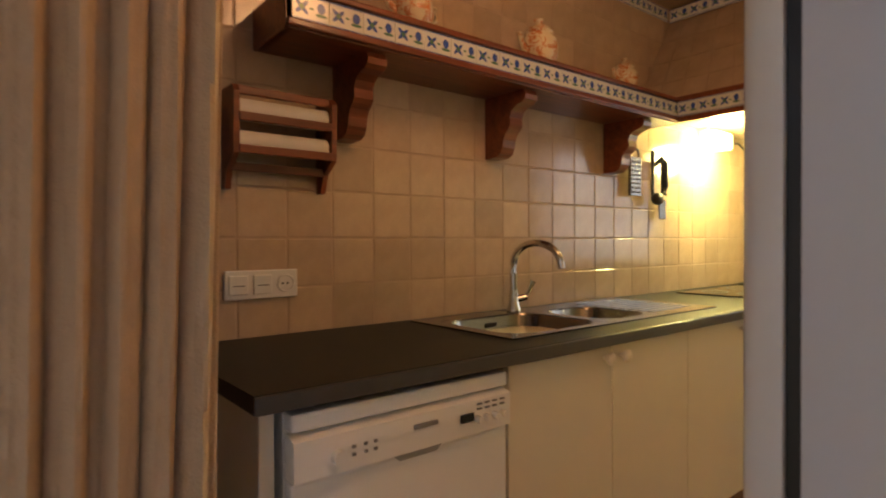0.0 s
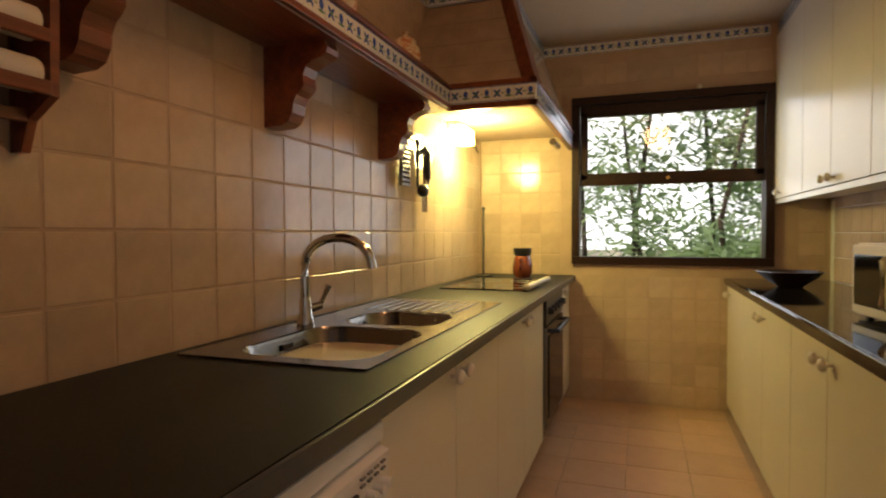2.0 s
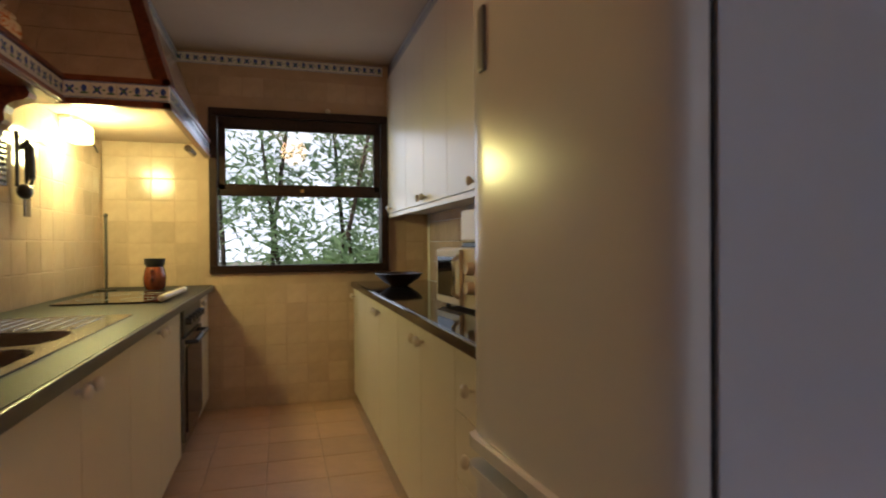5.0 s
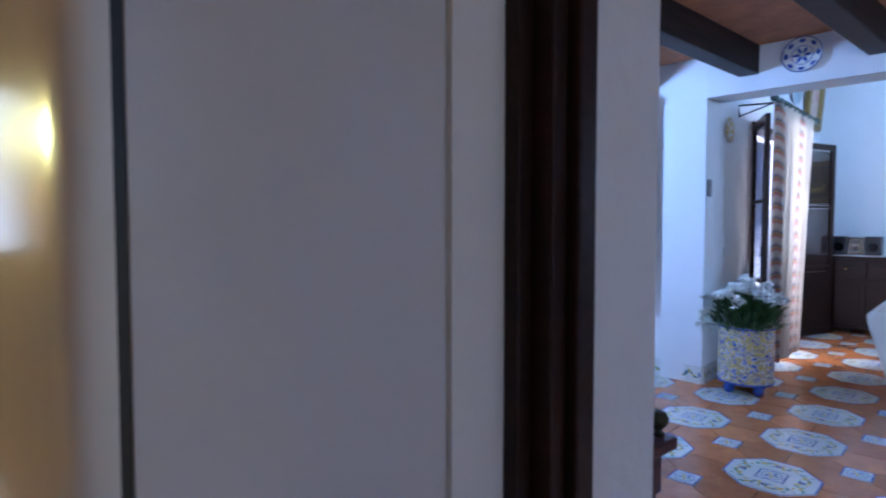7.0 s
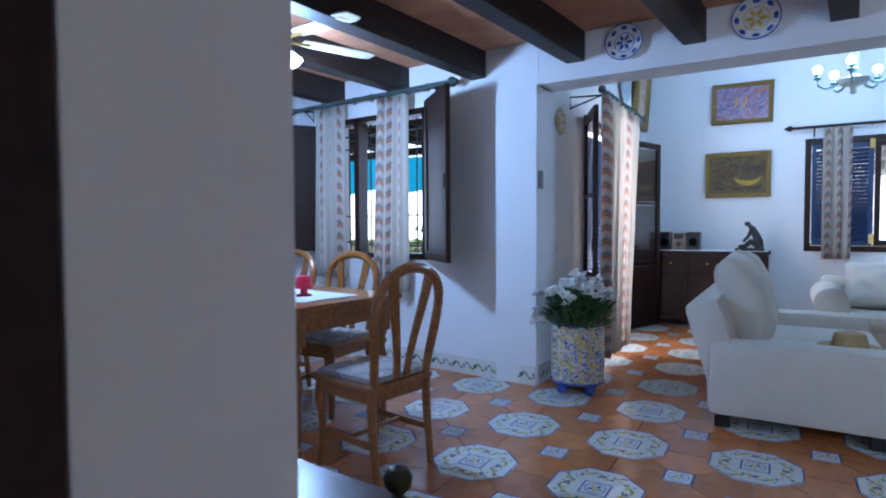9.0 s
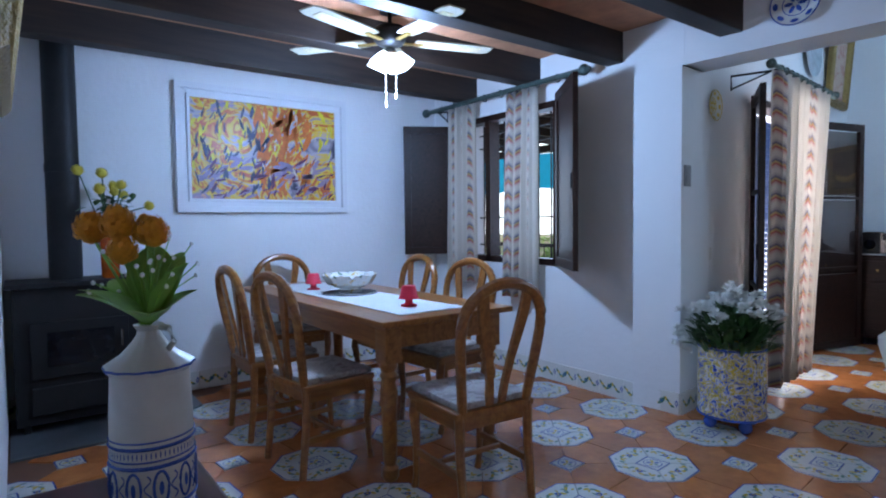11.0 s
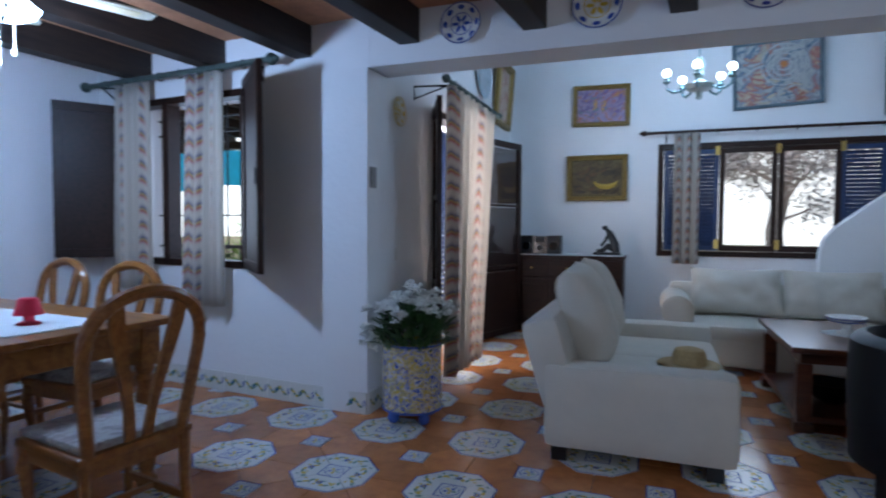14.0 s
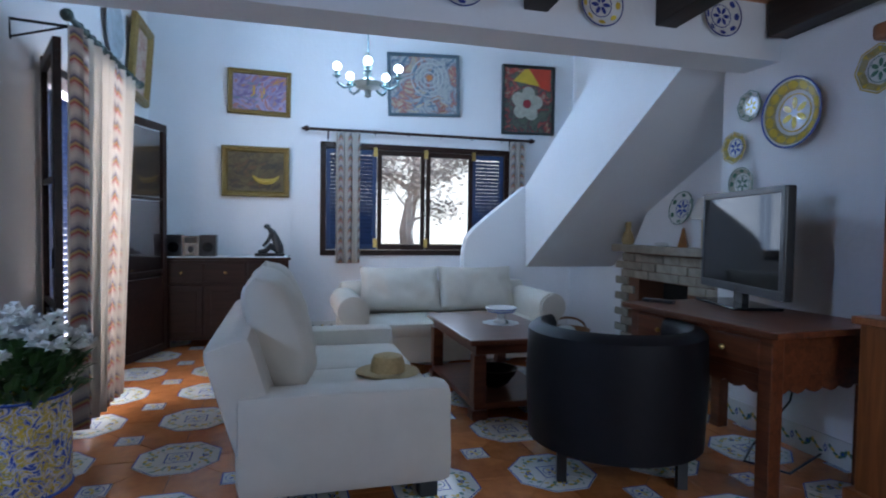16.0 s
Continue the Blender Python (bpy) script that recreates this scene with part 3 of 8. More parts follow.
part("handle", tube(B(), [(-0.06, 0, 0.13), (-0.09, 0, 0.12), (-0.095, 0, 0.08), (-0.065, 0, 0.05)], 0.008, 8), JUG, t, smooth=True)
bm = B()
rod(bm, (3.77, 1.60, 0.90), (3.77, 1.60, 0.912), 0.06, None, 20)
rod(bm, (3.77, 1.60, 0.91), (3.77, 1.60, 1.37), 0.009, None, 10)
ball(bm, (3.77, 1.60, 1.375), 0.014)
single("paper_roll_stand", bm, material("dark_grey_metal", (0.08, 0.075, 0.06), 0.4, 0.6), "thin upright metal kitchen roll stand", "stand", smooth=True)

# opposite run of units
XR = [4.12, 3.50, 2.97, 2.43, 1.98, 1.51, 0.95]
RF = 0.017
base_unit(3.50, 4.12, RF, KS, [(3.50, 4.12, 0.06, 0.855, 4.0, 0.80)], z0=0.05)
base_unit(2.43, 3.50, RF, KS, [(2.97, 3.50, 0.06, 0.855, 3.02, 0.80), (2.43, 2.97, 0.06, 0.855, 2.92, 0.80)], z0=0.05)
base_unit(1.51, 2.43, RF, KS, [(1.98, 2.43, 0.06, 0.855, 2.03, 0.80), (1.51, 1.98, 0.06, 0.855, 1.93, 0.80)], z0=0.05)
base_unit(0.95, 1.51, RF, KS, [(0.95, 1.51, 0.655, 0.855, 1.33, 0.755), (0.95, 1.51, 0.44, 0.65, 1.33, 0.55), (0.95, 1.51, 0.06, 0.435, 1.33, 0.30)], "drawer_unit", "white lacquered kitchen drawer unit with round knobs", z0=0.05)
t = thing("worktop", "polished black granite worktop on white cabinets", "worktop")
part("top", box(B(), 0.94, 4.12, KS + 0.012, 0.022, 0.862, 0.90, 0.002), GRANITE, t)
part("front_edge", box(B(), 0.94, 4.12, 0.0225, 0.04, 0.861, 0.8995, 0.006), GRANITE, t, "rounded polished edge")


def wall_unit(x0, x1, seams, knobs):
    t = thing("wall_cabinet", "white lacquered kitchen wall cabinet with small knobs", "cabinet", Matrix(), "wall cabinets")
    part("body", box(B(), x0, x1, KS + 0.012, -0.27, 1.415, 2.46), WHITE_PAINT, t)
    part("light_rail", box(B(), x0, x1, -0.275, -0.255, 1.385, 1.413, 0.003), WHITE_PAINT, t)
    e = [x0, *seams, x1]
    for a, b in zip(e, e[1:]):
        part("door", box(B(), a + 0.002, b - 0.002, -0.268, -0.25, 1.417, 2.455, 0.003), WHITE_PAINT, t)
    for x in knobs:
        knob(t, x, -0.25, 1.45, 1)


wall_unit(3.45, 4.12, [], [3.95])
wall_unit(2.49, 3.45, [2.97], [2.92, 3.02])
wall_unit(1.55, 2.49, [2.02], [1.97, 2.07])
wall_unit(0.95, 1.535, [], [1.48])

# fridge
t = thing("fridge", "tall white fridge freezer with bowed doors and grip lips", "fridge")
part("body", box(B(), 0.278, 0.83, -0.2985, 0.098, 0.03, 1.98, 0.001), FRIDGE_PAINT, t)
part("gasket", box(B(), 0.284, 0.824, 0.098, 0.110, 0.06, 1.97), BLACK, t, "dark rubber door seal")
BOW = [(0.278, 0.110), (0.278, 0.128), (0.284, 0.139), (0.30, 0.147), (0.36, 0.155), (0.46, 0.165), (0.56, 0.173), (0.66, 0.181), (0.75, 0.188), (0.80, 0.191), (0.82, 0.187), (0.83, 0.176), (0.83, 0.110)]


def bowed(z0, z1, grow=0.0, inner=0.110):
    """A slab with the bowed plan of the fridge doors."""
    bm = B()
    rim = [(x, max(inner, y + grow * (1 if y > 0.135 else 0))) for x, y in BOW]
    a = [bm.verts.new((x, y, z0)) for x, y in rim]
    b = [bm.verts.new((x, y, z1)) for x, y in rim]
    bm.faces.new(a)
    bm.faces.new(b)
    for k in range(len(a)):
        bm.faces.new((a[k], a[(k + 1) % len(a)], b[(k + 1) % len(a)], b[k]))
    return bm


upper = part("upper_door", bowed(0.815, 1.98), APPLIANCE, t, smooth=True)
lower = part("lower_door", bowed(0.06, 0.742), APPLIANCE, t, smooth=True)
part("grip_lip", bowed(0.792, 0.814, 0.014), APPLIANCE, upper, "protruding grip lip", True)
part("grip_lip", bowed(0.743, 0.760, 0.014), APPLIANCE, lower, "protruding grip lip", True)
part("grip_recess", bowed(0.761, 0.791, -0.03, 0.1101), FRIDGE_PAINT, t, "recessed grip between the doors", True)
part("emblem", box(B(), 0.75, 0.78, 0.180, 0.195, 1.50, 1.62, 0.004), material("grey_emblem", (0.18, 0.16, 0.15), 0.4), upper, "small grey emblem plate")
part("plinth", box(B(), 0.29, 0.82, -0.28, 0.09, 0.0, 0.03), BLACK, t)

# small appliances
t = thing("microwave", "cream microwave oven with two dials on the granite worktop", "microwave", pose(2.121, -0.346, 0.90, 0, 0, 5.2))
CREAM = material("cream_plastic", (0.60, 0.52, 0.38), 0.4, vary=0.04)
part("body", box(B(), -0.23, 0.23, -0.16, 0.16, 0.012, 0.265, 0.006), CREAM, t)
part("door", box(B(), -0.05, 0.225, 0.161, 0.178, 0.02, 0.258, 0.005), CREAM, t)
part("window", box(B(), 0.0, 0.205, 0.178, 0.181, 0.05, 0.225, 0.001), SCREEN, t, "dark door window")
part("handle", tube(B(), [(-0.03, 0.175, 0.05), (-0.035, 0.20, 0.07), (-0.035, 0.20, 0.21), (-0.03, 0.175, 0.23)], 0.010, 8), CREAM, t, smooth=True)
for z in (0.10, 0.18):
    part("dial", rod(B(), (-0.14, 0.16, z), (-0.14, 0.19, z), 0.028, 0.024, 16), CREAM, t, smooth=True)
for x in (-0.2, 0.2):
    for y in (-0.13, 0.13):
        part("foot", rod(B(), (x, y, 0), (x, y, 0.013), 0.012), BLACK, t)
# a toaster, simplified to a plain box on a dark base
t = thing("bread_box", "white plastic toaster standing on the microwave", "box", pose(2.121, -0.376, 1.166, 0, 0, 5.2))
part("body", box(B(), -0.17, 0.17, -0.11, 0.11, 0.02, 0.17, 0.015), WHITE_PAINT, t)
part("base", box(B(), -0.165, 0.165, -0.105, 0.105, 0.0, 0.02, 0.003), BLUE_SHUTTER, t, "dark blue base")
t = thing("coffee_maker", "black filter coffee maker with glass jug", "coffee maker", pose(1.70, -0.30, 0.90, 0, 0, 70))
part("base", box(B(), -0.10, 0.10, -0.13, 0.13, 0, 0.03, 0.008), BLACK, t)
part("tower", box(B(), -0.10, 0.10, -0.13, -0.03, 0.03, 0.34, 0.01), BLACK, t)
part("head", box(B(), -0.10, 0.10, -0.03, 0.12, 0.22, 0.34, 0.015), BLACK, t)
jug = part("jug", lathe(B(), [(0.05, 0.032), (0.072, 0.06), (0.07, 0.11), (0.05, 0.16), (0.052, 0.165)], 24, (0, 0.05, 0)), SCREEN, t, "dark glass jug", True)
part("handle", tube(B(), [(0.0, 0.12, 0.15), (0.0, 0.155, 0.14), (0.0, 0.155, 0.08), (0.0, 0.12, 0.07)], 0.008, 8), BLACK, jug, smooth=True)
bm = lathe(B(), [(0.06, 0), (0.07, 0.008), (0.13, 0.05), (0.165, 0.085), (0.158, 0.087), (0.12, 0.055), (0.0, 0.02)], 30)
single("fruit_bowl", bm, material("dark_wood_bowl", (0.03, 0.014, 0.008), 0.3, vary=0.3), "wide dark turned wooden bowl on the worktop", "bowl", pose(3.55, -0.22, 0.90), smooth=True)

# ---- kitchen: shelf, hood, wall things ----


def disc(bm, c, ex, ey, rx, ry, n=8, mi=0):
    c, ex, ey = Vector(c), Vector(ex), Vector(ey)
    quad(bm, [c + ex * (rx * math.cos(2 * math.pi * k / n)) + ey * (ry * math.sin(2 * math.pi * k / n)) for k in range(n)], mi)


def multi(name, bm, mats):
    me = bpy.data.meshes.new(name)
    bm.to_mesh(me)
    bm.free()
    for m in mats:
        me.materials.append(m)
    return me


BAND_W = 0.115


def band_tile():
    """A white border tile, 115 mm long and 75 mm high, with a blue star and a sprig; faces -y."""
    bm = B()
    box(bm, -BAND_W / 2 + 0.001, BAND_W / 2 - 0.001, 0, 0.008, -0.0375, 0.0375, 0.001)
    for f in bm.faces:
        f.material_index = 0
    ex, ez = (1, 0, 0), (0, 0, 1)
    y = -0.0015
    for a in (45, 135):
        r = radians(a)
        e1 = Vector((math.cos(r), 0, math.sin(r)))
        e2 = Vector((-math.sin(r), 0, math.cos(r)))
        disc(bm, (-0.028, y, 0), e1, e2, 0.027, 0.007, 8, 1)
    disc(bm, (-0.028, y - 0.0005, 0), ex, ez, 0.008, 0.008, 8, 2)
    disc(bm, (0.032, y, 0.006), ex, ez, 0.013, 0.016, 8, 1)
    disc(bm, (0.032, y, -0.014), ex, ez, 0.020, 0.005, 8, 2)
    disc(bm, (0.002, y, 0.0), ex, ez, 0.008, 0.004, 6, 2)
    for z in (-0.034, 0.034):
        quad(bm, [(-0.056, y, z - 0.0015), (0.056, y, z - 0.0015), (0.056, y, z + 0.0015), (-0.056, y, z + 0.0015)], 1)
    return multi("border_tile", bm, [CERAMIC, BLUE_GLAZE, GREEN_GLAZE])


BAND = band_tile()


def band(parent, p0, p1, z, normal_deg):
    """Border tiles from p0 to p1; normal_deg turns a tile that faces -y."""
    p0, p1 = Vector((*p0, z)), Vector((*p1, z))
    n = max(1, round((p1 - p0).length / BAND_W))
    for k in range(n):
        ob = new("border_tile", BAND)
        ob.parent = parent
        c = p0.lerp(p1, (k + 0.5) / n)
        ob.matrix_local = pose(c.x, c.y, c.z, 0, 0, normal_deg) @ Matrix.Diagonal(((p1 - p0).length / n / BAND_W, 1, 1, 1))


t = thing("wall_shelf", "red-brown wooden wall shelf edged with painted tiles", "shelf")
part("board", box(B(), 0.49, 2.60, 1.455, SY, 1.80, 1.83, 0.004), RED_WOOD, t)
part("backing", box(B(), 0.49, 2.60, 1.462, 1.485, 1.83, 1.905), RED_WOOD, t)
part("top_board", box(B(), 0.511, 2.60, 1.491, SY, 1.906, 1.9255, 0.002), RED_WOOD, t)
part("top_moulding", box(B(), 0.485, 2.60, 1.44, 1.49, 1.906, 1.925, 0.005), RED_WOOD, t)
part("bottom_moulding", box(B(), 0.485, 2.60, 1.440, 1.462, 1.806, 1.828, 0.005), RED_WOOD, t)
part("end_board", box(B(), 0.485, 0.51, 1.462, SY, 1.80, 1.925, 0.004), RED_WOOD, t)
band(t, (0.50, 1.452), (2.60, 1.452), 1.867, 0)
prof = [(1.71, 1.80), (1.49, 1.80), (1.478, 1.78), (1.482, 1.762), (1.50, 1.75), (1.53, 1.742), (1.555, 1.725), (1.565, 1.70), (1.562, 1.67), (1.572, 1.655), (1.59, 1.64), (1.602, 1.615), (1.606, 1.585), (1.62, 1.56), (1.645, 1.548), (1.71, 1.545)]
for x in (0.80, 1.52, 2.36):
    bm = B()
    prism(bm, [(y, z) for y, z in prof], -0.036, 0.036)
    for v_ in bm.verts:
        v_.co = Vector((x + v_.co.y, v_.co.x, v_.co.z))
    part("bracket", bm, RED_WOOD, t, "carved wooden bracket")

t = thing("cooker_hood", "tiled masonry cooker hood with red wooden edges", "cooker hood")
HX, HY = 2.60, 1.04
bm = B()
top = [(2.98, 1.24), (EX, 1.24), (EX, SY), (2.98, SY)]
low = [(HX, HY), (EX, HY), (EX, SY), (HX, SY)]
va = [bm.verts.new((x, y, 1.90)) for x, y in low]
vb = [bm.verts.new((x, y, 2.47)) for x, y in top]
for k in range(4):
    bm.faces.new((va[k], va[(k + 1) % 4], vb[(k + 1) % 4], vb[k]))
bm.faces.new(vb)
bm.faces.new(list(reversed(va)))
part("flue", bm, GROUT, t)


def sloped_tiles(bm, a, b, c, d, nu, nv):
    """Raised tiles on the quad a b c d."""
    a, b, c, d = (Vector(p) for p in (a, b, c, d))
    n = (b - a).cross(d - a).normalized()
    for i in range(nu):
        for j in range(nv):
            g = 0.02
            ps = []
            for u, w in ((i + g, j + g), (i + 1 - g, j + g), (i + 1 - g, j + 1 - g), (i + g, j + 1 - g)):
                u, w = u / nu, w / nv
                ps.append(a.lerp(b, u).lerp(d.lerp(c, u), w))
            lo_ = [bm.verts.new(p + n * 0.001) for p in ps]
            hi_ = [bm.verts.new(p + n * 0.005) for p in ps]
            bm.faces.new(hi_)
            for k in range(4):
                bm.faces.new((lo_[k], lo_[(k + 1) % 4], hi_[(k + 1) % 4], hi_[k]))


bm = B()
sloped_tiles(bm, (HX, SY, 1.90), (HX, HY, 1.90), (2.98, 1.24, 2.47), (2.98, SY, 2.47), 5, 4)
sloped_tiles(bm, (HX, HY, 1.90), (EX, HY, 1.90), (EX, 1.24, 2.47), (2.98, 1.24, 2.47), 9, 4)
tagged(part("tile_facing", bm, TILE, t, "beige glazed tiles"), kind="stuff")
bm = B()
for p0, p1, w in (((HX - 0.02, HY - 0.02), (EX, HY + 0.02), 0), ((HX - 0.02, HY - 0.02), (HX + 0.02, SY), 0)):
    box(bm, p0[0], p1[0], p0[1], p1[1], 1.905, 1.93, 0.004)
    box(bm, p0[0], p1[0], p0[1], p1[1], 1.80, 1.826, 0.004)
    box(bm, p0[0] + 0.012, p1[0] - (0.0 if p1[0] > 3 else 0.004), p0[1] + 0.012, p1[1] - (0.0 if p1[1] > 1.5 else 0.004), 1.826, 1.905)
part("wooden_rim", bm, RED_WOOD, t, "red-brown wooden rim")
bm = B()
rod(bm, (HX + 0.01, HY + 0.01, 1.91), (2.99, 1.25, 2.48), 0.045, 0.045, 4)
part("corner_post", bm, RED_WOOD, t, "red-brown corner post")
band(t, (HX - 0.012, 1.45), (HX - 0.012, HY - 0.01), 1.867, -90)
band(t, (HX, HY - 0.012), (EX, HY - 0.012), 1.867, 0)
bm = B()
rod(bm, (3.62, 1.10, 1.79), (3.85, 1.10, 1.79), 0.022, None, 12)
part("pull_bar", bm, STEEL, t, smooth=True)

t = thing("hood_lamp", "white plastic lamp glowing under the hood", "lamp", pose(3.42, 1.64, 1.80))
part("housing", box(B(), -0.12, 0.12, 0.0, 0.065, 0.075, 0.13, 0.01), WHITE_PAINT, t)
part("diffuser", box(B(), -0.11, 0.11, -0.05, 0.06, -0.03, 0.075, 0.02), glow("lamp_diffuser", (1.0, 0.86, 0.35), 9), t, "glowing yellow diffuser")
bm = tube(B(), [(3.55, 1.69, 1.88), (3.70, 1.70, 1.84), (3.85, 1.70, 1.86), (4.0, 1.70, 1.80)], 0.006, 6)
single("lamp_cable", bm, BLACK, "black cable along the wall under the hood", "cable", smooth=True)

# ceiling lamp of the kitchen, behind the walker
t = thing("ceiling_lamp", "small round glowing ceiling lamp in the kitchen", "lamp", pose(1.0, 0.38, CEIL_K))
part("rose", rod(B(), (0, 0, -0.03), (0, 0, 0), 0.09, 0.1, 24), WHITE_PAINT, t)
part("bulb", ball(B(), (0, 0, -0.045), 0.03), glow("warm_bulb", (1.0, 0.75, 0.4), 4), t, smooth=True)

# roll rack
t = thing("paper_roll_rack", "red-brown wooden rack holding kitchen rolls", "rack", pose(0.55, 1.71, 1.36))
for x in (-0.165, 0.15):
    bm = prism(B(), [(0, 0.0), (-0.03, 0.0), (-0.05, 0.06), (-0.11, 0.10), (-0.115, 0.28), (-0.10, 0.30), (0, 0.30)], x, x + 0.018)
    for v_ in bm.verts:
        v_.co = Vector((v_.co.y, v_.co.x, v_.co.z))
    part("side", bm, RED_WOOD, t)
for z0_, y in ((0.275, -0.10), (0.195, -0.118), (0.10, -0.118), (0.055, -0.05)):
    part("rail", box(B(), -0.15, 0.15, y, y + 0.014, z0_, z0_ + 0.026, 0.003), RED_WOOD, t)
for z in (0.235, 0.14):
    part("roll", rod(B(), (-0.145, -0.07, z), (0.145, -0.07, z), 0.033, None, 20), material("white_paper", (0.7, 0.68, 0.62), 0.7), t, "white paper roll", True)

# sockets
t = thing("socket_strip", "white triple switch and socket plate on the tiles", "socket", pose(0.505, SY - 0.002, 1.066))
part("plate", box(B(), -0.118, 0.118, -0.010, 0, -0.045, 0.045, 0.004), APPLIANCE, t)
for x in (-0.077, 0.0):
    part("rocker", box(B(), x - 0.03, x + 0.03, -0.016, -0.009, -0.03, 0.03, 0.003), APPLIANCE, t)
bm = B()
tube(bm, [(0.077 + 0.027 * math.cos(radians(a)), -0.011, 0.027 * math.sin(radians(a))) for a in range(0, 360, 20)], 0.003, 6, True)
part("socket_ring", bm, APPLIANCE, t, smooth=True)
bm = B()
rod(bm, (0.077, -0.0115, 0), (0.077, -0.009, 0), 0.024, None, 20)
part("socket_well", bm, APPLIANCE, t)
bm = B()
for x in (-0.094, -0.017):
    box(bm, x, x + 0.035, -0.0175, -0.0155, -0.004, -0.001)
for x in (0.067, 0.083):
    rod(bm, (x, -0.0122, 0), (x, -0.0112, 0), 0.004, None, 8)
part("marking", bm, BLACK, t)

# utensils on the wall
t = thing("grater", "steel box grater hung on the tiles", "grater", pose(2.56, 1.68, 1.44))
part("body", box(B(), -0.05, 0.05, -0.012, 0.008, 0, 0.21, 0.003), STEEL, t)
bm = B()
for i in range(4):
    for j in range(8):
        ball(bm, (-0.035 + 0.023 * i, -0.013, 0.02 + 0.023 * j), 0.006, 6)
part("teeth", bm, STEEL, t)
part("handle", tube(B(), [(-0.04, 0, 0.21), (-0.03, 0, 0.25), (0.03, 0, 0.25), (0.04, 0, 0.21)], 0.006), STEEL, t, smooth=True)
for k, (dx, kind_, zz) in enumerate(((0.0, "ladle", 1.40), (0.10, "spatula", 1.36))):
    t = thing(kind_, "black plastic kitchen %s hung on the tiles" % kind_, kind_, pose(2.74 + dx, 1.68, zz))
    part("shaft", rod(B(), (0, 0, 0.05), (0.0, 0, 0.30), 0.008, 0.011), BLACK, t, smooth=True)
    if k == 0:
        part("cup", ball(B(), (0, -0.03, 0.03), 0.045, 14, (1, 0.7, 0.8)), BLACK, t, smooth=True)
    else:
        part("blade", box(B(), -0.035, 0.035, -0.004, 0.004, -0.04, 0.07, 0.003), STEEL, t)
bm = tube(B(), [(2.78, 1.70, 1.62), (2.80, 1.66, 1.66), (2.84, 1.66, 1.64), (2.85, 1.66, 1.50), (2.83, 1.66, 1.46)], 0.014)
single("kitchen_scissors", bm, BLACK, "black handled tool hung on the tiles", "utensil", smooth=True)

# ceramics on the shelf
FAIENCE = blotches("painted_faience", [(0.35, (0.70, 0.58, 0.38)), (0.5, (0.70, 0.60, 0.42)), (0.58, (0.55, 0.14, 0.03)), (0.64, (0.62, 0.50, 0.30)), (0.75, (0.10, 0.14, 0.05))], 22, 0.25, bump=0)
for x, s in ((0.98, 0.95), (1.635, 1.0), (2.256, 0.8)):
    t = thing("teapot" if s < 0.9 else "lidded_jar", "cream faience %s with painted flowers on the shelf" % ("teapot" if s < 0.9 else "jar"), "teapot" if s < 0.9 else "jar", pose(x, 1.54, 1.926) @ Matrix.Scale(s, 4))
    part("body", lathe(B(), [(0.05, 0), (0.075, 0.03), (0.08, 0.07), (0.075, 0.105), (0.055, 0.13), (0.058, 0.14)]), FAIENCE, t, smooth=True)
    part("lid", lathe(B(), [(0.06, 0.14), (0.05, 0.155), (0.02, 0.17), (0.012, 0.18), (0.02, 0.195), (0.0, 0.205)]), FAIENCE, t, smooth=True)
    part("handle", tube(B(), [(0.072, 0, 0.11), (0.11, 0, 0.105), (0.11, 0, 0.06), (0.075, 0, 0.04)], 0.008), FAIENCE, t, smooth=True)
    part("spout", tube(B(), [(-0.07, 0, 0.05), (-0.105, 0, 0.08), (-0.12, 0, 0.12)], [0.016, 0.012, 0.009]), FAIENCE, t, smooth=True)

# curtain of the kitchen doorway


def drape(name, label, p0, p1, z0, z1, mat, depth=0.03, folds=7, flare=0.0, n=90, m=None, seed=1, rows=14, swing=0.0):
    """A hanging cloth with folds between two points of the plan; swing moves the foot along its width."""
    p0, p1 = Vector((*p0, 0)), Vector((*p1, 0))
    d = (p1 - p0)
    nrm = Vector((-d.y, d.x, 0)).normalized()
    rnd = random.Random(seed)
    ph = [rnd.uniform(0, 6.28) for _ in range(4)]
    bm = B()
    grid = []
    for j in range(rows + 1):
        h = j / rows
        row = []
        for i in range(n + 1):
            u = i / n
            uu = u + 0.012 * math.sin(9 * u + ph[2] + 2 * h)
            w = depth * (0.55 + 0.45 * h) * (math.sin(2 * math.pi * folds * uu + ph[0] + 0.5 * h) + 0.45 * math.sin(2 * math.pi * folds * 2.3 * uu + ph[1]))
            p = p0 + d * (0.5 + (u - 0.5) * (1 + flare * h)) + d * swing * h + nrm * w
            row.append(bm.verts.new((p.x, p.y, z1 + (z0 - z1) * h)))
        grid.append(row)
    for a, b in zip(grid, grid[1:]):
        for i in range(n):
            bm.faces.new((a[i], a[i + 1], b[i + 1], b[i]))
    ob = single(name, bm, mat, label, "curtain", m, smooth=True)
    sol = ob.modifiers.new("thickness", "SOLIDIFY")
    sol.thickness = 0.003
    return ob


drape("curtain", "beige sheer floor-length curtain in the kitchen doorway", (-1.15, 0.93), (0.165, 0.93), 0.02, 2.54, CURTAIN_BEIGE, 0.017, 21, n=260, seed=3, swing=-0.045)
bm = rod(B(), (-1.2, 0.93, 2.545), (0.25, 0.93, 2.545), 0.012)
single("curtain_rail", bm, WHITE_PAINT, "white curtain rail under the kitchen ceiling", "curtain rail")

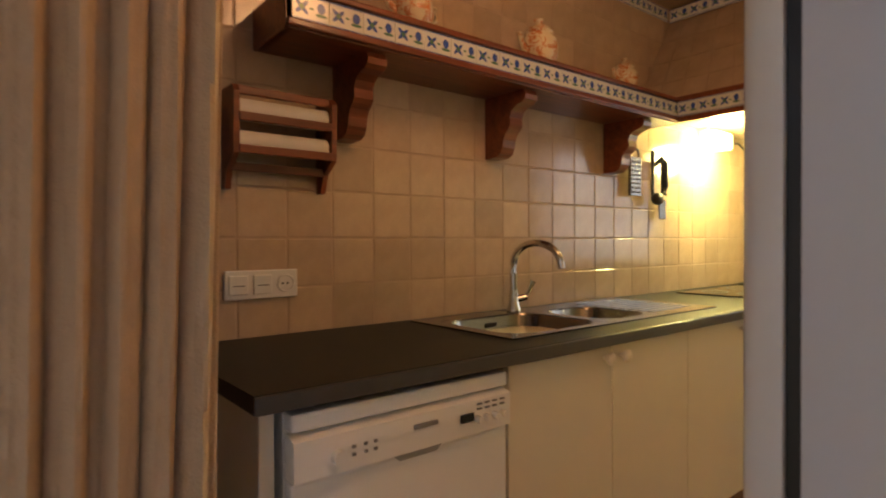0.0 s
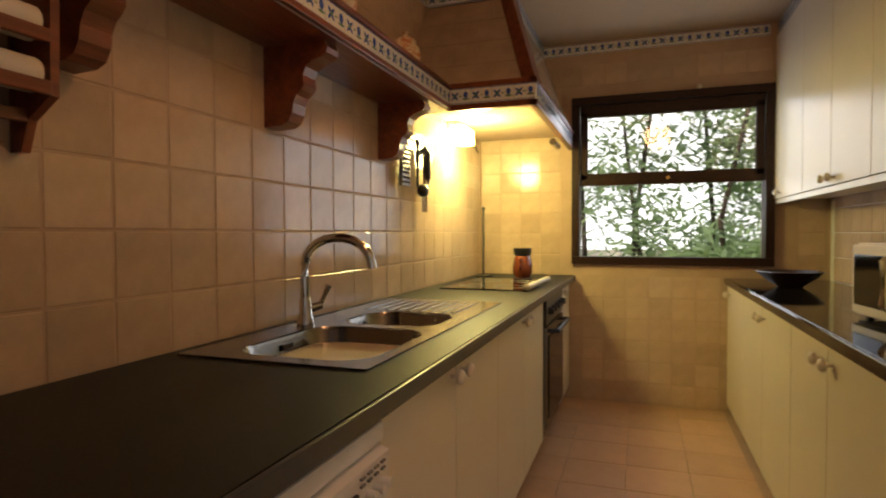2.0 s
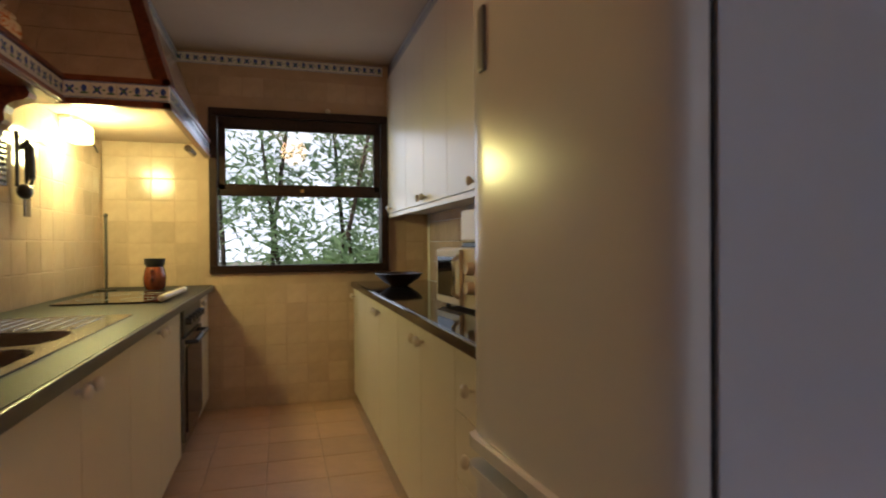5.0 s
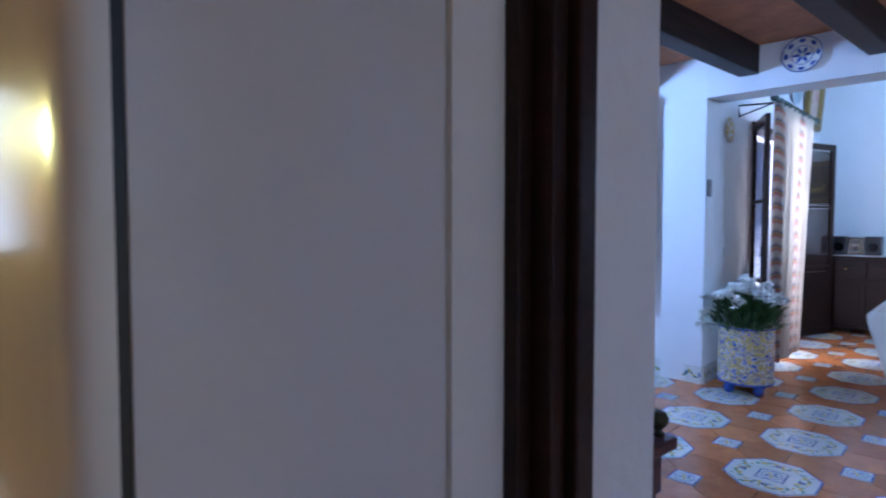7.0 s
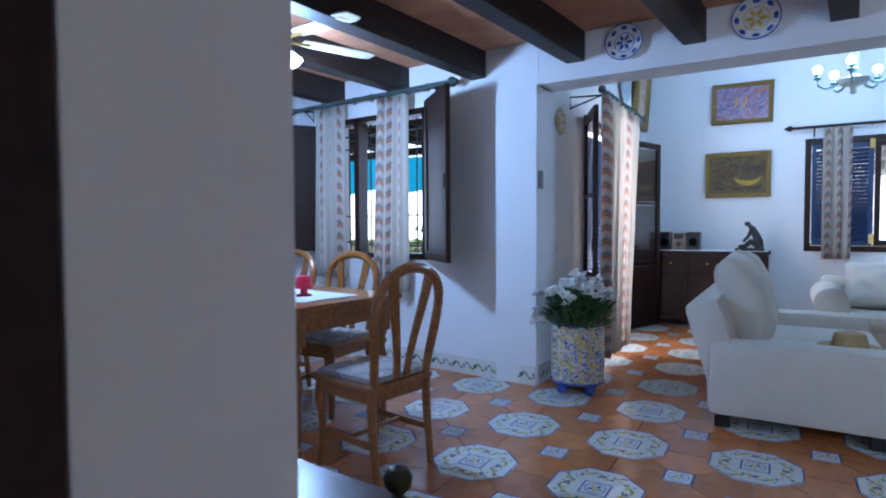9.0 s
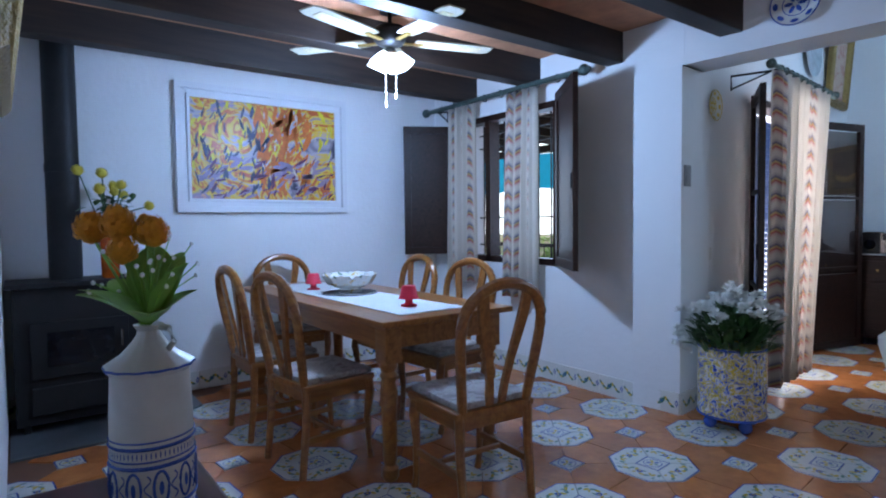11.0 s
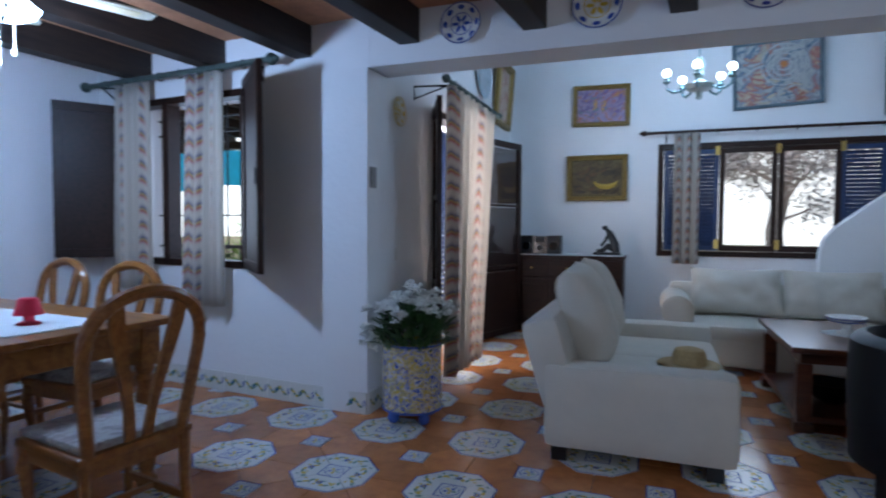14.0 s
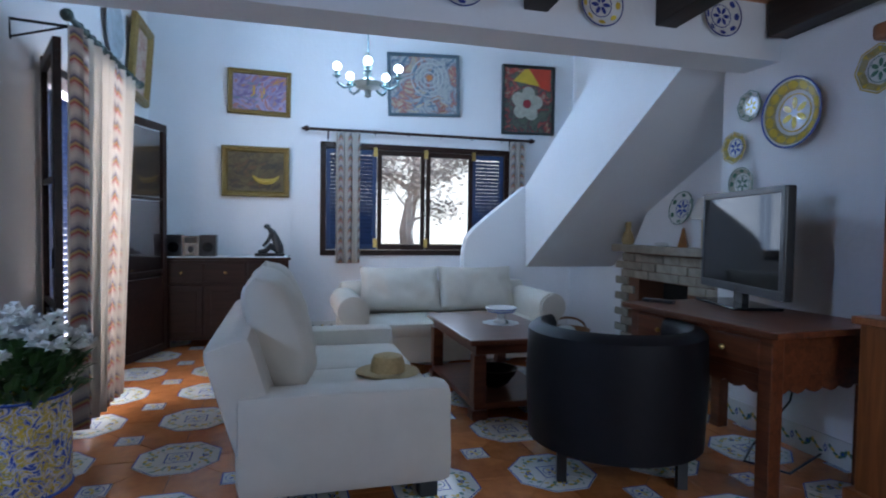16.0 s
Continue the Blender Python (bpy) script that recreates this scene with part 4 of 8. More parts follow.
# kitchen window
t = tagged(thing("window_1", "dark wooden kitchen window with a raised lower sash", "window"), kind="structure")
bm = B()
for a in ((W0, W1, WZ0, WZ0 + 0.055), (W0, W1, WZ1 - 0.055, WZ1), (W0, W0 + 0.055, WZ0 + 0.055, WZ1 - 0.055), (W1 - 0.055, W1, WZ0 + 0.055, WZ1 - 0.055)):
    box(bm, EX - 0.025, EX + 0.12, a[0], a[1], a[2], a[3], 0.004)
part("window_frame", bm, DARK_WOOD, t)
bm = B()
ZM = 1.58
for a in ((W0 + 0.06, W1 - 0.06, ZM - 0.04, ZM + 0.045), (W0 + 0.06, W1 - 0.06, WZ1 - 0.14, WZ1 - 0.058), (W0 + 0.06, W0 + 0.11, ZM, WZ1 - 0.1), (W1 - 0.11, W1 - 0.06, ZM, WZ1 - 0.1)):
    box(bm, EX + 0.0, EX + 0.05, a[0], a[1], a[2], a[3], 0.004)
sash = part("sash", bm, DARK_WOOD, t)
pane = part("pane", box(B(), EX + 0.02, EX + 0.025, W0 + 0.10, W1 - 0.10, ZM + 0.03, WZ1 - 0.12), GLASS, sash)
pane.visible_shadow = False
part("latch", rod(B(), (EX - 0.02, 0.39, ZM), (EX - 0.03, 0.39, ZM), 0.012), BRASS, t)
part("hook", ball(B(), (EX - 0.02, 0.2, WZ1 + 0.015), 0.018), WHITE_PAINT, t)
part("reveal", box(B(), EX + 0.121, EX + 0.275, W1 - 0.03, W1, WZ0, WZ1), PLASTER, t)
part("reveal", box(B(), EX + 0.121, EX + 0.275, W0, W0 + 0.03, WZ0, WZ1), PLASTER, t)
# ---- dining room ----


def ikat():
    """White cotton with rows of stacked red, yellow and blue arrow heads."""
    m = bpy.data.materials.new("ikat_cotton")
    m.use_nodes = True
    nt = m.node_tree
    b = nt.nodes["Principled BSDF"]
    b.inputs["Roughness"].default_value = 0.95
    b.inputs["Transmission Weight"].default_value = 0.0
    b.inputs["Subsurface Weight"].default_value = 0.0
    tc = nt.nodes.new("ShaderNodeTexCoord")
    sep = nt.nodes.new("ShaderNodeSeparateXYZ")
    nt.links.new(tc.outputs["UV"], sep.inputs[0])

    def calc(op, a, b_=None, c=None):
        n = nt.nodes.new("ShaderNodeMath")
        n.operation = op
        for k, q in enumerate((a, b_, c)):
            if q is None:
                continue
            if isinstance(q, (int, float)):
                n.inputs[k].default_value = q
            else:
                nt.links.new(q, n.inputs[k])
        return n.outputs[0]
    fx = calc("ABSOLUTE", calc("SUBTRACT", calc("FRACT", calc("MULTIPLY", sep.outputs["X"], 3.2)), 0.5))
    fz = calc("FRACT", calc("ADD", calc("MULTIPLY", sep.outputs["Y"], 9.0), calc("MULTIPLY", fx, 1.5)))
    inside = calc("MULTIPLY", calc("MINIMUM", calc("MAXIMUM", calc("MULTIPLY_ADD", fx, -7.0, 2.0), 0.0), 1.0), 0.85)
    ramp = nt.nodes.new("ShaderNodeValToRGB")
    ramp.color_ramp.interpolation = "EASE"
    els = ramp.color_ramp.elements
    cols = [(0.0, (0.70, 0.66, 0.60)), (0.20, (0.62, 0.40, 0.38)), (0.28, (0.46, 0.05, 0.06)), (0.40, (0.60, 0.44, 0.16)), (0.52, (0.13, 0.13, 0.22)), (0.66, (0.50, 0.48, 0.48)), (0.84, (0.70, 0.66, 0.60))]
    els[0].position, els[0].color = cols[0][0], (*cols[0][1], 1)
    els[1].position, els[1].color = cols[-1][0], (*cols[-1][1], 1)
    for p, c in cols[1:-1]:
        els.new(p).color = (*c, 1)
    nt.links.new(fz, ramp.inputs[0])
    mix = nt.nodes.new("ShaderNodeMix")
    mix.data_type = "RGBA"
    mix.inputs["A"].default_value = (0.70, 0.66, 0.60, 1)
    nt.links.new(inside, mix.inputs["Factor"])
    nt.links.new(ramp.outputs[0], mix.inputs["B"])
    nt.links.new(mix.outputs["Result"], b.inputs["Base Color"])
    tr = nt.nodes.new("ShaderNodeBsdfTranslucent")
    nt.links.new(mix.outputs["Result"], tr.inputs["Color"])
    sh = nt.nodes.new("ShaderNodeMixShader")
    sh.inputs[0].default_value = 0.62
    nt.links.new(b.outputs[0], sh.inputs[1])
    nt.links.new(tr.outputs[0], sh.inputs[2])
    nt.links.new(sh.outputs[0], nt.nodes["Material Output"].inputs["Surface"])
    return m


IKAT = ikat()


def curtain(p0, p1, z0, z1, label, m=None, folds=4, depth=0.03, seed=5, flare=0.0, swing=0.0, n=64, rows=16, repeat=1.0):
    ob = drape("curtain", label, p0, p1, z0, z1, IKAT, depth, folds, flare, n, m, seed, rows, swing)
    me = ob.data
    uv = me.uv_layers.new(name="cloth")
    per = n + 1
    for lp in me.loops:
        j, i = divmod(lp.vertex_index, per)
        uv.data[lp.index].uv = (repeat * i / n, (1 - j / rows) * (z1 - z0))
    return ob


def picture(name, label, w, h, frame_w, frame_mat, art_mat, m, depth=0.035, mount=None, lean=0.0):
    """A framed picture whose face looks along -y; the origin is the middle of its foot, at the wall."""
    t = thing(name, label, "painting", m @ pose(0, 0, 0, lean, 0, 0))
    bm = B()
    prof = [(0.0, 0.0), (0.0, depth * 0.7), (frame_w * 0.25, depth), (frame_w * 0.6, depth * 0.75), (frame_w * 0.8, depth * 0.85), (frame_w, depth * 0.4), (frame_w, 0.0)]
    cs = [(-w / 2, 0, 1, 1), (w / 2, 0, -1, 1), (w / 2, h, -1, -1), (-w / 2, h, 1, -1)]
    rings = [[bm.verts.new((x + sx * o, -d_, z + sz * o)) for o, d_ in prof] for x, z, sx, sz in cs]
    for a, b in zip(rings, rings[1:] + rings[:1]):
        for k in range(len(prof) - 1):
            bm.faces.new((a[k], a[k + 1], b[k + 1], b[k]))
    part("frame", bm, frame_mat, t)
    fw = frame_w
    if mount:
        part("mount", box(B(), -w / 2 + fw - 0.004, w / 2 - fw + 0.004, -0.012, -0.002, fw - 0.004, h - fw + 0.004), PLASTER, t)
        fw += mount
    part("canvas", box(B(), -w / 2 + fw - 0.004, w / 2 - fw + 0.004, -0.016, -0.002 if not mount else -0.013, fw - 0.004, h - fw + 0.004), art_mat, t, "painted canvas")
    return t


WHITE_FRAME = material("white_frame", (0.72, 0.72, 0.74), 0.5, vary=0.02)
ART_BIG = blotches("abstract_yellow_orange", [(0.30, (0.05, 0.05, 0.09)), (0.40, (0.42, 0.36, 0.42)), (0.46, (0.72, 0.45, 0.03)), (0.50, (0.55, 0.10, 0.03)), (0.54, (0.75, 0.52, 0.06)), (0.60, (0.30, 0.22, 0.34)), (0.66, (0.68, 0.35, 0.20)), (0.75, (0.75, 0.66, 0.20))], 2.4, 0.4, 3, 1.6)
t = thing("painting", "large yellow and orange abstract painting in a white frame", "painting", pose(PX, -2.395, 1.31, 0, 0, -90))


def moulding(w, h, fw, depth, y0=0.0):
    bm = B()
    for a in ((-w / 2, w / 2, 0, fw), (-w / 2, w / 2, h - fw, h), (-w / 2, -w / 2 + fw, fw, h - fw), (w / 2 - fw, w / 2, fw, h - fw)):
        box(bm, a[0], a[1], y0 - depth, y0, a[2], a[3], 0.004)
    return bm


part("frame", moulding(1.35, 0.94, 0.045, 0.05), WHITE_FRAME, t)
part("mount", box(B(), -0.635, 0.635, -0.02, -0.002, 0.04, 0.90), WHITE_FRAME, t, "white mount")
bm = moulding(1.19, 0.78, 0.022, 0.04)
for v_ in bm.verts:
    v_.co.z += 0.08
part("slip", bm, WHITE_FRAME, t)
part("canvas", box(B(), -0.575, 0.575, -0.03, -0.0205, 0.10, 0.84), ART_BIG, t, "painted canvas")


def strokes(parent, x0, x1, z0, z1, y, plan, seed):
    """Brush strokes in layers. plan: (name, colour, count, region x0 x1 z0 z1 in shares, length, slant)."""
    rs = random.Random(seed)
    for k, (name, colour, n, a, b, c, d, ln, slant) in enumerate(plan):
        bm = B()
        for _ in range(n):
            x, z = x0 + (x1 - x0) * rs.uniform(a, b), z0 + (z1 - z0) * rs.uniform(c, d)
            g = radians(slant + rs.uniform(-35, 35))
            L = ln * rs.uniform(0.4, 1.2)
            w = L * rs.uniform(0.12, 0.35)
            ex_, ez_ = Vector((math.cos(g), 0, math.sin(g))), Vector((-math.sin(g), 0, math.cos(g)))
            pts = [Vector((x, y - 0.0012 * (k + 1), z)) + ex_ * (L * q) + ez_ * (w * r * rs.uniform(0.6, 1.2)) for q, r in ((-1, 0.2), (-0.5, 0.9), (0.3, 1), (1, 0.4), (0.9, -0.3), (0.2, -1), (-0.6, -0.7))]
            for p in pts:
                p.x, p.z = min(x1, max(x0, p.x)), min(z1, max(z0, p.z))
            quad(bm, pts)
        tagged(part(name, bm, material(name + "_paint", colour, 0.45, vary=0.2, scale=25, bump=0.4, bump_scale=60), parent), kind="stuff")


strokes(t, -0.57, 0.57, 0.105, 0.835, -0.031, [
    ("yellow_paint", (0.74, 0.58, 0.03), 70, 0, 1, 0.2, 1, 0.06, 90),
    ("orange_paint", (0.66, 0.16, 0.02), 80, 0.42, 0.8, 0.15, 1.0, 0.08, 70),
    ("lilac_paint", (0.30, 0.22, 0.32), 70, 0.05, 0.95, 0.0, 0.45, 0.06, 20),
    ("slate_paint", (0.05, 0.06, 0.10), 64, 0.02, 0.5, 0.05, 0.95, 0.05, 80),
    ("plum_paint", (0.12, 0.03, 0.08), 60, 0.1, 0.98, 0.0, 0.45, 0.045, 40),
    ("pale_paint", (0.62, 0.50, 0.42), 22, 0.45, 1.0, 0.1, 0.9, 0.035, 80)], 9)

# window with leaf, shutter, bars
t = tagged(thing("window_2", "dark wooden dining room window, one leaf open", "window"), kind="structure")
bm = B()
for a in ((DW0, DW1, DZ0, DZ0 + 0.05), (DW0, DW1, DZ1 - 0.05, DZ1), (DW0, DW0 + 0.05, DZ0, DZ1), (DW1 - 0.05, DW1, DZ0, DZ1), (3.36, 3.42, DZ0, DZ1)):
    box(bm, a[0], a[1], WY - 0.10, WY + 0.015, a[2], a[3], 0.003)
part("window_frame", bm, DARK_WOOD, t)
bm = B()
for k in range(9):
    x = DW0 + 0.07 + 0.14 * k
    rod(bm, (x, WY - 0.30, DZ0), (x, WY - 0.30, DZ1), 0.007, None, 6)
for z in (1.0, 1.25, 1.9, 2.02):
    box(bm, DW0, DW1, WY - 0.31, WY - 0.295, z, z + 0.012)
part("bars", bm, IRON, t, "black iron window bars")


def leaf(parent, h0, h1, z0, z1, name="leaf", solid=False, mullions=(), panel=0.0, mat=None):
    """A door or window leaf between two points of the plan."""
    h0, h1 = Vector((*h0, 0)), Vector((*h1, 0))
    d = h1 - h0
    L = d.length
    m = Matrix.Translation(h0) @ Matrix.Rotation(math.atan2(d.y, d.x), 4, "Z")
    s, th = 0.065, 0.036
    bm = B()
    for a in ((0, L, z0, z0 + s), (0, L, z1 - s, z1), (0, s, z0 + s, z1 - s), (L - s, L, z0 + s, z1 - s)):
        box(bm, a[0], a[1], -th / 2, th / 2, a[2], a[3], 0.003, m)
    for z in mullions:
        box(bm, s, L - s, -th / 2 + 0.004, th / 2 - 0.004, z - 0.014, z + 0.014, 0.002, m)
    ob = part(name, bm, mat or DARK_WOOD, parent)
    if solid:
        part("panel", box(B(), s - 0.005, L - s + 0.005, -0.008, 0.008, z0 + s, z1 - s, 0.0, m), mat or DARK_WOOD, ob)
    else:
        if panel:
            part("panel", box(B(), s - 0.005, L - s + 0.005, -0.008, 0.008, z0 + s, panel, 0.0, m), mat or DARK_WOOD, ob)
        g = part("pane", box(B(), s - 0.004, L - s + 0.004, -0.003, 0.003, max(panel, z0 + s), z1 - s, 0.0, m), GLASS, ob)
        g.visible_shadow = False
    bm = B()
    ct = m @ Vector((L - 0.03, -0.02, (z0 + z1) / 2 - 0.1))
    rod(bm, ct, ct + Vector((0, 0, 0.10)), 0.008)
    part("handle", bm, IRON, ob)
    return ob


leaf(t, (DW0 - 0.002, WY + 0.022), (2.115, -3.65), DZ0 + 0.01, DZ1 + 0.04, solid=True)
leaf(t, (DW1, WY + 0.022), (4.08, -3.63), 0.93, 2.09, "shutter", True)
for k in range(3):
    z = 1.0 + 0.5 * k
    part("hinge", rod(B(), (DW0 - 0.01, WY + 0.02, z), (DW0 - 0.01, WY + 0.02, z + 0.07), 0.009), IRON, t)


def curtain_rod(p0, p1, z, r, mat, wall_y, label, m=None, brackets=True, rings=10):
    p0, p1 = Vector((*p0, z)), Vector((*p1, z))
    d = (p1 - p0).normalized()
    t = thing("curtain_rod", label, "curtain rod", m)
    part("pole", rod(B(), p0, p1, r, None, 12), mat, t, smooth=True)
    for p, s in ((p0, -1), (p1, 1)):
        bm = B()
        ball(bm, p + d * s * 0.03, r * 2.0, 12)
        ball(bm, p + d * s * 0.065, r * 1.1, 10)
        part("finial", bm, mat, t, smooth=True)
    n = Vector((-d.y, d.x, 0)) * wall_y
    for q in ((0.08, 0.92) if brackets else ()):
        c = p0.lerp(p1, q)
        bm = B()
        tube(bm, [c + Vector((0, 0, -r)), c + n, c + n + Vector((0, 0, -0.10))], 0.008, 6)
        tube(bm, [c + n * 0.15 + Vector((0, 0, -r)), c + n + Vector((0, 0, -0.09))], 0.006, 6)
        part("bracket", bm, IRON, t)
    for k in range(rings):
        q = 0.06 + 0.88 * (k + 0.5) / rings
        c = p0.lerp(p1, q)
        side = Vector((-d.y, d.x, 0))
        part("ring", tube(B(), [c + (side * math.cos(radians(a)) + Vector((0, 0, 1)) * math.sin(radians(a))) * (r + 0.008) - Vector((0, 0, 0.006)) for a in range(0, 360, 30)], 0.004, 6, True), mat, t, smooth=True)
    return t


curtain_rod((4.10, -3.925), (2.30, -3.925), 2.245, 0.02, GREEN_ROD, -0.12 * -1, "green painted curtain pole with rings over the window", rings=8)
curtain((3.78, -3.93), (3.42, -3.93), 0.70, 2.225, "white ikat curtain gathered on the pole", None, 4, 0.028, 5, 0.05)
curtain((3.05, -3.93), (2.72, -3.93), 0.62, 2.225, "white ikat curtain gathered beside the open leaf", None, 4, 0.03, 8, 0.10, -0.10)

# fan with lamp
t = thing("ceiling_fan", "white five-bladed ceiling fan with glowing glass shades", "ceiling fan", pose(2.57, -2.56, 2.30))
part("rod", rod(B(), (0, 0, 0.05), (0, 0, 0.16), 0.012), IRON, t)
part("canopy", lathe(B(), [(0.06, 0.13), (0.055, 0.15), (0.03, 0.16)]), IRON, t, smooth=True)
part("motor", lathe(B(), [(0.03, -0.07), (0.07, -0.055), (0.095, -0.03), (0.10, 0.02), (0.08, 0.045), (0.03, 0.055)]), IRON, t, "dark motor housing", True)
FAN_WHITE = material("fan_blade_white", (0.50, 0.45, 0.35), 0.45, vary=0.03)
CANE = material("cane_weave", (0.60, 0.50, 0.30), 0.7, vary=0.2, scale=60, bump=0.5, bump_scale=300)
for k in range(5):
    a = Matrix.Rotation(radians(72 * k + 36), 4, "Z")
    bm = B()
    prism(bm, [(0.15, -0.05), (0.20, -0.062), (0.58, -0.07), (0.63, -0.05), (0.63, 0.05), (0.58, 0.07), (0.20, 0.062), (0.15, 0.05)], -0.004, 0.004, a @ pose(0, 0, -0.03, 90, 0, 0) @ pose(0, 0, 0, 0, 0, 0))
    bl = part("blade", bm, FAN_WHITE, t)
    part("cane_inset", box(B(), 0.32, 0.56, -0.038, 0.038, -0.0375, -0.0345, 0.0, a), CANE, bl)
    bm = B()
    box(bm, 0.08, 0.20, -0.015, 0.015, -0.045, -0.036, 0.002, a)
    part("arm", bm, BRASS, bl)
part("lamp_stem", lathe(B(), [(0.02, -0.07), (0.035, -0.085), (0.04, -0.11), (0.02, -0.13)]), CHROME, t, smooth=True)
SHADE = glow("lit_glass_shade", (0.75, 0.88, 1.0), 9)
for k in range(4):
    a = radians(90 * k + 25)
    c, s = math.cos(a), math.sin(a)
    bm = lathe(B(), [(0.018, 0), (0.03, -0.015), (0.045, -0.045), (0.058, -0.075), (0.05, -0.07), (0.02, -0.02)], 18, (0, 0, 0), 0.06, 6)
    bmesh.ops.transform(bm, matrix=Matrix.Translation((0.06 * c, 0.06 * s, -0.115)) @ Matrix.Rotation(radians(28), 4, Vector((-s, c, 0)) * -1), verts=bm.verts)
    part("glass_shade", bm, SHADE, t, "glowing frosted glass shade", True)
for x, y, l in ((0.02, 0.02, 0.16), (-0.02, -0.025, 0.11)):
    bm = rod(B(), (x, y, -0.13), (x, y, -0.22 - l), 0.002, None, 5)
    rod(bm, (x, y, -0.22 - l), (x, y, -0.25 - l), 0.005, 0.008, 8)
    part("pull_chain", bm, WHITE_PAINT, t)

# dining table
t = thing("dining_table", "honey pine dining table with turned legs", "table", pose(2.87, -2.47, 0))
part("tabletop", box(B(), -0.985, 0.985, -0.40, 0.40, 0.74, 0.77, 0.006), HONEY_WOOD, t)
bm = B()
for a in ((-0.90, 0.90, -0.345, -0.32), (-0.90, 0.90, 0.32, 0.345), (-0.92, -0.895, -0.345, 0.345), (0.895, 0.92, -0.345, 0.345)):
    box(bm, a[0], a[1], a[2], a[3], 0.63, 0.739, 0.002)
part("apron", bm, HONEY_WOOD, t)
for sx in (-1, 1):
    for sy in (-1, 1):
        bm = B()
        x, y = sx * 0.885, sy * 0.31
        box(bm, x - 0.045, x + 0.045, y - 0.045, y + 0.045, 0.56, 0.738, 0.004)
        lathe(bm, [(0.03, 0.0), (0.042, 0.02), (0.042, 0.06), (0.028, 0.075), (0.034, 0.10), (0.036, 0.30), (0.042, 0.42), (0.03, 0.47), (0.045, 0.50), (0.032, 0.52), (0.044, 0.545), (0.04, 0.56)], 16, (x, y, 0))
        part("leg", bm, HONEY_WOOD, t, smooth=True)
# runner and things on the table
CLOTH = material("white_striped_cotton", (0.62, 0.65, 0.66), 0.9, vary=0.06, scale=3, bump=0.4, bump_scale=120)
bm = box(B(), -0.85, 0.85, -0.20, 0.20, 0.771, 0.774, 0.001)
for k in range(34):
    y = -0.19 + 0.38 * k / 33
    for s in (-1, 1):
        box(bm, s * 0.85 - 0.02, s * 0.85 + 0.02, y - 0.003, y + 0.003, 0.7712, 0.7732)
single("table_runner", bm, CLOTH, "white woven table runner with fringed ends", "table runner", pose(2.87, -2.44, 0, 0, 0, 0))
bm = B()
tube(bm, [(0.17 * math.cos(radians(a)), 0.17 * math.sin(radians(a)), 0.777) for a in range(0, 360, 15)], 0.006, 6, True)
rod(bm, (0, 0, 0.7745), (0, 0, 0.779), 0.15, None, 28)
single("place_mat", bm, material("grey_lace", (0.30, 0.31, 0.33), 0.9, vary=0.3, scale=50), "round grey lace mat under the bowl", "mat", pose(2.95, -2.47, 0))
t = thing("openwork_bowl", "white openwork faience bowl with painted flowers", "bowl", pose(2.95, -2.47, 0.779))
POTTERY = blotches("flowered_faience", [(0.36, (0.10, 0.20, 0.12)), (0.42, (0.70, 0.70, 0.66)), (0.60, (0.72, 0.72, 0.68)), (0.66, (0.65, 0.45, 0.06)), (0.72, (0.62, 0.20, 0.16))], 14, 0.2, 3, 0.5, 0)
part("foot", lathe(B(), [(0.07, 0), (0.075, 0.01), (0.06, 0.02), (0.065, 0.03)]), POTTERY, t, smooth=True)
part("basin", lathe(B(), [(0.06, 0.028), (0.10, 0.04), (0.125, 0.06), (0.12, 0.062), (0.05, 0.036)]), POTTERY, t, smooth=True)
for k in range(8):
    a = radians(45 * k)
    bm = prism(B(), [(-0.052, 0), (0.052, 0), (0.066, 0.05), (0.05, 0.075), (0.02, 0.07), (0, 0.082), (-0.02, 0.07), (-0.05, 0.075), (-0.066, 0.05)], -0.004, 0.004)
    bmesh.ops.transform(bm, matrix=Matrix.Rotation(a, 4, "Z") @ pose(0, -0.125, 0.055, 32, 0, 0), verts=bm.verts)
    part("petal", bm, POTTERY, t)
for x, y in ((3.30, -2.38), (2.23, -2.44)):
    t = thing("candle_lamp", "small red table candle lamp with shade", "candle lamp", pose(x, y, 0.7745))
    part("base", lathe(B(), [(0.042, 0), (0.042, 0.006), (0.02, 0.014), (0.02, 0.045), (0.0, 0.046)]), RED_PAINT, t, smooth=True)
    part("shade", lathe(B(), [(0.055, 0.04), (0.05, 0.05), (0.036, 0.105), (0.033, 0.108), (0.0, 0.108)]), RED_PAINT, t, smooth=True)

# chairs
CUSHION = blotches("printed_cushion", [(0.3, (0.10, 0.09, 0.10)), (0.45, (0.27, 0.25, 0.25)), (0.55, (0.40, 0.38, 0.36)), (0.7, (0.20, 0.15, 0.17))], 12, 0.95, 4, 0.6, 0.4)


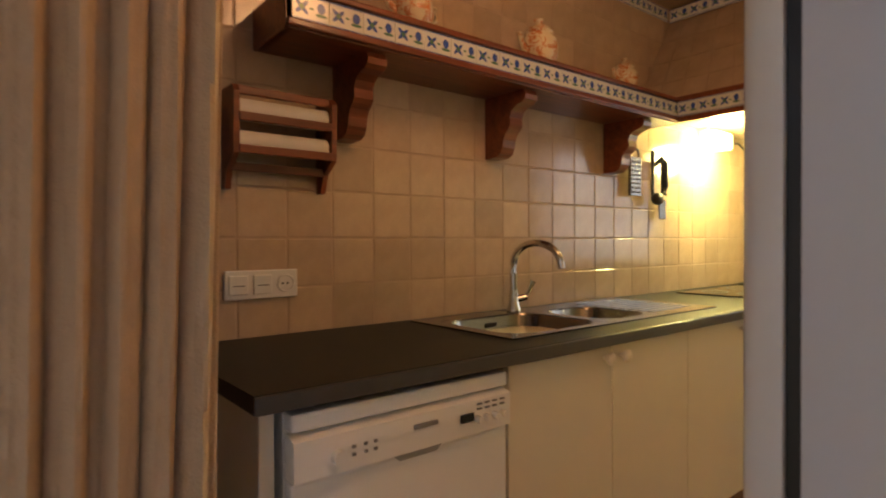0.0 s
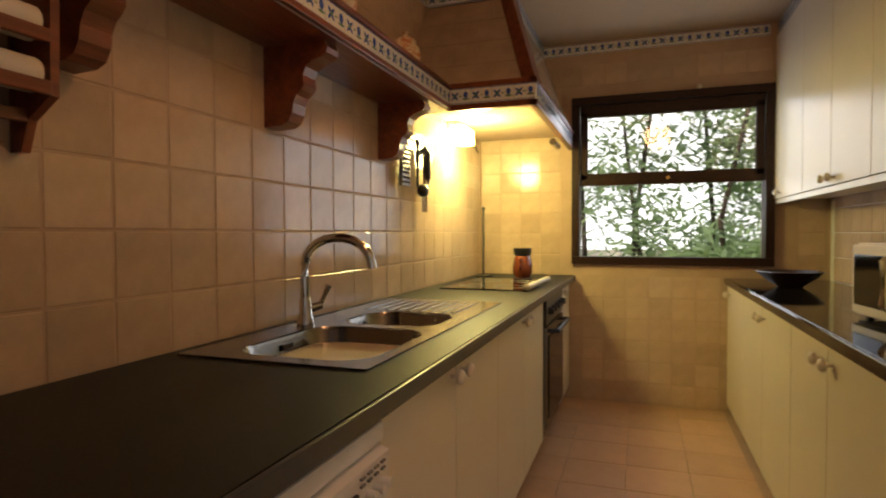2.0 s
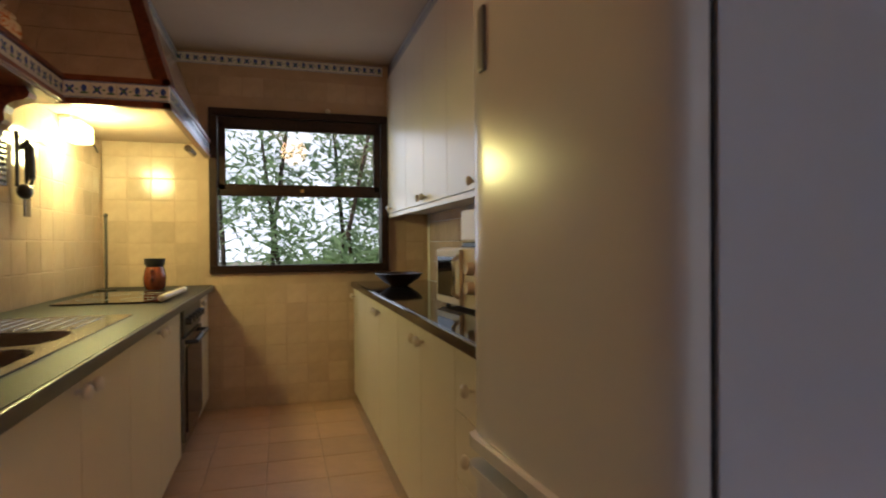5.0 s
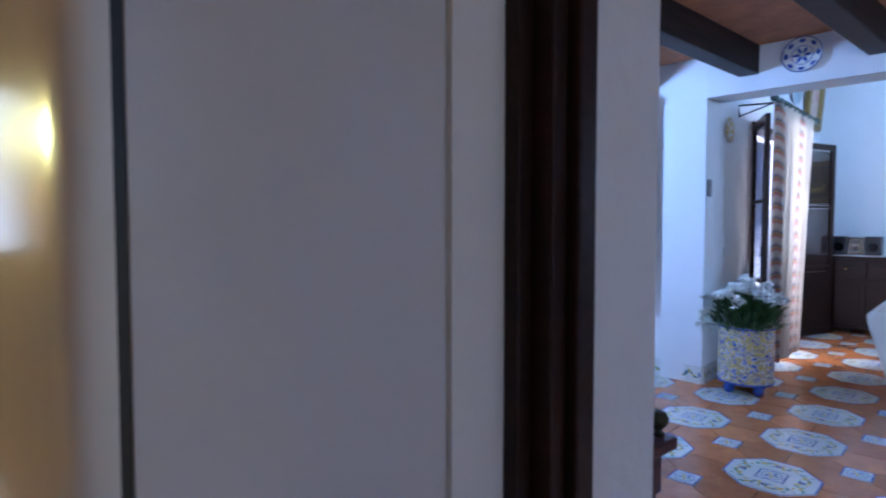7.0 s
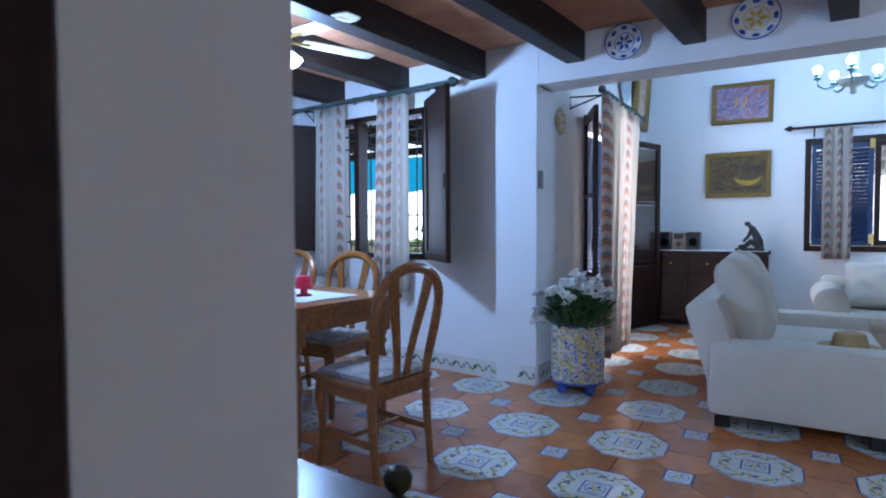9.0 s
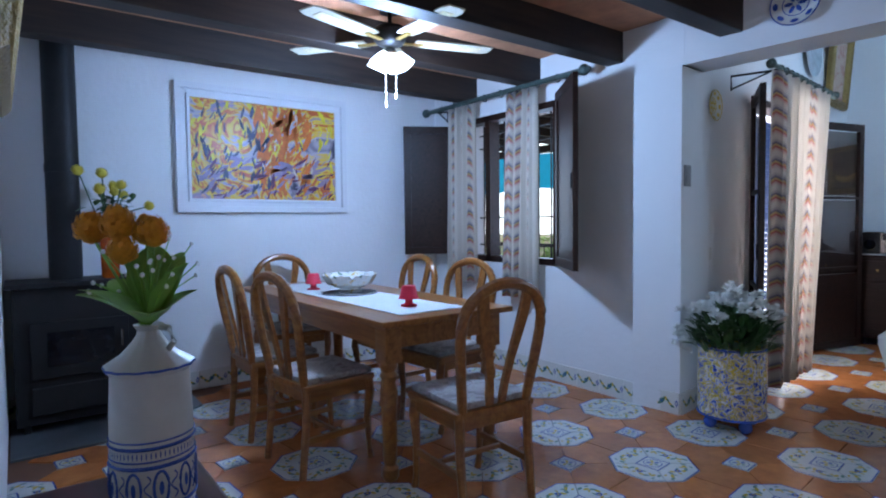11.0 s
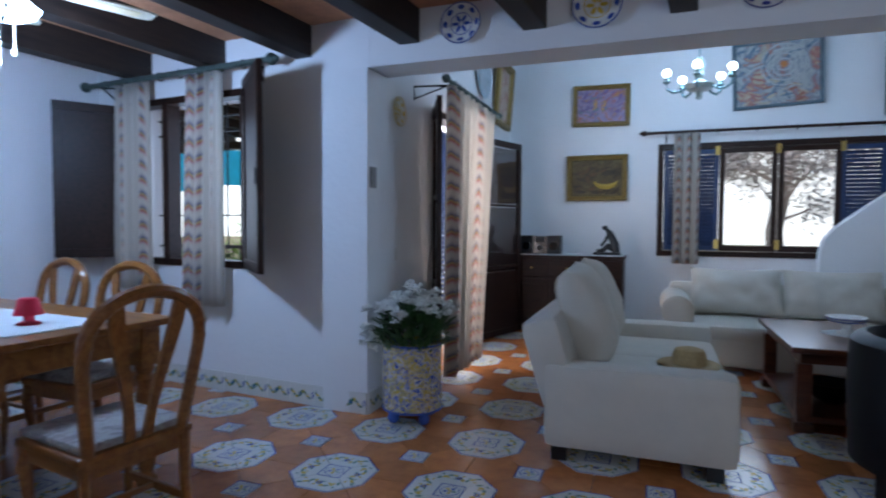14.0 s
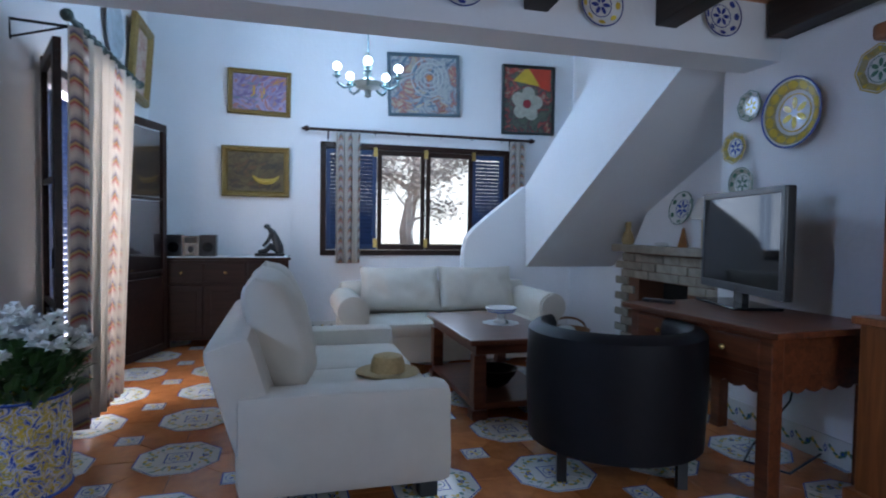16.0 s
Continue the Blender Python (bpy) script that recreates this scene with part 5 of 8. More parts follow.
def dining_chair(m):
    """Faces +x; the origin is on the floor under the seat."""
    t = thing("dining_chair", "honey pine dining chair with arched back and cushion", "chair", m, "dining chairs")
    part("seat", box(B(), -0.20, 0.20, -0.205, 0.205, 0.415, 0.445, 0.008), HONEY_WOOD, t)
    bm = B()
    for a in ((-0.18, 0.18, -0.185, -0.165), (-0.18, 0.18, 0.165, 0.185), (0.16, 0.18, -0.165, 0.165), (-0.18, -0.16, -0.165, 0.165)):
        box(bm, a[0], a[1], a[2], a[3], 0.36, 0.414, 0.002)
    part("seat_frame", bm, HONEY_WOOD, t)
    for y in (-0.18, 0.18):
        part("front_leg", tube(B(), [(0.175, y, 0.42), (0.185, y, 0.34), (0.165, y, 0.22), (0.175, y, 0.06), (0.185, y, 0.0)], [0.024, 0.026, 0.018, 0.014, 0.018], 8), HONEY_WOOD, t, smooth=True)
        part("back_leg", tube(B(), [(-0.18, y, 0.44), (-0.185, y, 0.25), (-0.21, y, 0.0)], [0.022, 0.02, 0.018], 8), HONEY_WOOD, t, smooth=True)
    pts = [(-0.185, -0.168, 0.44), (-0.200, -0.180, 0.54), (-0.218, -0.196, 0.65), (-0.232, -0.206, 0.74)]
    for k in range(15):
        a = math.pi * k / 14
        z = 0.78 + 0.185 * math.sin(a) ** 0.85
        pts.append((-0.185 - 0.16 * (z - 0.44), -0.207 * math.cos(a), z))
    pts += [(x, -y, z) for x, y, z in reversed(pts[:4])]
    part("back_hoop", tube(B(), pts, [0.021 + 0.004 * math.sin(math.pi * k / (len(pts) - 1)) for k in range(len(pts))], 8), HONEY_WOOD, t, smooth=True)
    for s in (-1, 1):
        bm = B()
        path = [(0.45, 0.032, 0.018), (0.54, 0.040, 0.016), (0.64, 0.058, 0.018), (0.74, 0.082, 0.022), (0.84, 0.104, 0.025), (0.945, 0.118, 0.024)]
        rings = []
        for z, y, w in path:
            x = -0.185 - 0.16 * (z - 0.44)
            rings.append([bm.verts.new((x + dx, s * (y + dy * w), z)) for dx, dy in ((-0.009, -1), (0.009, -1), (0.009, 1), (-0.009, 1))])
        for a, b in zip(rings, rings[1:]):
            for k in range(4):
                bm.faces.new((a[k], a[(k + 1) % 4], b[(k + 1) % 4], b[k]))
        bm.faces.new(rings[0])
        bm.faces.new(rings[-1])
        part("splat", bm, HONEY_WOOD, t)
    part("stretcher", box(B(), -0.18, 0.17, -0.19, -0.17, 0.16, 0.19, 0.003), HONEY_WOOD, t)
    part("stretcher", box(B(), -0.18, 0.17, 0.17, 0.19, 0.16, 0.19, 0.003), HONEY_WOOD, t)
    part("cross_stretcher", box(B(), -0.01, 0.01, -0.17, 0.17, 0.165, 0.185, 0.003), HONEY_WOOD, t)
    bm = box(B(), -0.185, 0.195, -0.19, 0.19, 0.446, 0.478, 0.014)
    bmesh.ops.subdivide_edges(bm, edges=bm.edges, cuts=2)
    for v_ in bm.verts:
        v_.co.z += 0.006 * noise.noise(v_.co * 9) if v_.co.z > 0.455 else 0
    part("cushion", bm, CUSHION, t, "grey and white printed seat cushion", True)
    return t


chair = dining_chair(pose(1.66, -2.38, 0, 0, 0, -4))
for x, y, rz in ((2.44, -2.02, -84), (3.04, -2.00, -90), (2.50, -2.86, 96), (3.14, -2.88, 90), (3.74, -2.42, 178)):
    copy_thing(chair, pose(x, y, 0, 0, 0, rz))

# stove with its pipe, vase and hearth plate
t = thing("wood_stove", "black iron wood stove with a glass door", "stove", pose(3.92, -1.08, 0, 0, 0, 0))
part("body", box(B(), -0.17, 0.20, -0.33, 0.33, 0.06, 0.86, 0.008), IRON, t)
part("top_plate", box(B(), -0.20, 0.22, -0.36, 0.36, 0.86, 0.89, 0.006), IRON, t)
dr = part("door", box(B(), -0.195, -0.17, -0.25, 0.25, 0.33, 0.66, 0.006), IRON, t)
part("door_glass", box(B(), -0.20, -0.195, -0.17, 0.17, 0.40, 0.60, 0.001), SCREEN, dr, "sooty door glass")
part("handle", rod(B(), (-0.215, -0.21, 0.48), (-0.215, -0.21, 0.58), 0.008), STEEL, dr)
part("ash_door", box(B(), -0.19, -0.17, -0.25, 0.25, 0.12, 0.28, 0.006), IRON, t)
for y in (-0.28, 0.28):
    for x in (-0.13, 0.16):
        part("foot", box(B(), x - 0.02, x + 0.02, y - 0.02, y + 0.02, 0, 0.06, 0.003), IRON, t)
bm = rod(B(), (3.97, -1.03, 0.89), (3.97, -1.03, CEIL_D), 0.09, None, 24)
rod(bm, (3.97, -1.03, 1.55), (3.97, -1.03, 1.60), 0.094, None, 24)
single("stove_pipe", bm, IRON, "thick black stove pipe rising to the ceiling", "pipe", smooth=True)
bm = prism(B(), [(3.36, -0.72), (3.36, -1.25), (3.72, -1.75), (4.14, -1.75), (4.14, -0.72)], 0.0, 0.012)
for v_ in bm.verts:
    v_.co = Vector((v_.co.x, v_.co.z, v_.co.y + 0.001))
single("hearth_plate", bm, material("grey_slate", (0.10, 0.11, 0.12), 0.35, vary=0.25, scale=6), "grey stone plate on the floor under the stove", "hearth")


def leafy(bm, base, tip, w, n=5, fold=0.25):
    """A pointed leaf."""
    base, tip = Vector(base), Vector(tip)
    d = tip - base
    s = d.cross(Vector((0, 0, 1)))
    s = s.normalized() if s.length > 1e-4 else Vector((1, 0, 0))
    up = s.cross(d).normalized()
    rows_ = []
    for k in range(n + 1):
        q = k / n
        c = base + d * q - Vector((0, 0, 1)) * (0.22 * d.length * q * q)
        ww = w * math.sin(math.pi * min(0.98, 0.08 + 0.9 * q)) ** 0.8
        rows_.append((bm.verts.new(c - s * ww + up * ww * fold), bm.verts.new(c), bm.verts.new(c + s * ww + up * ww * fold)))
    for a, b in zip(rows_, rows_[1:]):
        bm.faces.new((a[0], a[1], b[1], b[0]))
        bm.faces.new((a[1], a[2], b[2], b[1]))


def blossom(bm, c, r, rnd, petals=9):
    c = Vector(c)
    for k in range(petals):
        a, e = rnd.uniform(0, 6.28), rnd.uniform(-0.2, 1.2)
        d = Vector((math.cos(a) * math.cos(e), math.sin(a) * math.cos(e), math.sin(e)))
        s = d.cross(Vector((0.1, 0.2, 1))).normalized() * r * 0.45
        u = s.cross(d).normalized() * r * 0.2
        quad(bm, [c, c + d * r * 0.6 + s + u, c + d * r * 1.05, c + d * r * 0.6 - s + u])


def pom(bm, c, r, rnd, n=90):
    """A dense ball of small petals."""
    c = Vector(c)
    for k in range(n):
        z = 1 - 1.55 * (k + 0.5) / n
        a = 2.4 * k
        q = math.sqrt(max(0, 1 - z * z))
        d = Vector((q * math.cos(a), q * math.sin(a), z))
        s = d.cross(Vector((0.1, 0.2, 1))).normalized() * r * 0.16
        u = s.cross(d).normalized() * r * 0.13
        p = c + d * r * rnd.uniform(0.86, 1.05)
        quad(bm, [p - s - u, p + s - u, p + s + u + d * 0.12 * r, p - s + u + d * 0.12 * r])
    ball(bm, c, r * 0.85, 10)
    return bm


rnd = random.Random(11)
t = thing("rose_vase", "orange glass vase of yellow roses on the stove", "vase", pose(3.86, -1.26, 0.89))
part("vase", lathe(B(), [(0.045, 0), (0.05, 0.01), (0.055, 0.20), (0.062, 0.34), (0.056, 0.34), (0.045, 0.02)], 20), material("orange_glass", (0.55, 0.10, 0.01), 0.15, vary=0.3, scale=20), t, smooth=True)
bl = B()
for k in range(9):
    a = rnd.uniform(0, 6.28)
    q = rnd.uniform(0.05, 0.24)
    tip = (q * math.cos(a), q * math.sin(a), rnd.uniform(0.45, 0.66))
    part("stem", tube(B(), [(0, 0, 0.28), (tip[0] * 0.5, tip[1] * 0.5, 0.42), tip], 0.004, 5), LEAF, t)
    part("rose", pom(B(), tip, 0.033, rnd, 40), PETAL_YELLOW, t, "yellow rose")
    for _ in range(5):
        b0 = Vector((tip[0] * rnd.uniform(0.3, 0.9), tip[1] * rnd.uniform(0.3, 0.9), rnd.uniform(0.36, 0.5)))
        leafy(bl, b0, b0 + Vector((rnd.uniform(-0.09, 0.09), rnd.uniform(-0.09, 0.09), rnd.uniform(-0.02, 0.06))), 0.02, 3)
tagged(part("leaf", bl, LEAF, t), kind="stuff")

# console table with the ceramic vase
t = thing("console_table", "dark red-brown console table with corner finials", "table", pose(0.69, -0.90, -0.02))
CONSOLE = wood("dark_mahogany", (0.045, 0.011, 0.012), (0.085, 0.022, 0.022), 0.28, 3, (1, 10, 10), 0.0, 0.35)
part("tabletop", box(B(), -0.36, 0.36, -0.185, 0.185, 0.69, 0.72, 0.006), CONSOLE, t)
part("apron", box(B(), -0.33, 0.33, -0.165, 0.165, 0.58, 0.688, 0.003), CONSOLE, t)
for x in (-0.305, 0.305):
    for y in (-0.14, 0.14):
        part("leg", lathe(B(), [(0.018, 0.02), (0.024, 0.05), (0.02, 0.2), (0.028, 0.5), (0.022, 0.58)], 12, (x, y, 0)), CONSOLE, t, smooth=True)
for x in (-0.325, 0.325):
    part("finial", lathe(B(), [(0.012, 0.72), (0.016, 0.728), (0.008, 0.735), (0.022, 0.75), (0.024, 0.765), (0.016, 0.78), (0.0, 0.785)], 14, (x, -0.155, 0)), material("bronze_finial", (0.05, 0.045, 0.02), 0.4, 0.6, vary=0.3), t, "bronze finial", True)
t = thing("ceramic_vase", "white ceramic bottle vase with blue painted bands", "vase", pose(0.775, -0.955, 0.70) @ Matrix.Diagonal((0.87, 0.87, 1, 1)))
VASE = material("cream_stoneware", (0.62, 0.58, 0.52), 0.35, vary=0.06, scale=20, coat=0.15)
part("body", lathe(B(), [(0.066, 0), (0.072, 0.01), (0.075, 0.10), (0.073, 0.20), (0.069, 0.272)], 36), VASE, t, smooth=True)
part("frill", lathe(B(), [(0.069, 0.268), (0.077, 0.275), (0.078, 0.282), (0.05, 0.298), (0.032, 0.315), (0.022, 0.328), (0.020, 0.336), (0.027, 0.346), (0.020, 0.345)], 48, (0, 0, 0), 0.025, 14), VASE, t, "wavy shoulder and neck", True)
part("handle", tube(B(), [(-0.016, -0.016, 0.342), (-0.034, -0.03, 0.34), (-0.04, -0.036, 0.318), (-0.028, -0.026, 0.302)], 0.006, 8), VASE, t, smooth=True)
part("rim_line", tube(B(), [(0.078 * (1 + 0.025 * math.cos(14 * radians(a))) * math.cos(radians(a)), 0.078 * (1 + 0.025 * math.cos(14 * radians(a))) * math.sin(radians(a)), 0.279) for a in range(0, 360, 4)], 0.0022, 5, True), BLUE_GLAZE, t)
for z, r in ((0.018, 0.0034), (0.034, 0.003), (0.056, 0.0034), (0.124, 0.0034), (0.134, 0.0016), (0.155, 0.003), (0.165, 0.0016)):
    part("blue_band", tube(B(), [(0.0745 * math.cos(radians(a)), 0.0745 * math.sin(radians(a)), z) for a in range(0, 360, 8)], r, 4, True), BLUE_GLAZE, t)
bm = B()
for k in range(60):
    a = radians(6 * k)
    for z in (0.0445, 0.144):
        c = Vector((0.0755 * math.cos(a), 0.0755 * math.sin(a), z))
        disc(bm, c, (-math.sin(a), math.cos(a), 0), (0, 0, 1), 0.0014, 0.006, 6)
tagged(part("dash", bm, BLUE_GLAZE, t), kind="stuff")
for k in range(10):
    a = radians(36 * k)
    c = Vector((0.0748 * math.cos(a), 0.0748 * math.sin(a), 0.09))
    e1, e2 = Vector((-math.sin(a), math.cos(a), 0)), Vector((0, 0, 1))
    bm = tube(B(), [c + e1 * 0.013 * math.cos(radians(q)) + e2 * 0.027 * math.sin(radians(q)) for q in range(0, 360, 24)], 0.0026, 4, True)
    disc(bm, c + Vector((math.cos(a), math.sin(a), 0)) * 0.002, e1, e2, 0.0045, 0.012, 8)
    c2 = Vector((0.0748 * math.cos(a + 0.314), 0.0748 * math.sin(a + 0.314), 0.09))
    e3 = Vector((-math.sin(a + 0.314), math.cos(a + 0.314), 0))
    tube(bm, [c2 + e3 * 0.006 * math.sin(radians(q * 1.0)) + e2 * (0.022 - 0.044 * q / 540) for q in range(0, 541, 45)], 0.0014, 4)
    part("medallion", bm, BLUE_GLAZE, t, "blue painted oval")
bs, bw = B(), B()
for dx, dy, z, r in ((0.0775, 0.081, 0.505, 0.026), (0.038, 0.04, 0.512, 0.028), (-0.012, -0.012, 0.498, 0.025), (0.034, 0.035, 0.468, 0.024), (0.05, -0.01, 0.50, 0.025)):
    part("stem", tube(B(), [(0, 0, 0.32), (dx * 0.4, dy * 0.4, 0.40), (dx, dy, z - 0.01)], 0.0028, 5), LEAF_BRIGHT, t)
    part("orange_flower", pom(B(), (dx, dy, z), r * 1.12, rnd), PETAL_ORANGE, t, "orange ball-shaped marigold")
for a, q, z, w in ((-0.9, 0.10, 0.50, 0.040), (-0.3, 0.12, 0.52, 0.044), (-2.2, 0.08, 0.48, 0.046), (2.3, 0.16, 0.46, 0.028), (3.0, 0.15, 0.41, 0.036), (0.3, 0.13, 0.45, 0.042), (1.3, 0.12, 0.43, 0.04), (-1.6, 0.09, 0.42, 0.034)):
    bl = B()
    leafy(bl, (0.012 * math.cos(a), 0.012 * math.sin(a), 0.35), (q * math.cos(a), q * math.sin(a), z), w, 8)
    part("leaf", bl, LEAF_BRIGHT, t, "broad bright green leaf", True)
for k in range(26):
    a, q = rnd.uniform(0, 6.28), rnd.uniform(0.04, 0.11)
    tip = Vector((q * math.cos(a), q * math.sin(a), rnd.uniform(0.40, 0.49)))
    tube(bs, [(0, 0, 0.34), tip * 0.6 + Vector((0, 0, 0.15)), tip], 0.0011, 4)
    ball(bw, tip, 0.004, 6)
tagged(part("sprig_stem", bs, LEAF_BRIGHT, t), kind="stuff")
tagged(part("sprig", bw, PETAL_WHITE, t), kind="stuff")
picture("picture", "gilt framed picture hung leaning on the white wall", 0.85, 0.62, 0.09, GOLD, ART_BIG, pose(1.55, -0.715, 1.56, 0, 0, 0), 0.07, None, 7).name = "picture"

# planter
t = thing("planter", "painted faience drum planter on blue feet", "planter", pose(1.335, -4.10, 0, 0, 0, 15) @ Matrix.Diagonal((0.97, 0.97, 1, 1)))
PLANTER = blotches("painted_planter", [(0.34, (0.03, 0.06, 0.34)), (0.41, (0.10, 0.17, 0.52)), (0.44, (0.70, 0.69, 0.66)), (0.475, (0.66, 0.66, 0.64)), (0.49, (0.60, 0.42, 0.04)), (0.53, (0.64, 0.48, 0.05)), (0.545, (0.10, 0.16, 0.10)), (0.57, (0.64, 0.58, 0.52)), (0.60, (0.05, 0.09, 0.40))], 17, 0.15, 4, 1.4, 0)
part("drum", lathe(B(), [(0.17, 0.075), (0.182, 0.08), (0.188, 0.10), (0.190, 0.28), (0.186, 0.47), (0.190, 0.485), (0.175, 0.485), (0.172, 0.44), (0.0, 0.43)], 40), PLANTER, t, "faience drum with blue and yellow painting", True)
for z in (0.086, 0.478):
    bm = tube(B(), [(0.189 * math.cos(radians(a)), 0.189 * math.sin(radians(a)), z) for a in range(0, 360, 8)], 0.006, 6, True)
    part("rim_band", bm, BLUE_GLAZE, t)
for k in range(4):
    a = radians(90 * k + 45)
    part("foot", ball(B(), (0.135 * math.cos(a), 0.135 * math.sin(a), 0.038), 0.038, 14), BLUE_GLAZE, t, "blue ball foot", True)
t = thing("potted_flowers", "dark green plant with clusters of white flowers", "plant", pose(1.335, -4.10, 0.43) @ Matrix.Diagonal((1.08, 1.08, 1.12, 1)))
bl, bf = B(), B()
for k in range(620):
    a, q = rnd.uniform(0, 6.28), rnd.random() ** 0.55 * 0.20
    b0 = Vector((q * math.cos(a), q * math.sin(a), rnd.uniform(0.02, 0.24 - 0.35 * q)))
    d = Vector((math.cos(a) * rnd.uniform(0.02, 0.09), math.sin(a) * rnd.uniform(0.02, 0.09), rnd.uniform(0.02, 0.09)))
    leafy(bl, b0, b0 + d, 0.013, 4)
for k in range(30):
    a, q = 2.4 * k + rnd.uniform(-0.3, 0.3), 0.24 * math.sqrt((k + 0.5) / 30)
    c = Vector((q * math.cos(a), q * math.sin(a), 0.325 - 0.62 * q + rnd.uniform(-0.03, 0.05)))
    for _ in range(5):
        blossom(bf, c + Vector((rnd.uniform(-0.03, 0.03), rnd.uniform(-0.03, 0.03), rnd.uniform(-0.015, 0.02))), 0.032, rnd, 9)
for _ in range(34):
    blossom(bf, (0.25 + rnd.uniform(-0.035, 0.035), 0.06 + rnd.uniform(-0.04, 0.04), rnd.uniform(-0.02, 0.12)), 0.026, rnd, 8)
tagged(part("foliage", bl, LEAF, t), kind="stuff")
tagged(part("blossom", bf, PETAL_WHITE, t, "white flower clusters"), kind="stuff")

# ---- living room (built in the frame LR) ----


def scatter(w, h, t, seed):
    """A plump upright cushion with pinched corners and creases; it stands on z = 0."""
    rs = random.Random(seed)
    off = Vector((rs.uniform(0, 9), rs.uniform(0, 9), 0))
    bm = B()
    n = 22
    for side in (-1, 1):
        grid = []
        for j in range(n + 1):
            row = []
            for i in range(n + 1):
                u, v = 2 * i / n - 1, 2 * j / n - 1
                pull = 1 - 0.07 * (1 - u * u) * abs(v) ** 3
                pinch = 1 - 0.07 * (1 - v * v) * abs(u) ** 3
                fat = max(0.0, (1 - u ** 4) * (1 - v ** 4)) ** 0.5
                crease = 0.024 * noise.noise(Vector((4.5 * u, 2.2 * v, 0)) + off) + 0.017 * math.sin(7 * (u + 0.4 * v) + seed) * (1 - v) * 0.5
                sag = 0.02 * (1 - v * v)
                row.append(bm.verts.new((w / 2 * u * pinch * (1 + 0.05 * (0.5 - v)), side * (t * fat + crease * fat) - sag, h / 2 * (1 + v * pull))))
            grid.append(row)
        for a, b in zip(grid, grid[1:]):
            for i in range(n):
                bm.faces.new((a[i], a[i + 1], b[i + 1], b[i]))
    bmesh.ops.remove_doubles(bm, verts=bm.verts, dist=0.0005)
    return bm


def sofa(m, w, d, label, arm_h, back_h, seats, rolled, back_cushions):
    """Faces -y; the origin is on the floor in the middle of the footprint."""
    t = thing("sofa", label, "sofa", m, "")
    def soft(name, x0, x1, y0, y1, z0, z1, bev, mm=None, puff=0.0, lab=""):
        bm = box(B(), x0, x1, y0, y1, z0, z1, bev)
        bmesh.ops.subdivide_edges(bm, edges=[e for e in bm.edges if e.calc_length() > 0.12], cuts=5, use_grid_fill=True)
        c = Vector(((x0 + x1) / 2, (y0 + y1) / 2, (z0 + z1) / 2))
        for v_ in bm.verts:
            q = v_.co - c
            k = max(0, 1 - (2 * q.x / (x1 - x0)) ** 2) * max(0, 1 - (2 * q.y / (y1 - y0)) ** 2) + max(0, 1 - (2 * q.x / (x1 - x0)) ** 2) * max(0, 1 - (2 * q.z / (z1 - z0)) ** 2)
            v_.co += q.normalized() * puff * k + q.normalized() * 0.008 * noise.noise(v_.co * 5 + Vector((x0, y0, z0)))
        if mm is not None:
            bmesh.ops.transform(bm, matrix=mm, verts=bm.verts)
        return part(name, bm, LINEN, t, lab, True)
    a = 0.20
    soft("base", -w / 2 + a - 0.01, w / 2 - a + 0.01, -d / 2 + 0.02, d / 2 - 0.05, 0.07, 0.30, 0.02)
    for s in (-1, 1):
        x0, x1 = sorted((s * w / 2, s * (w / 2 - a)))
        arm = soft("armrest", x0, x1, -d / 2, d / 2 - 0.02, 0.07, arm_h, 0.055)
        if rolled:
            bm = rod(B(), (s * (w / 2 - 0.07), -d / 2 - 0.01, arm_h - 0.06), (s * (w / 2 - 0.07), d / 2 - 0.05, arm_h - 0.06), 0.125, None, 24)
            bmesh.ops.bevel(bm, geom=[e for e in bm.edges if e.calc_face_angle(0) > 1.2], offset=0.015, segments=2, affect="EDGES")
            part("arm_roll", bm, LINEN, arm, smooth=True)
    soft("backrest", -w / 2 + 0.03, w / 2 - 0.03, d / 2 - 0.20, d / 2, 0.07, back_h, 0.05, pose(0, d / 2, 0.3, -9 if rolled else -17, 0, 0) @ pose(0, -d / 2, -0.3))
    n = seats
    sw = (w - 2 * a) / n
    for k in range(n):
        x0 = -w / 2 + a + sw * k
        soft("seat_cushion", x0 + 0.004, x0 + sw - 0.004, -d / 2 + 0.0, d / 2 - 0.20, 0.28, 0.40, 0.04, None, 0.012)
        if back_cushions and not rolled:
            bm = scatter(sw * 0.60, back_cushions - 0.38, 0.125, 7 + k)
            bmesh.ops.transform(bm, matrix=pose(x0 + sw / 2 + (0.02 if k else -0.02), d / 2 - 0.255, 0.40, -16, 0, 0) @ pose(0, 0, 0, 0, 5 if k else -4, 6 if k else -5), verts=bm.verts)
            part("back_cushion", bm, LINEN, t, "plump loose back cushion", True)
        elif back_cushions:
            bm = scatter(sw * 1.03, back_cushions - 0.37, 0.10, 3 + k)
            bmesh.ops.transform(bm, matrix=pose(x0 + sw / 2, d / 2 - 0.27, 0.40, -14, 0, 0), verts=bm.verts)
            part("back_cushion", bm, LINEN, t, "slumped loose back cushion", True)
    for sx in (-1, 1):
        for sy in (-1, 1):
            part("foot", box(B(), sx * (w / 2 - 0.08) - 0.04, sx * (w / 2 - 0.08) + 0.04, sy * (d / 2 - 0.1) - 0.04, sy * (d / 2 - 0.1) + 0.04, 0, 0.07, 0.004), BLACK, t, "black foot")
    return t


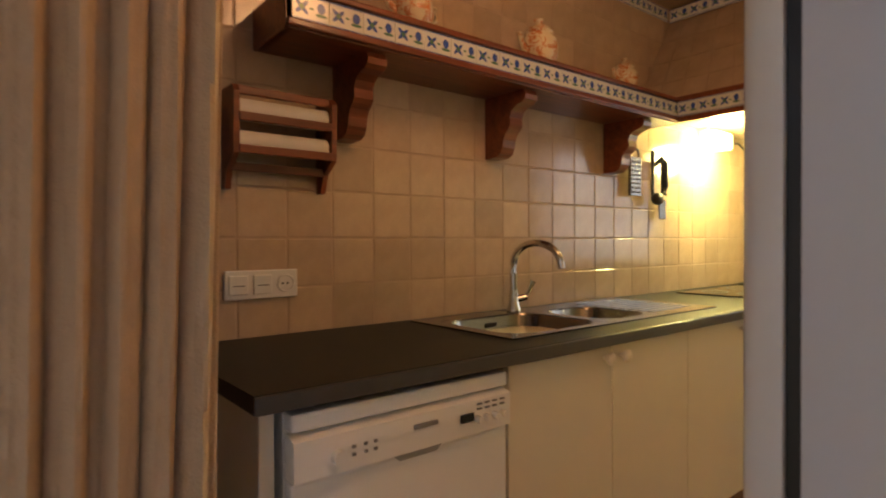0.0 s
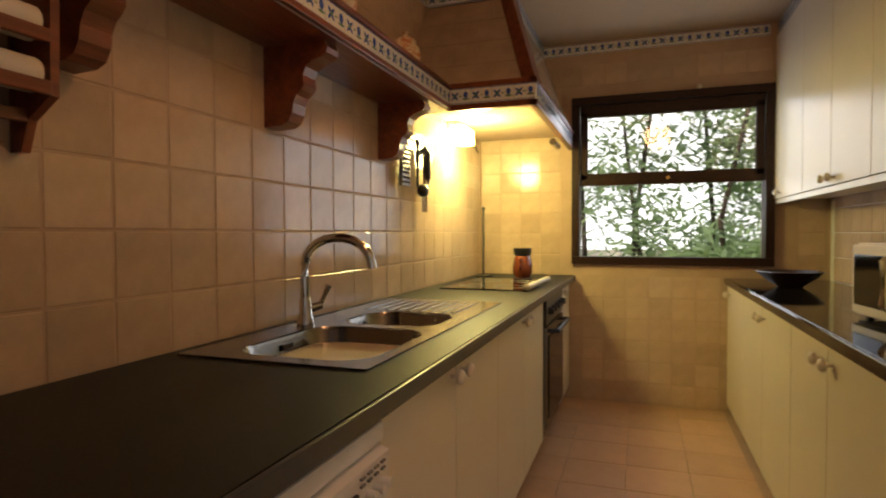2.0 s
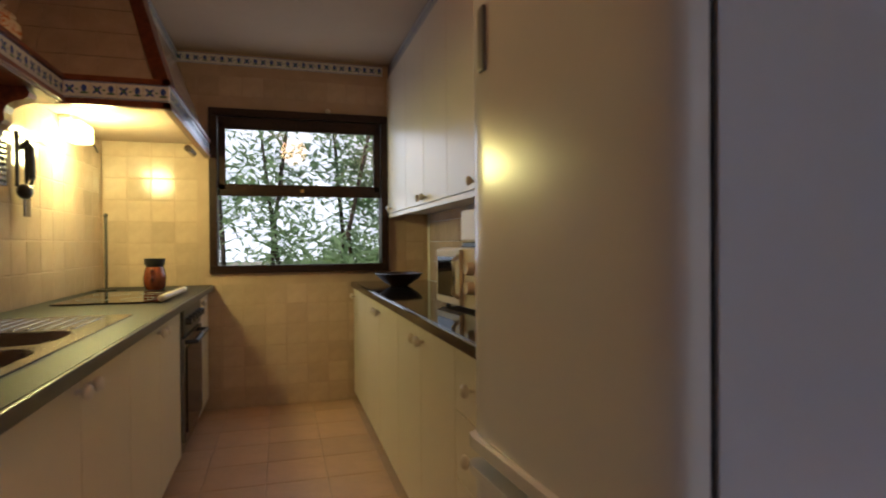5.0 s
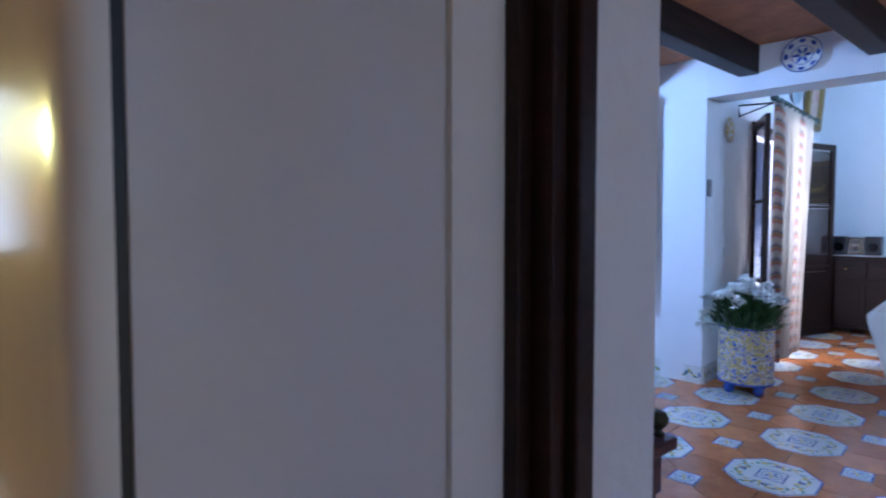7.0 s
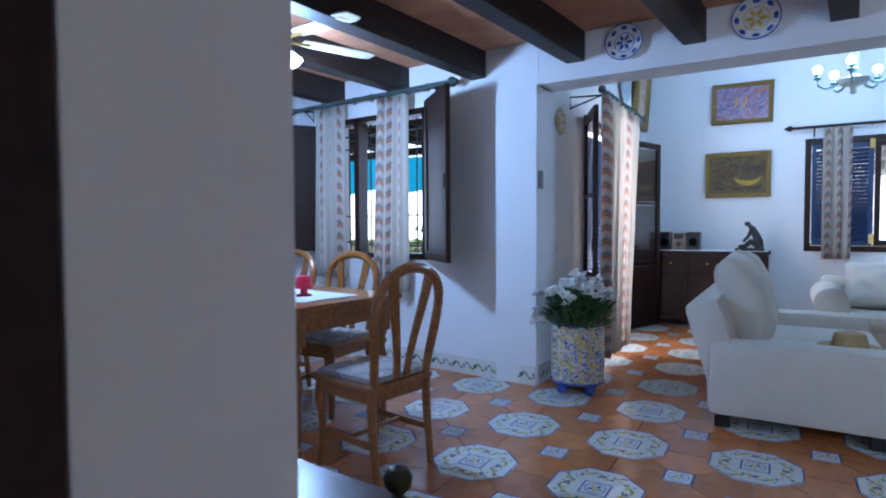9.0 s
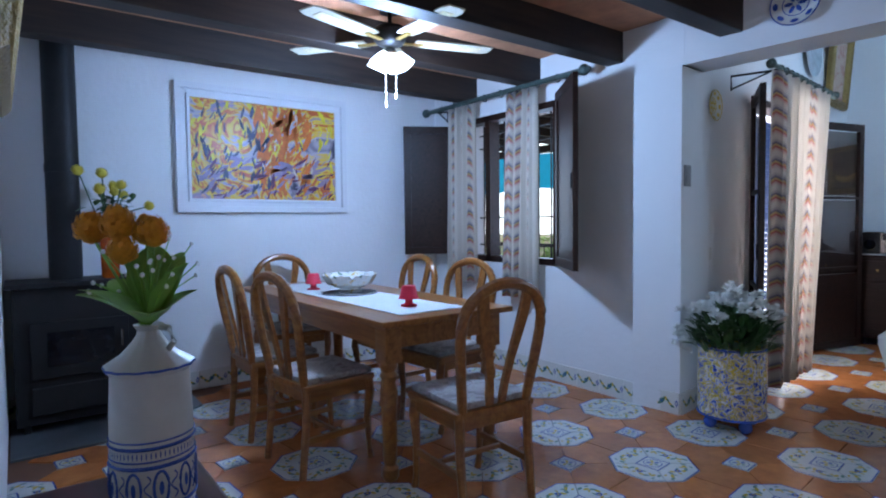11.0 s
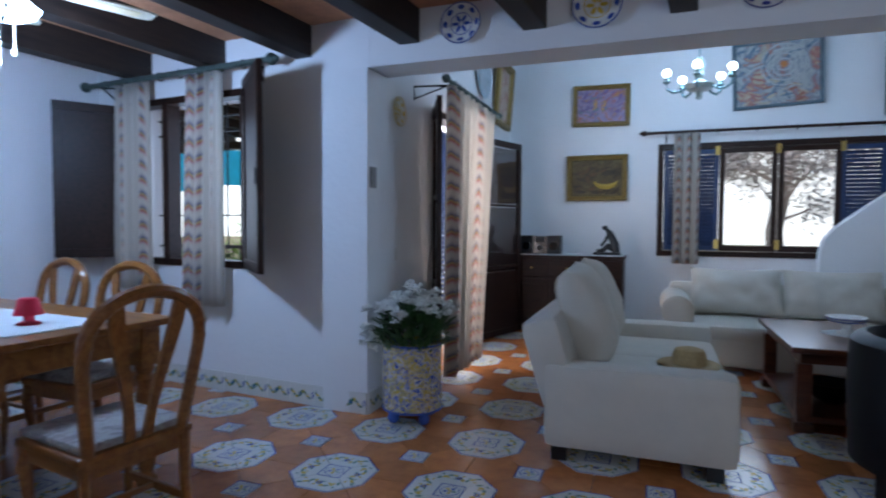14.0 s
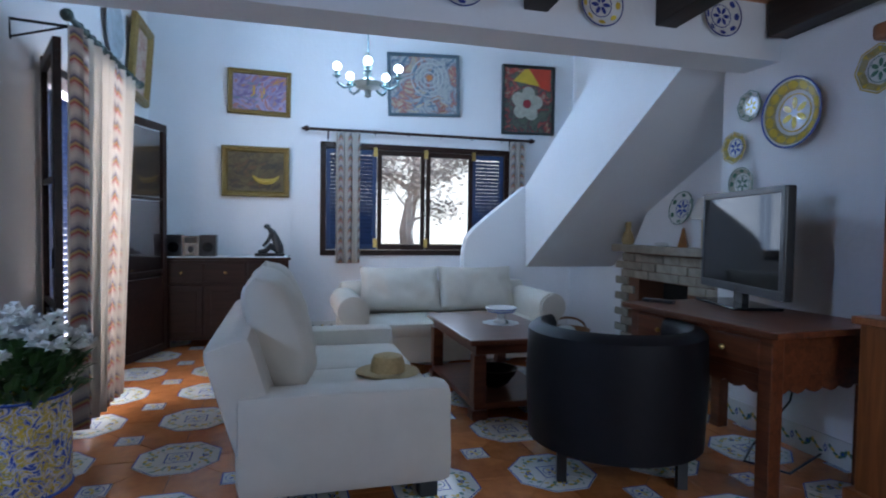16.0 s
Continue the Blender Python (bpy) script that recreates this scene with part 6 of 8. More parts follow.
sofa(LR @ pose(-1.59, -0.52, 0, 0, 0, -90), 1.66, 0.92, "cream cotton two-seat sofa with high loose cushions", 0.50, 0.70, 2, False, 0.97)
sofa(LR @ pose(-2.72, -2.27, 0, 0, 0, 180), 1.86, 0.86, "cream cotton two-seat sofa with rolled arms under the window", 0.56, 0.66, 2, True, 0.80)
t = thing("straw_hat", "natural straw hat lying on the sofa seat", "hat", LR @ pose(-1.86, -0.28, 0.412))
part("brim", lathe(B(), [(0.17, 0.012), (0.14, 0.0), (0.09, 0.008), (0.092, 0.012), (0.165, 0.017)], 30), STRAW, t, smooth=True)
part("crown", lathe(B(), [(0.092, 0.005), (0.088, 0.06), (0.075, 0.095), (0.04, 0.105), (0.0, 0.10)], 30), STRAW, t, smooth=True)

# coffee table
t = thing("coffee_table", "dark cherry coffee table with lower shelf", "coffee table", LR @ pose(-2.76, -1.16, 0))
part("tabletop", box(B(), -0.34, 0.34, -0.57, 0.57, 0.465, 0.50, 0.008), CHERRY_WOOD, t)
part("apron", box(B(), -0.29, 0.29, -0.52, 0.52, 0.40, 0.464, 0.003), CHERRY_WOOD, t)
part("lower_shelf", box(B(), -0.30, 0.30, -0.53, 0.53, 0.06, 0.10, 0.006), CHERRY_WOOD, t)
for sx in (-1, 1):
    for sy in (-1, 1):
        bm = box(B(), sx * 0.265 - 0.04, sx * 0.265 + 0.04, sy * 0.495 - 0.04, sy * 0.495 + 0.04, 0.10, 0.40, 0.006)
        box(bm, sx * 0.265 - 0.05, sx * 0.265 + 0.05, sy * 0.495 - 0.05, sy * 0.495 + 0.05, 0.0, 0.06, 0.006)
        part("leg", bm, CHERRY_WOOD, t)
bm = lathe(B(), [(0.05, 0), (0.10, 0.03), (0.15, 0.10), (0.16, 0.13), (0.15, 0.13), (0.09, 0.04), (0.0, 0.02)], 28)
single("dark_bowl", bm, SCREEN, "dark glossy bowl on the lower shelf of the coffee table", "bowl", LR @ pose(-2.72, -0.98, 0.10), smooth=True)
t = thing("footed_bowl", "white footed faience bowl on a lace doily", "bowl", LR @ pose(-2.84, -1.18, 0.503))
part("foot", lathe(B(), [(0.055, 0), (0.05, 0.015), (0.025, 0.03), (0.025, 0.06), (0.04, 0.07)]), CERAMIC, t, smooth=True)
part("bowl", lathe(B(), [(0.035, 0.068), (0.09, 0.08), (0.115, 0.11), (0.108, 0.112), (0.08, 0.09), (0.0, 0.08)], 32, (0, 0, 0), 0.04, 12), CERAMIC, t, smooth=True)
bm = B()
for z, q in ((0.083, 0.098), (0.1, 0.11)):
    tube(bm, [(q * math.cos(radians(a)), q * math.sin(radians(a)), z) for a in range(0, 360, 10)], 0.003, 5, True)
part("blue_line", bm, BLUE_GLAZE, t)
single("doily", lathe(B(), [(0.13, 0.0), (0.13, 0.002)], 40, (0, 0, 0), 0.06, 10), CLOTH, "round white lace doily on the coffee table", "doily", LR @ pose(-2.84, -1.18, 0.5005))

# tub chair
t = thing("tub_chair", "black leather tub armchair", "armchair", LR @ pose(-2.93, 0.15, 0, 0, 0, -22) @ Matrix.Diagonal((1.14, 1.14, 1.03, 1)))
R0, R1 = 0.37, 0.29
bm = B()
cols = []
for k in range(33):
    a = radians(-35 + 250 * k / 32)
    c, s = math.cos(a), math.sin(a)
    h = 0.70 - 0.0 * abs(k - 16) / 16
    prof = [(R0, 0.15), (R0 + 0.012, 0.45), (R0 + 0.005, h - 0.035), (R0 - 0.02, h - 0.008), (R0 - 0.05, h), (R1 + 0.012, h - 0.012), (R1, h - 0.04), (R1 - 0.005, 0.30), (R1, 0.15)]
    cols.append([bm.verts.new((r * c, r * s * 0.98, z)) for r, z in prof])
for a, b in zip(cols, cols[1:]):
    for k in range(len(a) - 1):
        bm.faces.new((a[k], b[k], b[k + 1], a[k + 1]))
    bm.faces.new((a[-1], b[-1], b[0], a[0]))
bm.faces.new(cols[0])
bm.faces.new(cols[-1])
part("backrest", bm, LEATHER, t, smooth=True)
part("seat", lathe(B(), [(0.28, 0.15), (0.285, 0.36), (0.27, 0.41), (0.20, 0.425), (0.0, 0.43)], 28, (0, -0.02, 0)), LEATHER, t, smooth=True)
for a in (40, 140, 215, 325):
    x, y = 0.31 * math.cos(radians(a)), 0.31 * math.sin(radians(a))
    part("leg", box(B(), x - 0.02, x + 0.02, y - 0.02, y + 0.02, 0, 0.155, 0.002), BLACK, t)

# television and its table
TABLE_RED = wood("rustic_red_wood", (0.07, 0.018, 0.006), (0.17, 0.05, 0.018), 0.35, 3, (12, 1, 12))
t = thing("tv_table", "rustic red-brown side table with two drawers", "table", LR @ pose(-3.62, 0.24, 0, 0, 0, 3))
part("tabletop", box(B(), -0.36, 0.36, -0.52, 0.52, 0.735, 0.765, 0.006), TABLE_RED, t)
part("body", box(B(), -0.30, 0.32, -0.45, 0.45, 0.56, 0.734, 0.003), TABLE_RED, t)
for y in (-0.22, 0.22):
    dw = part("drawer", box(B(), 0.32, 0.335, y - 0.19, y + 0.19, 0.59, 0.715, 0.008), TABLE_RED, t)
    part("knob", ball(B(), (0.35, y, 0.65), 0.013, 10), BRASS, dw, smooth=True)
bm = B()
o = [(-0.30, 0.56)] + [(-0.30 + 0.6 * k / 24, 0.50 - 0.022 * abs(math.sin(math.pi * k / 4))) for k in range(25)] + [(0.30, 0.56)]
prism(bm, o, 0.43, 0.448)
part("scalloped_apron", bm, TABLE_RED, t)
bm = B()
o = [(-0.43, 0.56)] + [(-0.43 + 0.86 * k / 32, 0.50 - 0.022 * abs(math.sin(math.pi * k / 4))) for k in range(33)] + [(0.43, 0.56)]
prism(bm, o, -0.32, -0.302, Matrix.Rotation(radians(90), 4, "Z"))
part("scalloped_apron", bm, TABLE_RED, t)
for sx in (-1, 1):
    for sy in (-1, 1):
        part("leg", box(B(), sx * 0.295 - 0.035, sx * 0.295 + 0.035, sy * 0.435 - 0.035, sy * 0.435 + 0.035, 0.0, 0.735, 0.006), TABLE_RED, t)
t = thing("television", "black flat television with grey bezel on a stand", "television", LR @ pose(-3.80, 0.0, 0.765, 0, 0, -16.5))
part("housing", box(B(), -0.05, 0.0, -0.45, 0.45, 0.075, 0.645, 0.008), BLACK, t)
part("screen", box(B(), 0.0, 0.004, -0.415, 0.415, 0.125, 0.61, 0.001), SCREEN, t)
bm = B()
box(bm, 0.0, 0.008, -0.45, 0.45, 0.076, 0.122, 0.003)
box(bm, 0.0, 0.008, -0.45, -0.418, 0.122, 0.645, 0.003)
box(bm, 0.0, 0.008, 0.418, 0.45, 0.122, 0.645, 0.003)
box(bm, 0.0, 0.008, -0.418, 0.418, 0.613, 0.645, 0.003)
part("bezel", bm, material("anthracite_bezel", (0.035, 0.035, 0.04), 0.35, 0.2), t, "dark grey bezel")
part("neck", box(B(), -0.045, -0.005, -0.05, 0.05, 0.015, 0.09, 0.005), BLACK, t)
part("foot", box(B(), -0.13, 0.13, -0.24, 0.24, 0.0, 0.016, 0.006), SCREEN, t)
part("emblem", rod(B(), (0.008, 0.0, 0.098), (0.0095, 0.0, 0.098), 0.008, None, 12), STEEL, t)
t = thing("remote_control", "dark remote control beside the television", "remote control", LR @ pose(-3.42, -0.18, 0.765, 0, 0, 30))
part("body", box(B(), -0.025, 0.025, -0.09, 0.09, 0, 0.02, 0.006), BLACK, t)
bm = tube(B(), [(-3.9, 0.35, 0.60), (-3.88, 0.30, 0.30), (-3.80, 0.15, 0.02), (-3.60, 0.30, 0.012), (-3.70, 0.48, 0.012), (-3.98, 0.40, 0.05)], 0.006, 6)
single("cable", bm, BLACK, "black power cable looping under the table", "cable", LR, smooth=True)
t = thing("display_cabinet", "tall honey-brown wooden cabinet with glazed doors", "cabinet", LR @ pose(-3.86, 1.31, 0))
OAK = wood("orange_oak", (0.16, 0.05, 0.014), (0.30, 0.10, 0.03), 0.35, 3, (12, 12, 1))
part("base", box(B(), -0.18, 0.20, -0.48, 0.48, 0, 0.80, 0.005), OAK, t)
part("plinth", box(B(), -0.18, 0.23, -0.51, 0.51, 0, 0.10, 0.008), OAK, t)
part("worktop", box(B(), -0.18, 0.225, -0.505, 0.505, 0.80, 0.835, 0.008), OAK, t)
bm = B()
for a in ((-0.46, -0.40), (0.40, 0.46), (-0.03, 0.03)):
    box(bm, -0.18, 0.12, a[0], a[1], 0.835, 1.98, 0.004)
box(bm, -0.18, 0.12, -0.46, 0.46, 1.92, 1.98, 0.004)
box(bm, -0.18, -0.17, -0.46, 0.46, 0.835, 1.92)
part("upper_case", bm, OAK, t)
part("cornice", box(B(), -0.18, 0.17, -0.51, 0.51, 1.98, 2.05, 0.02), OAK, t)
g = part("glazed_door", box(B(), 0.095, 0.10, -0.40, 0.40, 0.84, 1.92), GLASS, t, "glass door")
for z in (1.2, 1.55):
    part("shelf", box(B(), -0.17, 0.09, -0.40, 0.40, z, z + 0.02), OAK, t)

# dresser with stereo and figure
t = thing("dresser", "dark brown low dresser with a pale runner", "dresser", LR @ pose(-0.78, -3.44, 0))
part("body", box(B(), -0.59, 0.59, -0.245, 0.245, 0.07, 0.835, 0.004), DARK_WOOD, t)
part("top", box(B(), -0.61, 0.61, -0.255, 0.255, 0.836, 0.862, 0.005), DARK_WOOD, t)
for k in range(3):
    x = -0.39 + 0.39 * k
    dr = part("door", box(B(), x - 0.185, x + 0.185, 0.246, 0.262, 0.10, 0.60, 0.006), DARK_WOOD, t)
    part("panel", box(B(), x - 0.13, x + 0.13, 0.262, 0.27, 0.16, 0.54, 0.004), DARK_WOOD, dr)
    dw = part("drawer", box(B(), x - 0.185, x + 0.185, 0.246, 0.262, 0.63, 0.81, 0.006), DARK_WOOD, t)
    part("knob", ball(B(), (x, 0.275, 0.72), 0.012), BRASS, dw)
for sx in (-1, 1):
    for sy in (-1, 1):
        part("foot", box(B(), sx * 0.53 - 0.03, sx * 0.53 + 0.03, sy * 0.19 - 0.03, sy * 0.19 + 0.03, 0, 0.07, 0.003), DARK_WOOD, t)
single("lace_runner", box(B(), -0.58, 0.58, -0.15, 0.258, 0.8625, 0.867, 0.001), CLOTH, "white lace runner on the dresser", "runner", LR @ pose(-0.78, -3.44, 0))
t = thing("stereo", "black compact stereo with silver centre unit", "stereo", LR @ pose(-0.45, -3.42, 0.867))
for x in (-0.155, 0.155):
    sp = part("loudspeaker", box(B(), x - 0.075, x + 0.075, -0.09, 0.09, 0, 0.21, 0.005), BLACK, t)
    part("cone", rod(B(), (x, 0.09, 0.09), (x, 0.095, 0.09), 0.05, 0.045, 20), SCREEN, sp)
part("centre_unit", box(B(), -0.075, 0.075, -0.09, 0.095, 0, 0.20, 0.005), STEEL, t, "silver centre unit")
bm = B()
rod(bm, (0, 0.095, 0.07), (0, 0.108, 0.07), 0.03, None, 20)
box(bm, -0.055, 0.055, 0.094, 0.098, 0.13, 0.185)
part("control", bm, BLACK, t)
bm = B()
box(bm, -0.16, 0.13, -0.07, 0.07, 0, 0.03, 0.006)
tube(bm, [(-0.11, 0, 0.03), (-0.10, 0, 0.10), (-0.075, 0, 0.17), (-0.04, 0, 0.24), (-0.005, 0, 0.285)], [0.045, 0.048, 0.042, 0.036, 0.02], 10)
ball(bm, (0.012, 0, 0.30), 0.030, 12, (1.1, 0.8, 0.9))
tube(bm, [(-0.03, 0.02, 0.24), (0.0, 0.03, 0.16), (0.05, 0.03, 0.10)], [0.02, 0.018, 0.015], 8)
tube(bm, [(-0.10, 0, 0.06), (-0.02, 0.01, 0.10), (0.03, 0.01, 0.05), (0.10, 0.01, 0.04)], [0.04, 0.036, 0.028, 0.02], 8)
single("statuette", bm, BLACK, "dark bent sculpture on a flat plinth", "statue", LR @ pose(-1.17, -3.42, 0.867), smooth=True)

# paintings on the gable wall
ART1 = blotches("still_life_violet", [(0.30, (0.45, 0.20, 0.05)), (0.42, (0.22, 0.17, 0.28)), (0.50, (0.33, 0.27, 0.40)), (0.56, (0.40, 0.16, 0.12)), (0.62, (0.20, 0.22, 0.33)), (0.75, (0.55, 0.42, 0.16))], 3.5, 0.5, 3, 1.5)
ART2 = blotches("dark_still_life", [(0.30, (0.03, 0.02, 0.015)), (0.45, (0.10, 0.07, 0.03)), (0.55, (0.16, 0.12, 0.05)), (0.63, (0.06, 0.04, 0.03)), (0.74, (0.30, 0.20, 0.06))], 4, 0.4, 4, 1.6)
ART3 = blotches("grey_swirl", [(0.30, (0.07, 0.12, 0.18)), (0.42, (0.42, 0.42, 0.40)), (0.50, (0.22, 0.25, 0.28)), (0.56, (0.35, 0.12, 0.10)), (0.62, (0.45, 0.36, 0.24)), (0.75, (0.20, 0.26, 0.30))], 2.6, 0.5, 3, 2.5)
ART4 = blotches("dark_flower", [(0.30, (0.03, 0.05, 0.04)), (0.44, (0.10, 0.12, 0.08)), (0.52, (0.06, 0.04, 0.04)), (0.58, (0.40, 0.05, 0.04)), (0.64, (0.30, 0.28, 0.20)), (0.75, (0.50, 0.40, 0.05))], 6, 0.45, 5, 1.5)
ART5 = blotches("portrait_ground", [(0.35, (0.45, 0.30, 0.22)), (0.5, (0.55, 0.42, 0.33)), (0.6, (0.40, 0.14, 0.10)), (0.7, (0.55, 0.50, 0.42))], 7, 0.5)
BLUE_FRAME = material("blue_grey_frame", (0.10, 0.15, 0.18), 0.5, vary=0.2)
DARK_FRAME = material("black_green_frame", (0.02, 0.03, 0.03), 0.5, vary=0.2)


def gable(x0, x1, z0, z1, fw, fm, art, label, roll=0.0, lean=3.0):
    return picture("painting", label, abs(x1 - x0), z1 - z0, fw, fm, art, LR @ pose((x0 + x1) / 2, BY + 0.004, z0, 0, roll, 180), 0.05, None, lean)


p1 = gable(-0.752, -1.386, 2.335, 2.80, 0.05, GOLD, ART1, "small violet still life in a gilt frame", 1)
p2 = gable(-0.696, -1.377, 1.48, 2.005, 0.06, GOLD, ART2, "dark still life in a gilt frame", 0)
p3 = gable(-2.44, -3.27, 2.44, 3.13, 0.035, BLUE_FRAME, ART3, "grey swirling abstract in a blue-grey frame", -2.5)
p4 = gable(-3.79, -4.46, 2.305, 3.11, 0.03, DARK_FRAME, ART4, "dark painting of a white flower in a thin frame", -1.5)
# raised paint of the pictures
strokes(p1, -0.26, 0.26, 0.055, 0.41, -0.017, [
    ("violet_paint", (0.17, 0.11, 0.24), 26, 0, 1, 0.2, 1, 0.05, 30),
    ("rose_paint", (0.34, 0.13, 0.15), 16, 0.3, 1, 0.2, 1, 0.04, 50),
    ("grey_paint", (0.16, 0.19, 0.24), 18, 0, 0.6, 0, 0.8, 0.04, 10),
    ("ochre_paint", (0.55, 0.30, 0.04), 8, 0.35, 0.6, 0.2, 0.7, 0.035, 70)], 3)
strokes(p2, -0.27, 0.27, 0.065, 0.46, -0.0165, [
    ("umber_paint", (0.06, 0.04, 0.025), 30, 0, 1, 0, 1, 0.06, 20),
    ("brown_paint", (0.14, 0.07, 0.03), 22, 0.1, 0.8, 0.1, 0.8, 0.045, 40)], 4)
strokes(p3, -0.37, 0.37, 0.04, 0.65, -0.0165, [
    ("slate_blue_paint", (0.12, 0.18, 0.24), 24, 0, 1, 0, 1, 0.06, 40),
    ("russet_paint", (0.32, 0.12, 0.08), 12, 0.2, 0.9, 0, 0.5, 0.05, 30),
    ("sand_paint", (0.45, 0.38, 0.28), 18, 0, 1, 0, 0.4, 0.06, 5)], 5)
bm = B()
for k in range(5):
    a = radians(72 * k + 10)
    disc(bm, (-0.02 + 0.115 * math.cos(a), -0.019, 0.36 + 0.115 * math.sin(a)), (math.cos(a), 0, math.sin(a)), (-math.sin(a), 0, math.cos(a)), 0.09, 0.085, 12)
part("white_flower", bm, material("flower_paint", (0.42, 0.42, 0.34), 0.5, vary=0.25, scale=20), p4)
part("flower_heart", rod(B(), (-0.02, -0.0215, 0.36), (-0.02, -0.0195, 0.36), 0.05, None, 16), material("flower_heart_paint", (0.25, 0.02, 0.03), 0.5, vary=0.3), p4)
bm = B()
quad(bm, [(0.0, -0.018, 0.77), (0.28, -0.018, 0.77), (0.28, -0.018, 0.52), (0.16, -0.018, 0.55)])
part("red_field", bm, material("red_paint", (0.5, 0.05, 0.02), 0.5, vary=0.2), p4)
bm = B()
quad(bm, [(-0.20, -0.018, 0.62), (-0.05, -0.018, 0.76), (0.02, -0.018, 0.77), (0.14, -0.018, 0.57)])
part("yellow_field", bm, material("yellow_paint", (0.6, 0.42, 0.03), 0.5, vary=0.2), p4)
bm = B()
tube(bm, [(0.10 + 0.14 * math.cos(radians(a)), -0.017, 0.26 - 0.10 * abs(math.sin(radians(a)))) for a in range(200, 350, 10)], [0.006 + 0.028 * math.sin(math.pi * k / 14) for k in range(15)], 6)
part("yellow_fruit", bm, material("fruit_paint", (0.5, 0.34, 0.06), 0.5), p2)
bm = B()
for q in (0.06, 0.11, 0.16, 0.21):
    tube(bm, [(0.06 + q * math.cos(radians(a)), -0.017, 0.43 + q * math.sin(radians(a))) for a in range(0, 360, 15)], 0.008, 5, True)
part("swirl", bm, material("pale_swirl_paint", (0.45, 0.46, 0.45), 0.6, vary=0.2), p3)
bm = B()
disc(bm, (0.06, -0.019, 0.43), (1, 0, 0), (0, 0, 1), 0.035, 0.035, 12)
part("swirl_heart", bm, material("orange_paint", (0.5, 0.18, 0.04), 0.5), p3)
picture("painting", "small figure painting in a broad gilt frame", 0.62, 0.72, 0.08, GOLD, ART5, LR @ pose(-0.004, -3.18, 2.30, 0, 0, -90), 0.06, None, 4)
single("wall_plate", lathe(B(), [(0.10, 0), (0.17, 0.012), (0.24, 0.03), (0.245, 0.034), (0.16, 0.02), (0.0, 0.012)], 32), material("grey_blue_faience", (0.35, 0.42, 0.46), 0.3, vary=0.3, scale=12), "large grey-blue faience dish hung over the french door", "plate", LR @ pose(-0.002, -2.45, 2.72, 0, -90, 0), smooth=True)

# living room window
t = tagged(thing("window_3", "dark wooden four-leaf window with brass hinges", "window", LR), kind="structure")
bm = B()
for a in ((LW0, LW1, LZ0, LZ0 + 0.06), (LW0, LW1, LZ1 - 0.06, LZ1), (LW0, LW0 + 0.06, LZ0, LZ1), (LW1 - 0.06, LW1, LZ0, LZ1)):
    box(bm, a[0], a[1], BY - 0.10, BY + 0.02, a[2], a[3], 0.004)
part("window_frame", bm, DARK_WOOD, t)
for x0, x1 in ((-2.87, -2.325), (-3.44, -2.885)):
    lf = part("leaf", B(), DARK_WOOD, t)
    bm = B()
    for a in ((x0, x1, LZ0 + 0.065, LZ0 + 0.125), (x0, x1, LZ1 - 0.12, LZ1 - 0.065), (x0, x0 + 0.05, LZ0 + 0.125, LZ1 - 0.12), (x1 - 0.05, x1, LZ0 + 0.125, LZ1 - 0.12)):
        box(bm, a[0], a[1], BY - 0.02, BY + 0.018, a[2], a[3], 0.003)
    lf.data = mesh("leaf", bm, DARK_WOOD)
    g = part("pane", box(B(), x0 + 0.045, x1 - 0.045, BY - 0.004, BY + 0.002, LZ0 + 0.12, LZ1 - 0.115), GLASS, lf)
    g.visible_shadow = False
for x0, x1 in ((-2.32, -1.765), (-3.835, -3.445)):
    sh = part("shutter", B(), BLUE_SHUTTER, t, "blue louvred shutter")
    bm = B()
    for a in ((x0, x1, LZ0 + 0.065, LZ0 + 0.12), (x0, x1, LZ1 - 0.12, LZ1 - 0.065), (x0, x0 + 0.045, LZ0 + 0.12, LZ1 - 0.12), (x1 - 0.045, x1, LZ0 + 0.12, LZ1 - 0.12)):
        box(bm, a[0], a[1], BY - 0.06, BY - 0.02, a[2], a[3], 0.003)
    for k in range(24):
        z = LZ0 + 0.135 + 0.0415 * k
        box(bm, x0 + 0.04, x1 - 0.04, -0.028, 0.028, -0.004, 0.004, 0.0, pose(0, BY - 0.04, z, -40, 0, 0))
    sh.data = mesh("shutter", bm, BLUE_SHUTTER)
    sh.data.materials[0] = BLUE_SHUTTER
for x in (-2.30, -2.88, -3.45):
    for z in (LZ0 + 0.09, LZ1 - 0.14):
        part("hinge", box(B(), x - 0.022, x + 0.022, BY + 0.018, BY + 0.026, z, z + 0.10, 0.002), BRASS, t, "brass hinge")
curtain_rod((-1.58, BY + 0.10), (-4.10, BY + 0.10), 2.215, 0.016, DARK_WOOD, 0.10, "dark wooden curtain pole over the window", LR, True, 6)
curtain((-1.86, BY + 0.11), (-2.12, BY + 0.11), 0.78, 2.20, "white ikat curtain beside the window", LR, 3, 0.025, 14, repeat=0.8)
curtain((-3.86, BY + 0.11), (-4.06, BY + 0.11), 0.78, 2.20, "white ikat curtain behind the stair parapet", LR, 3, 0.022, 15, repeat=0.6)

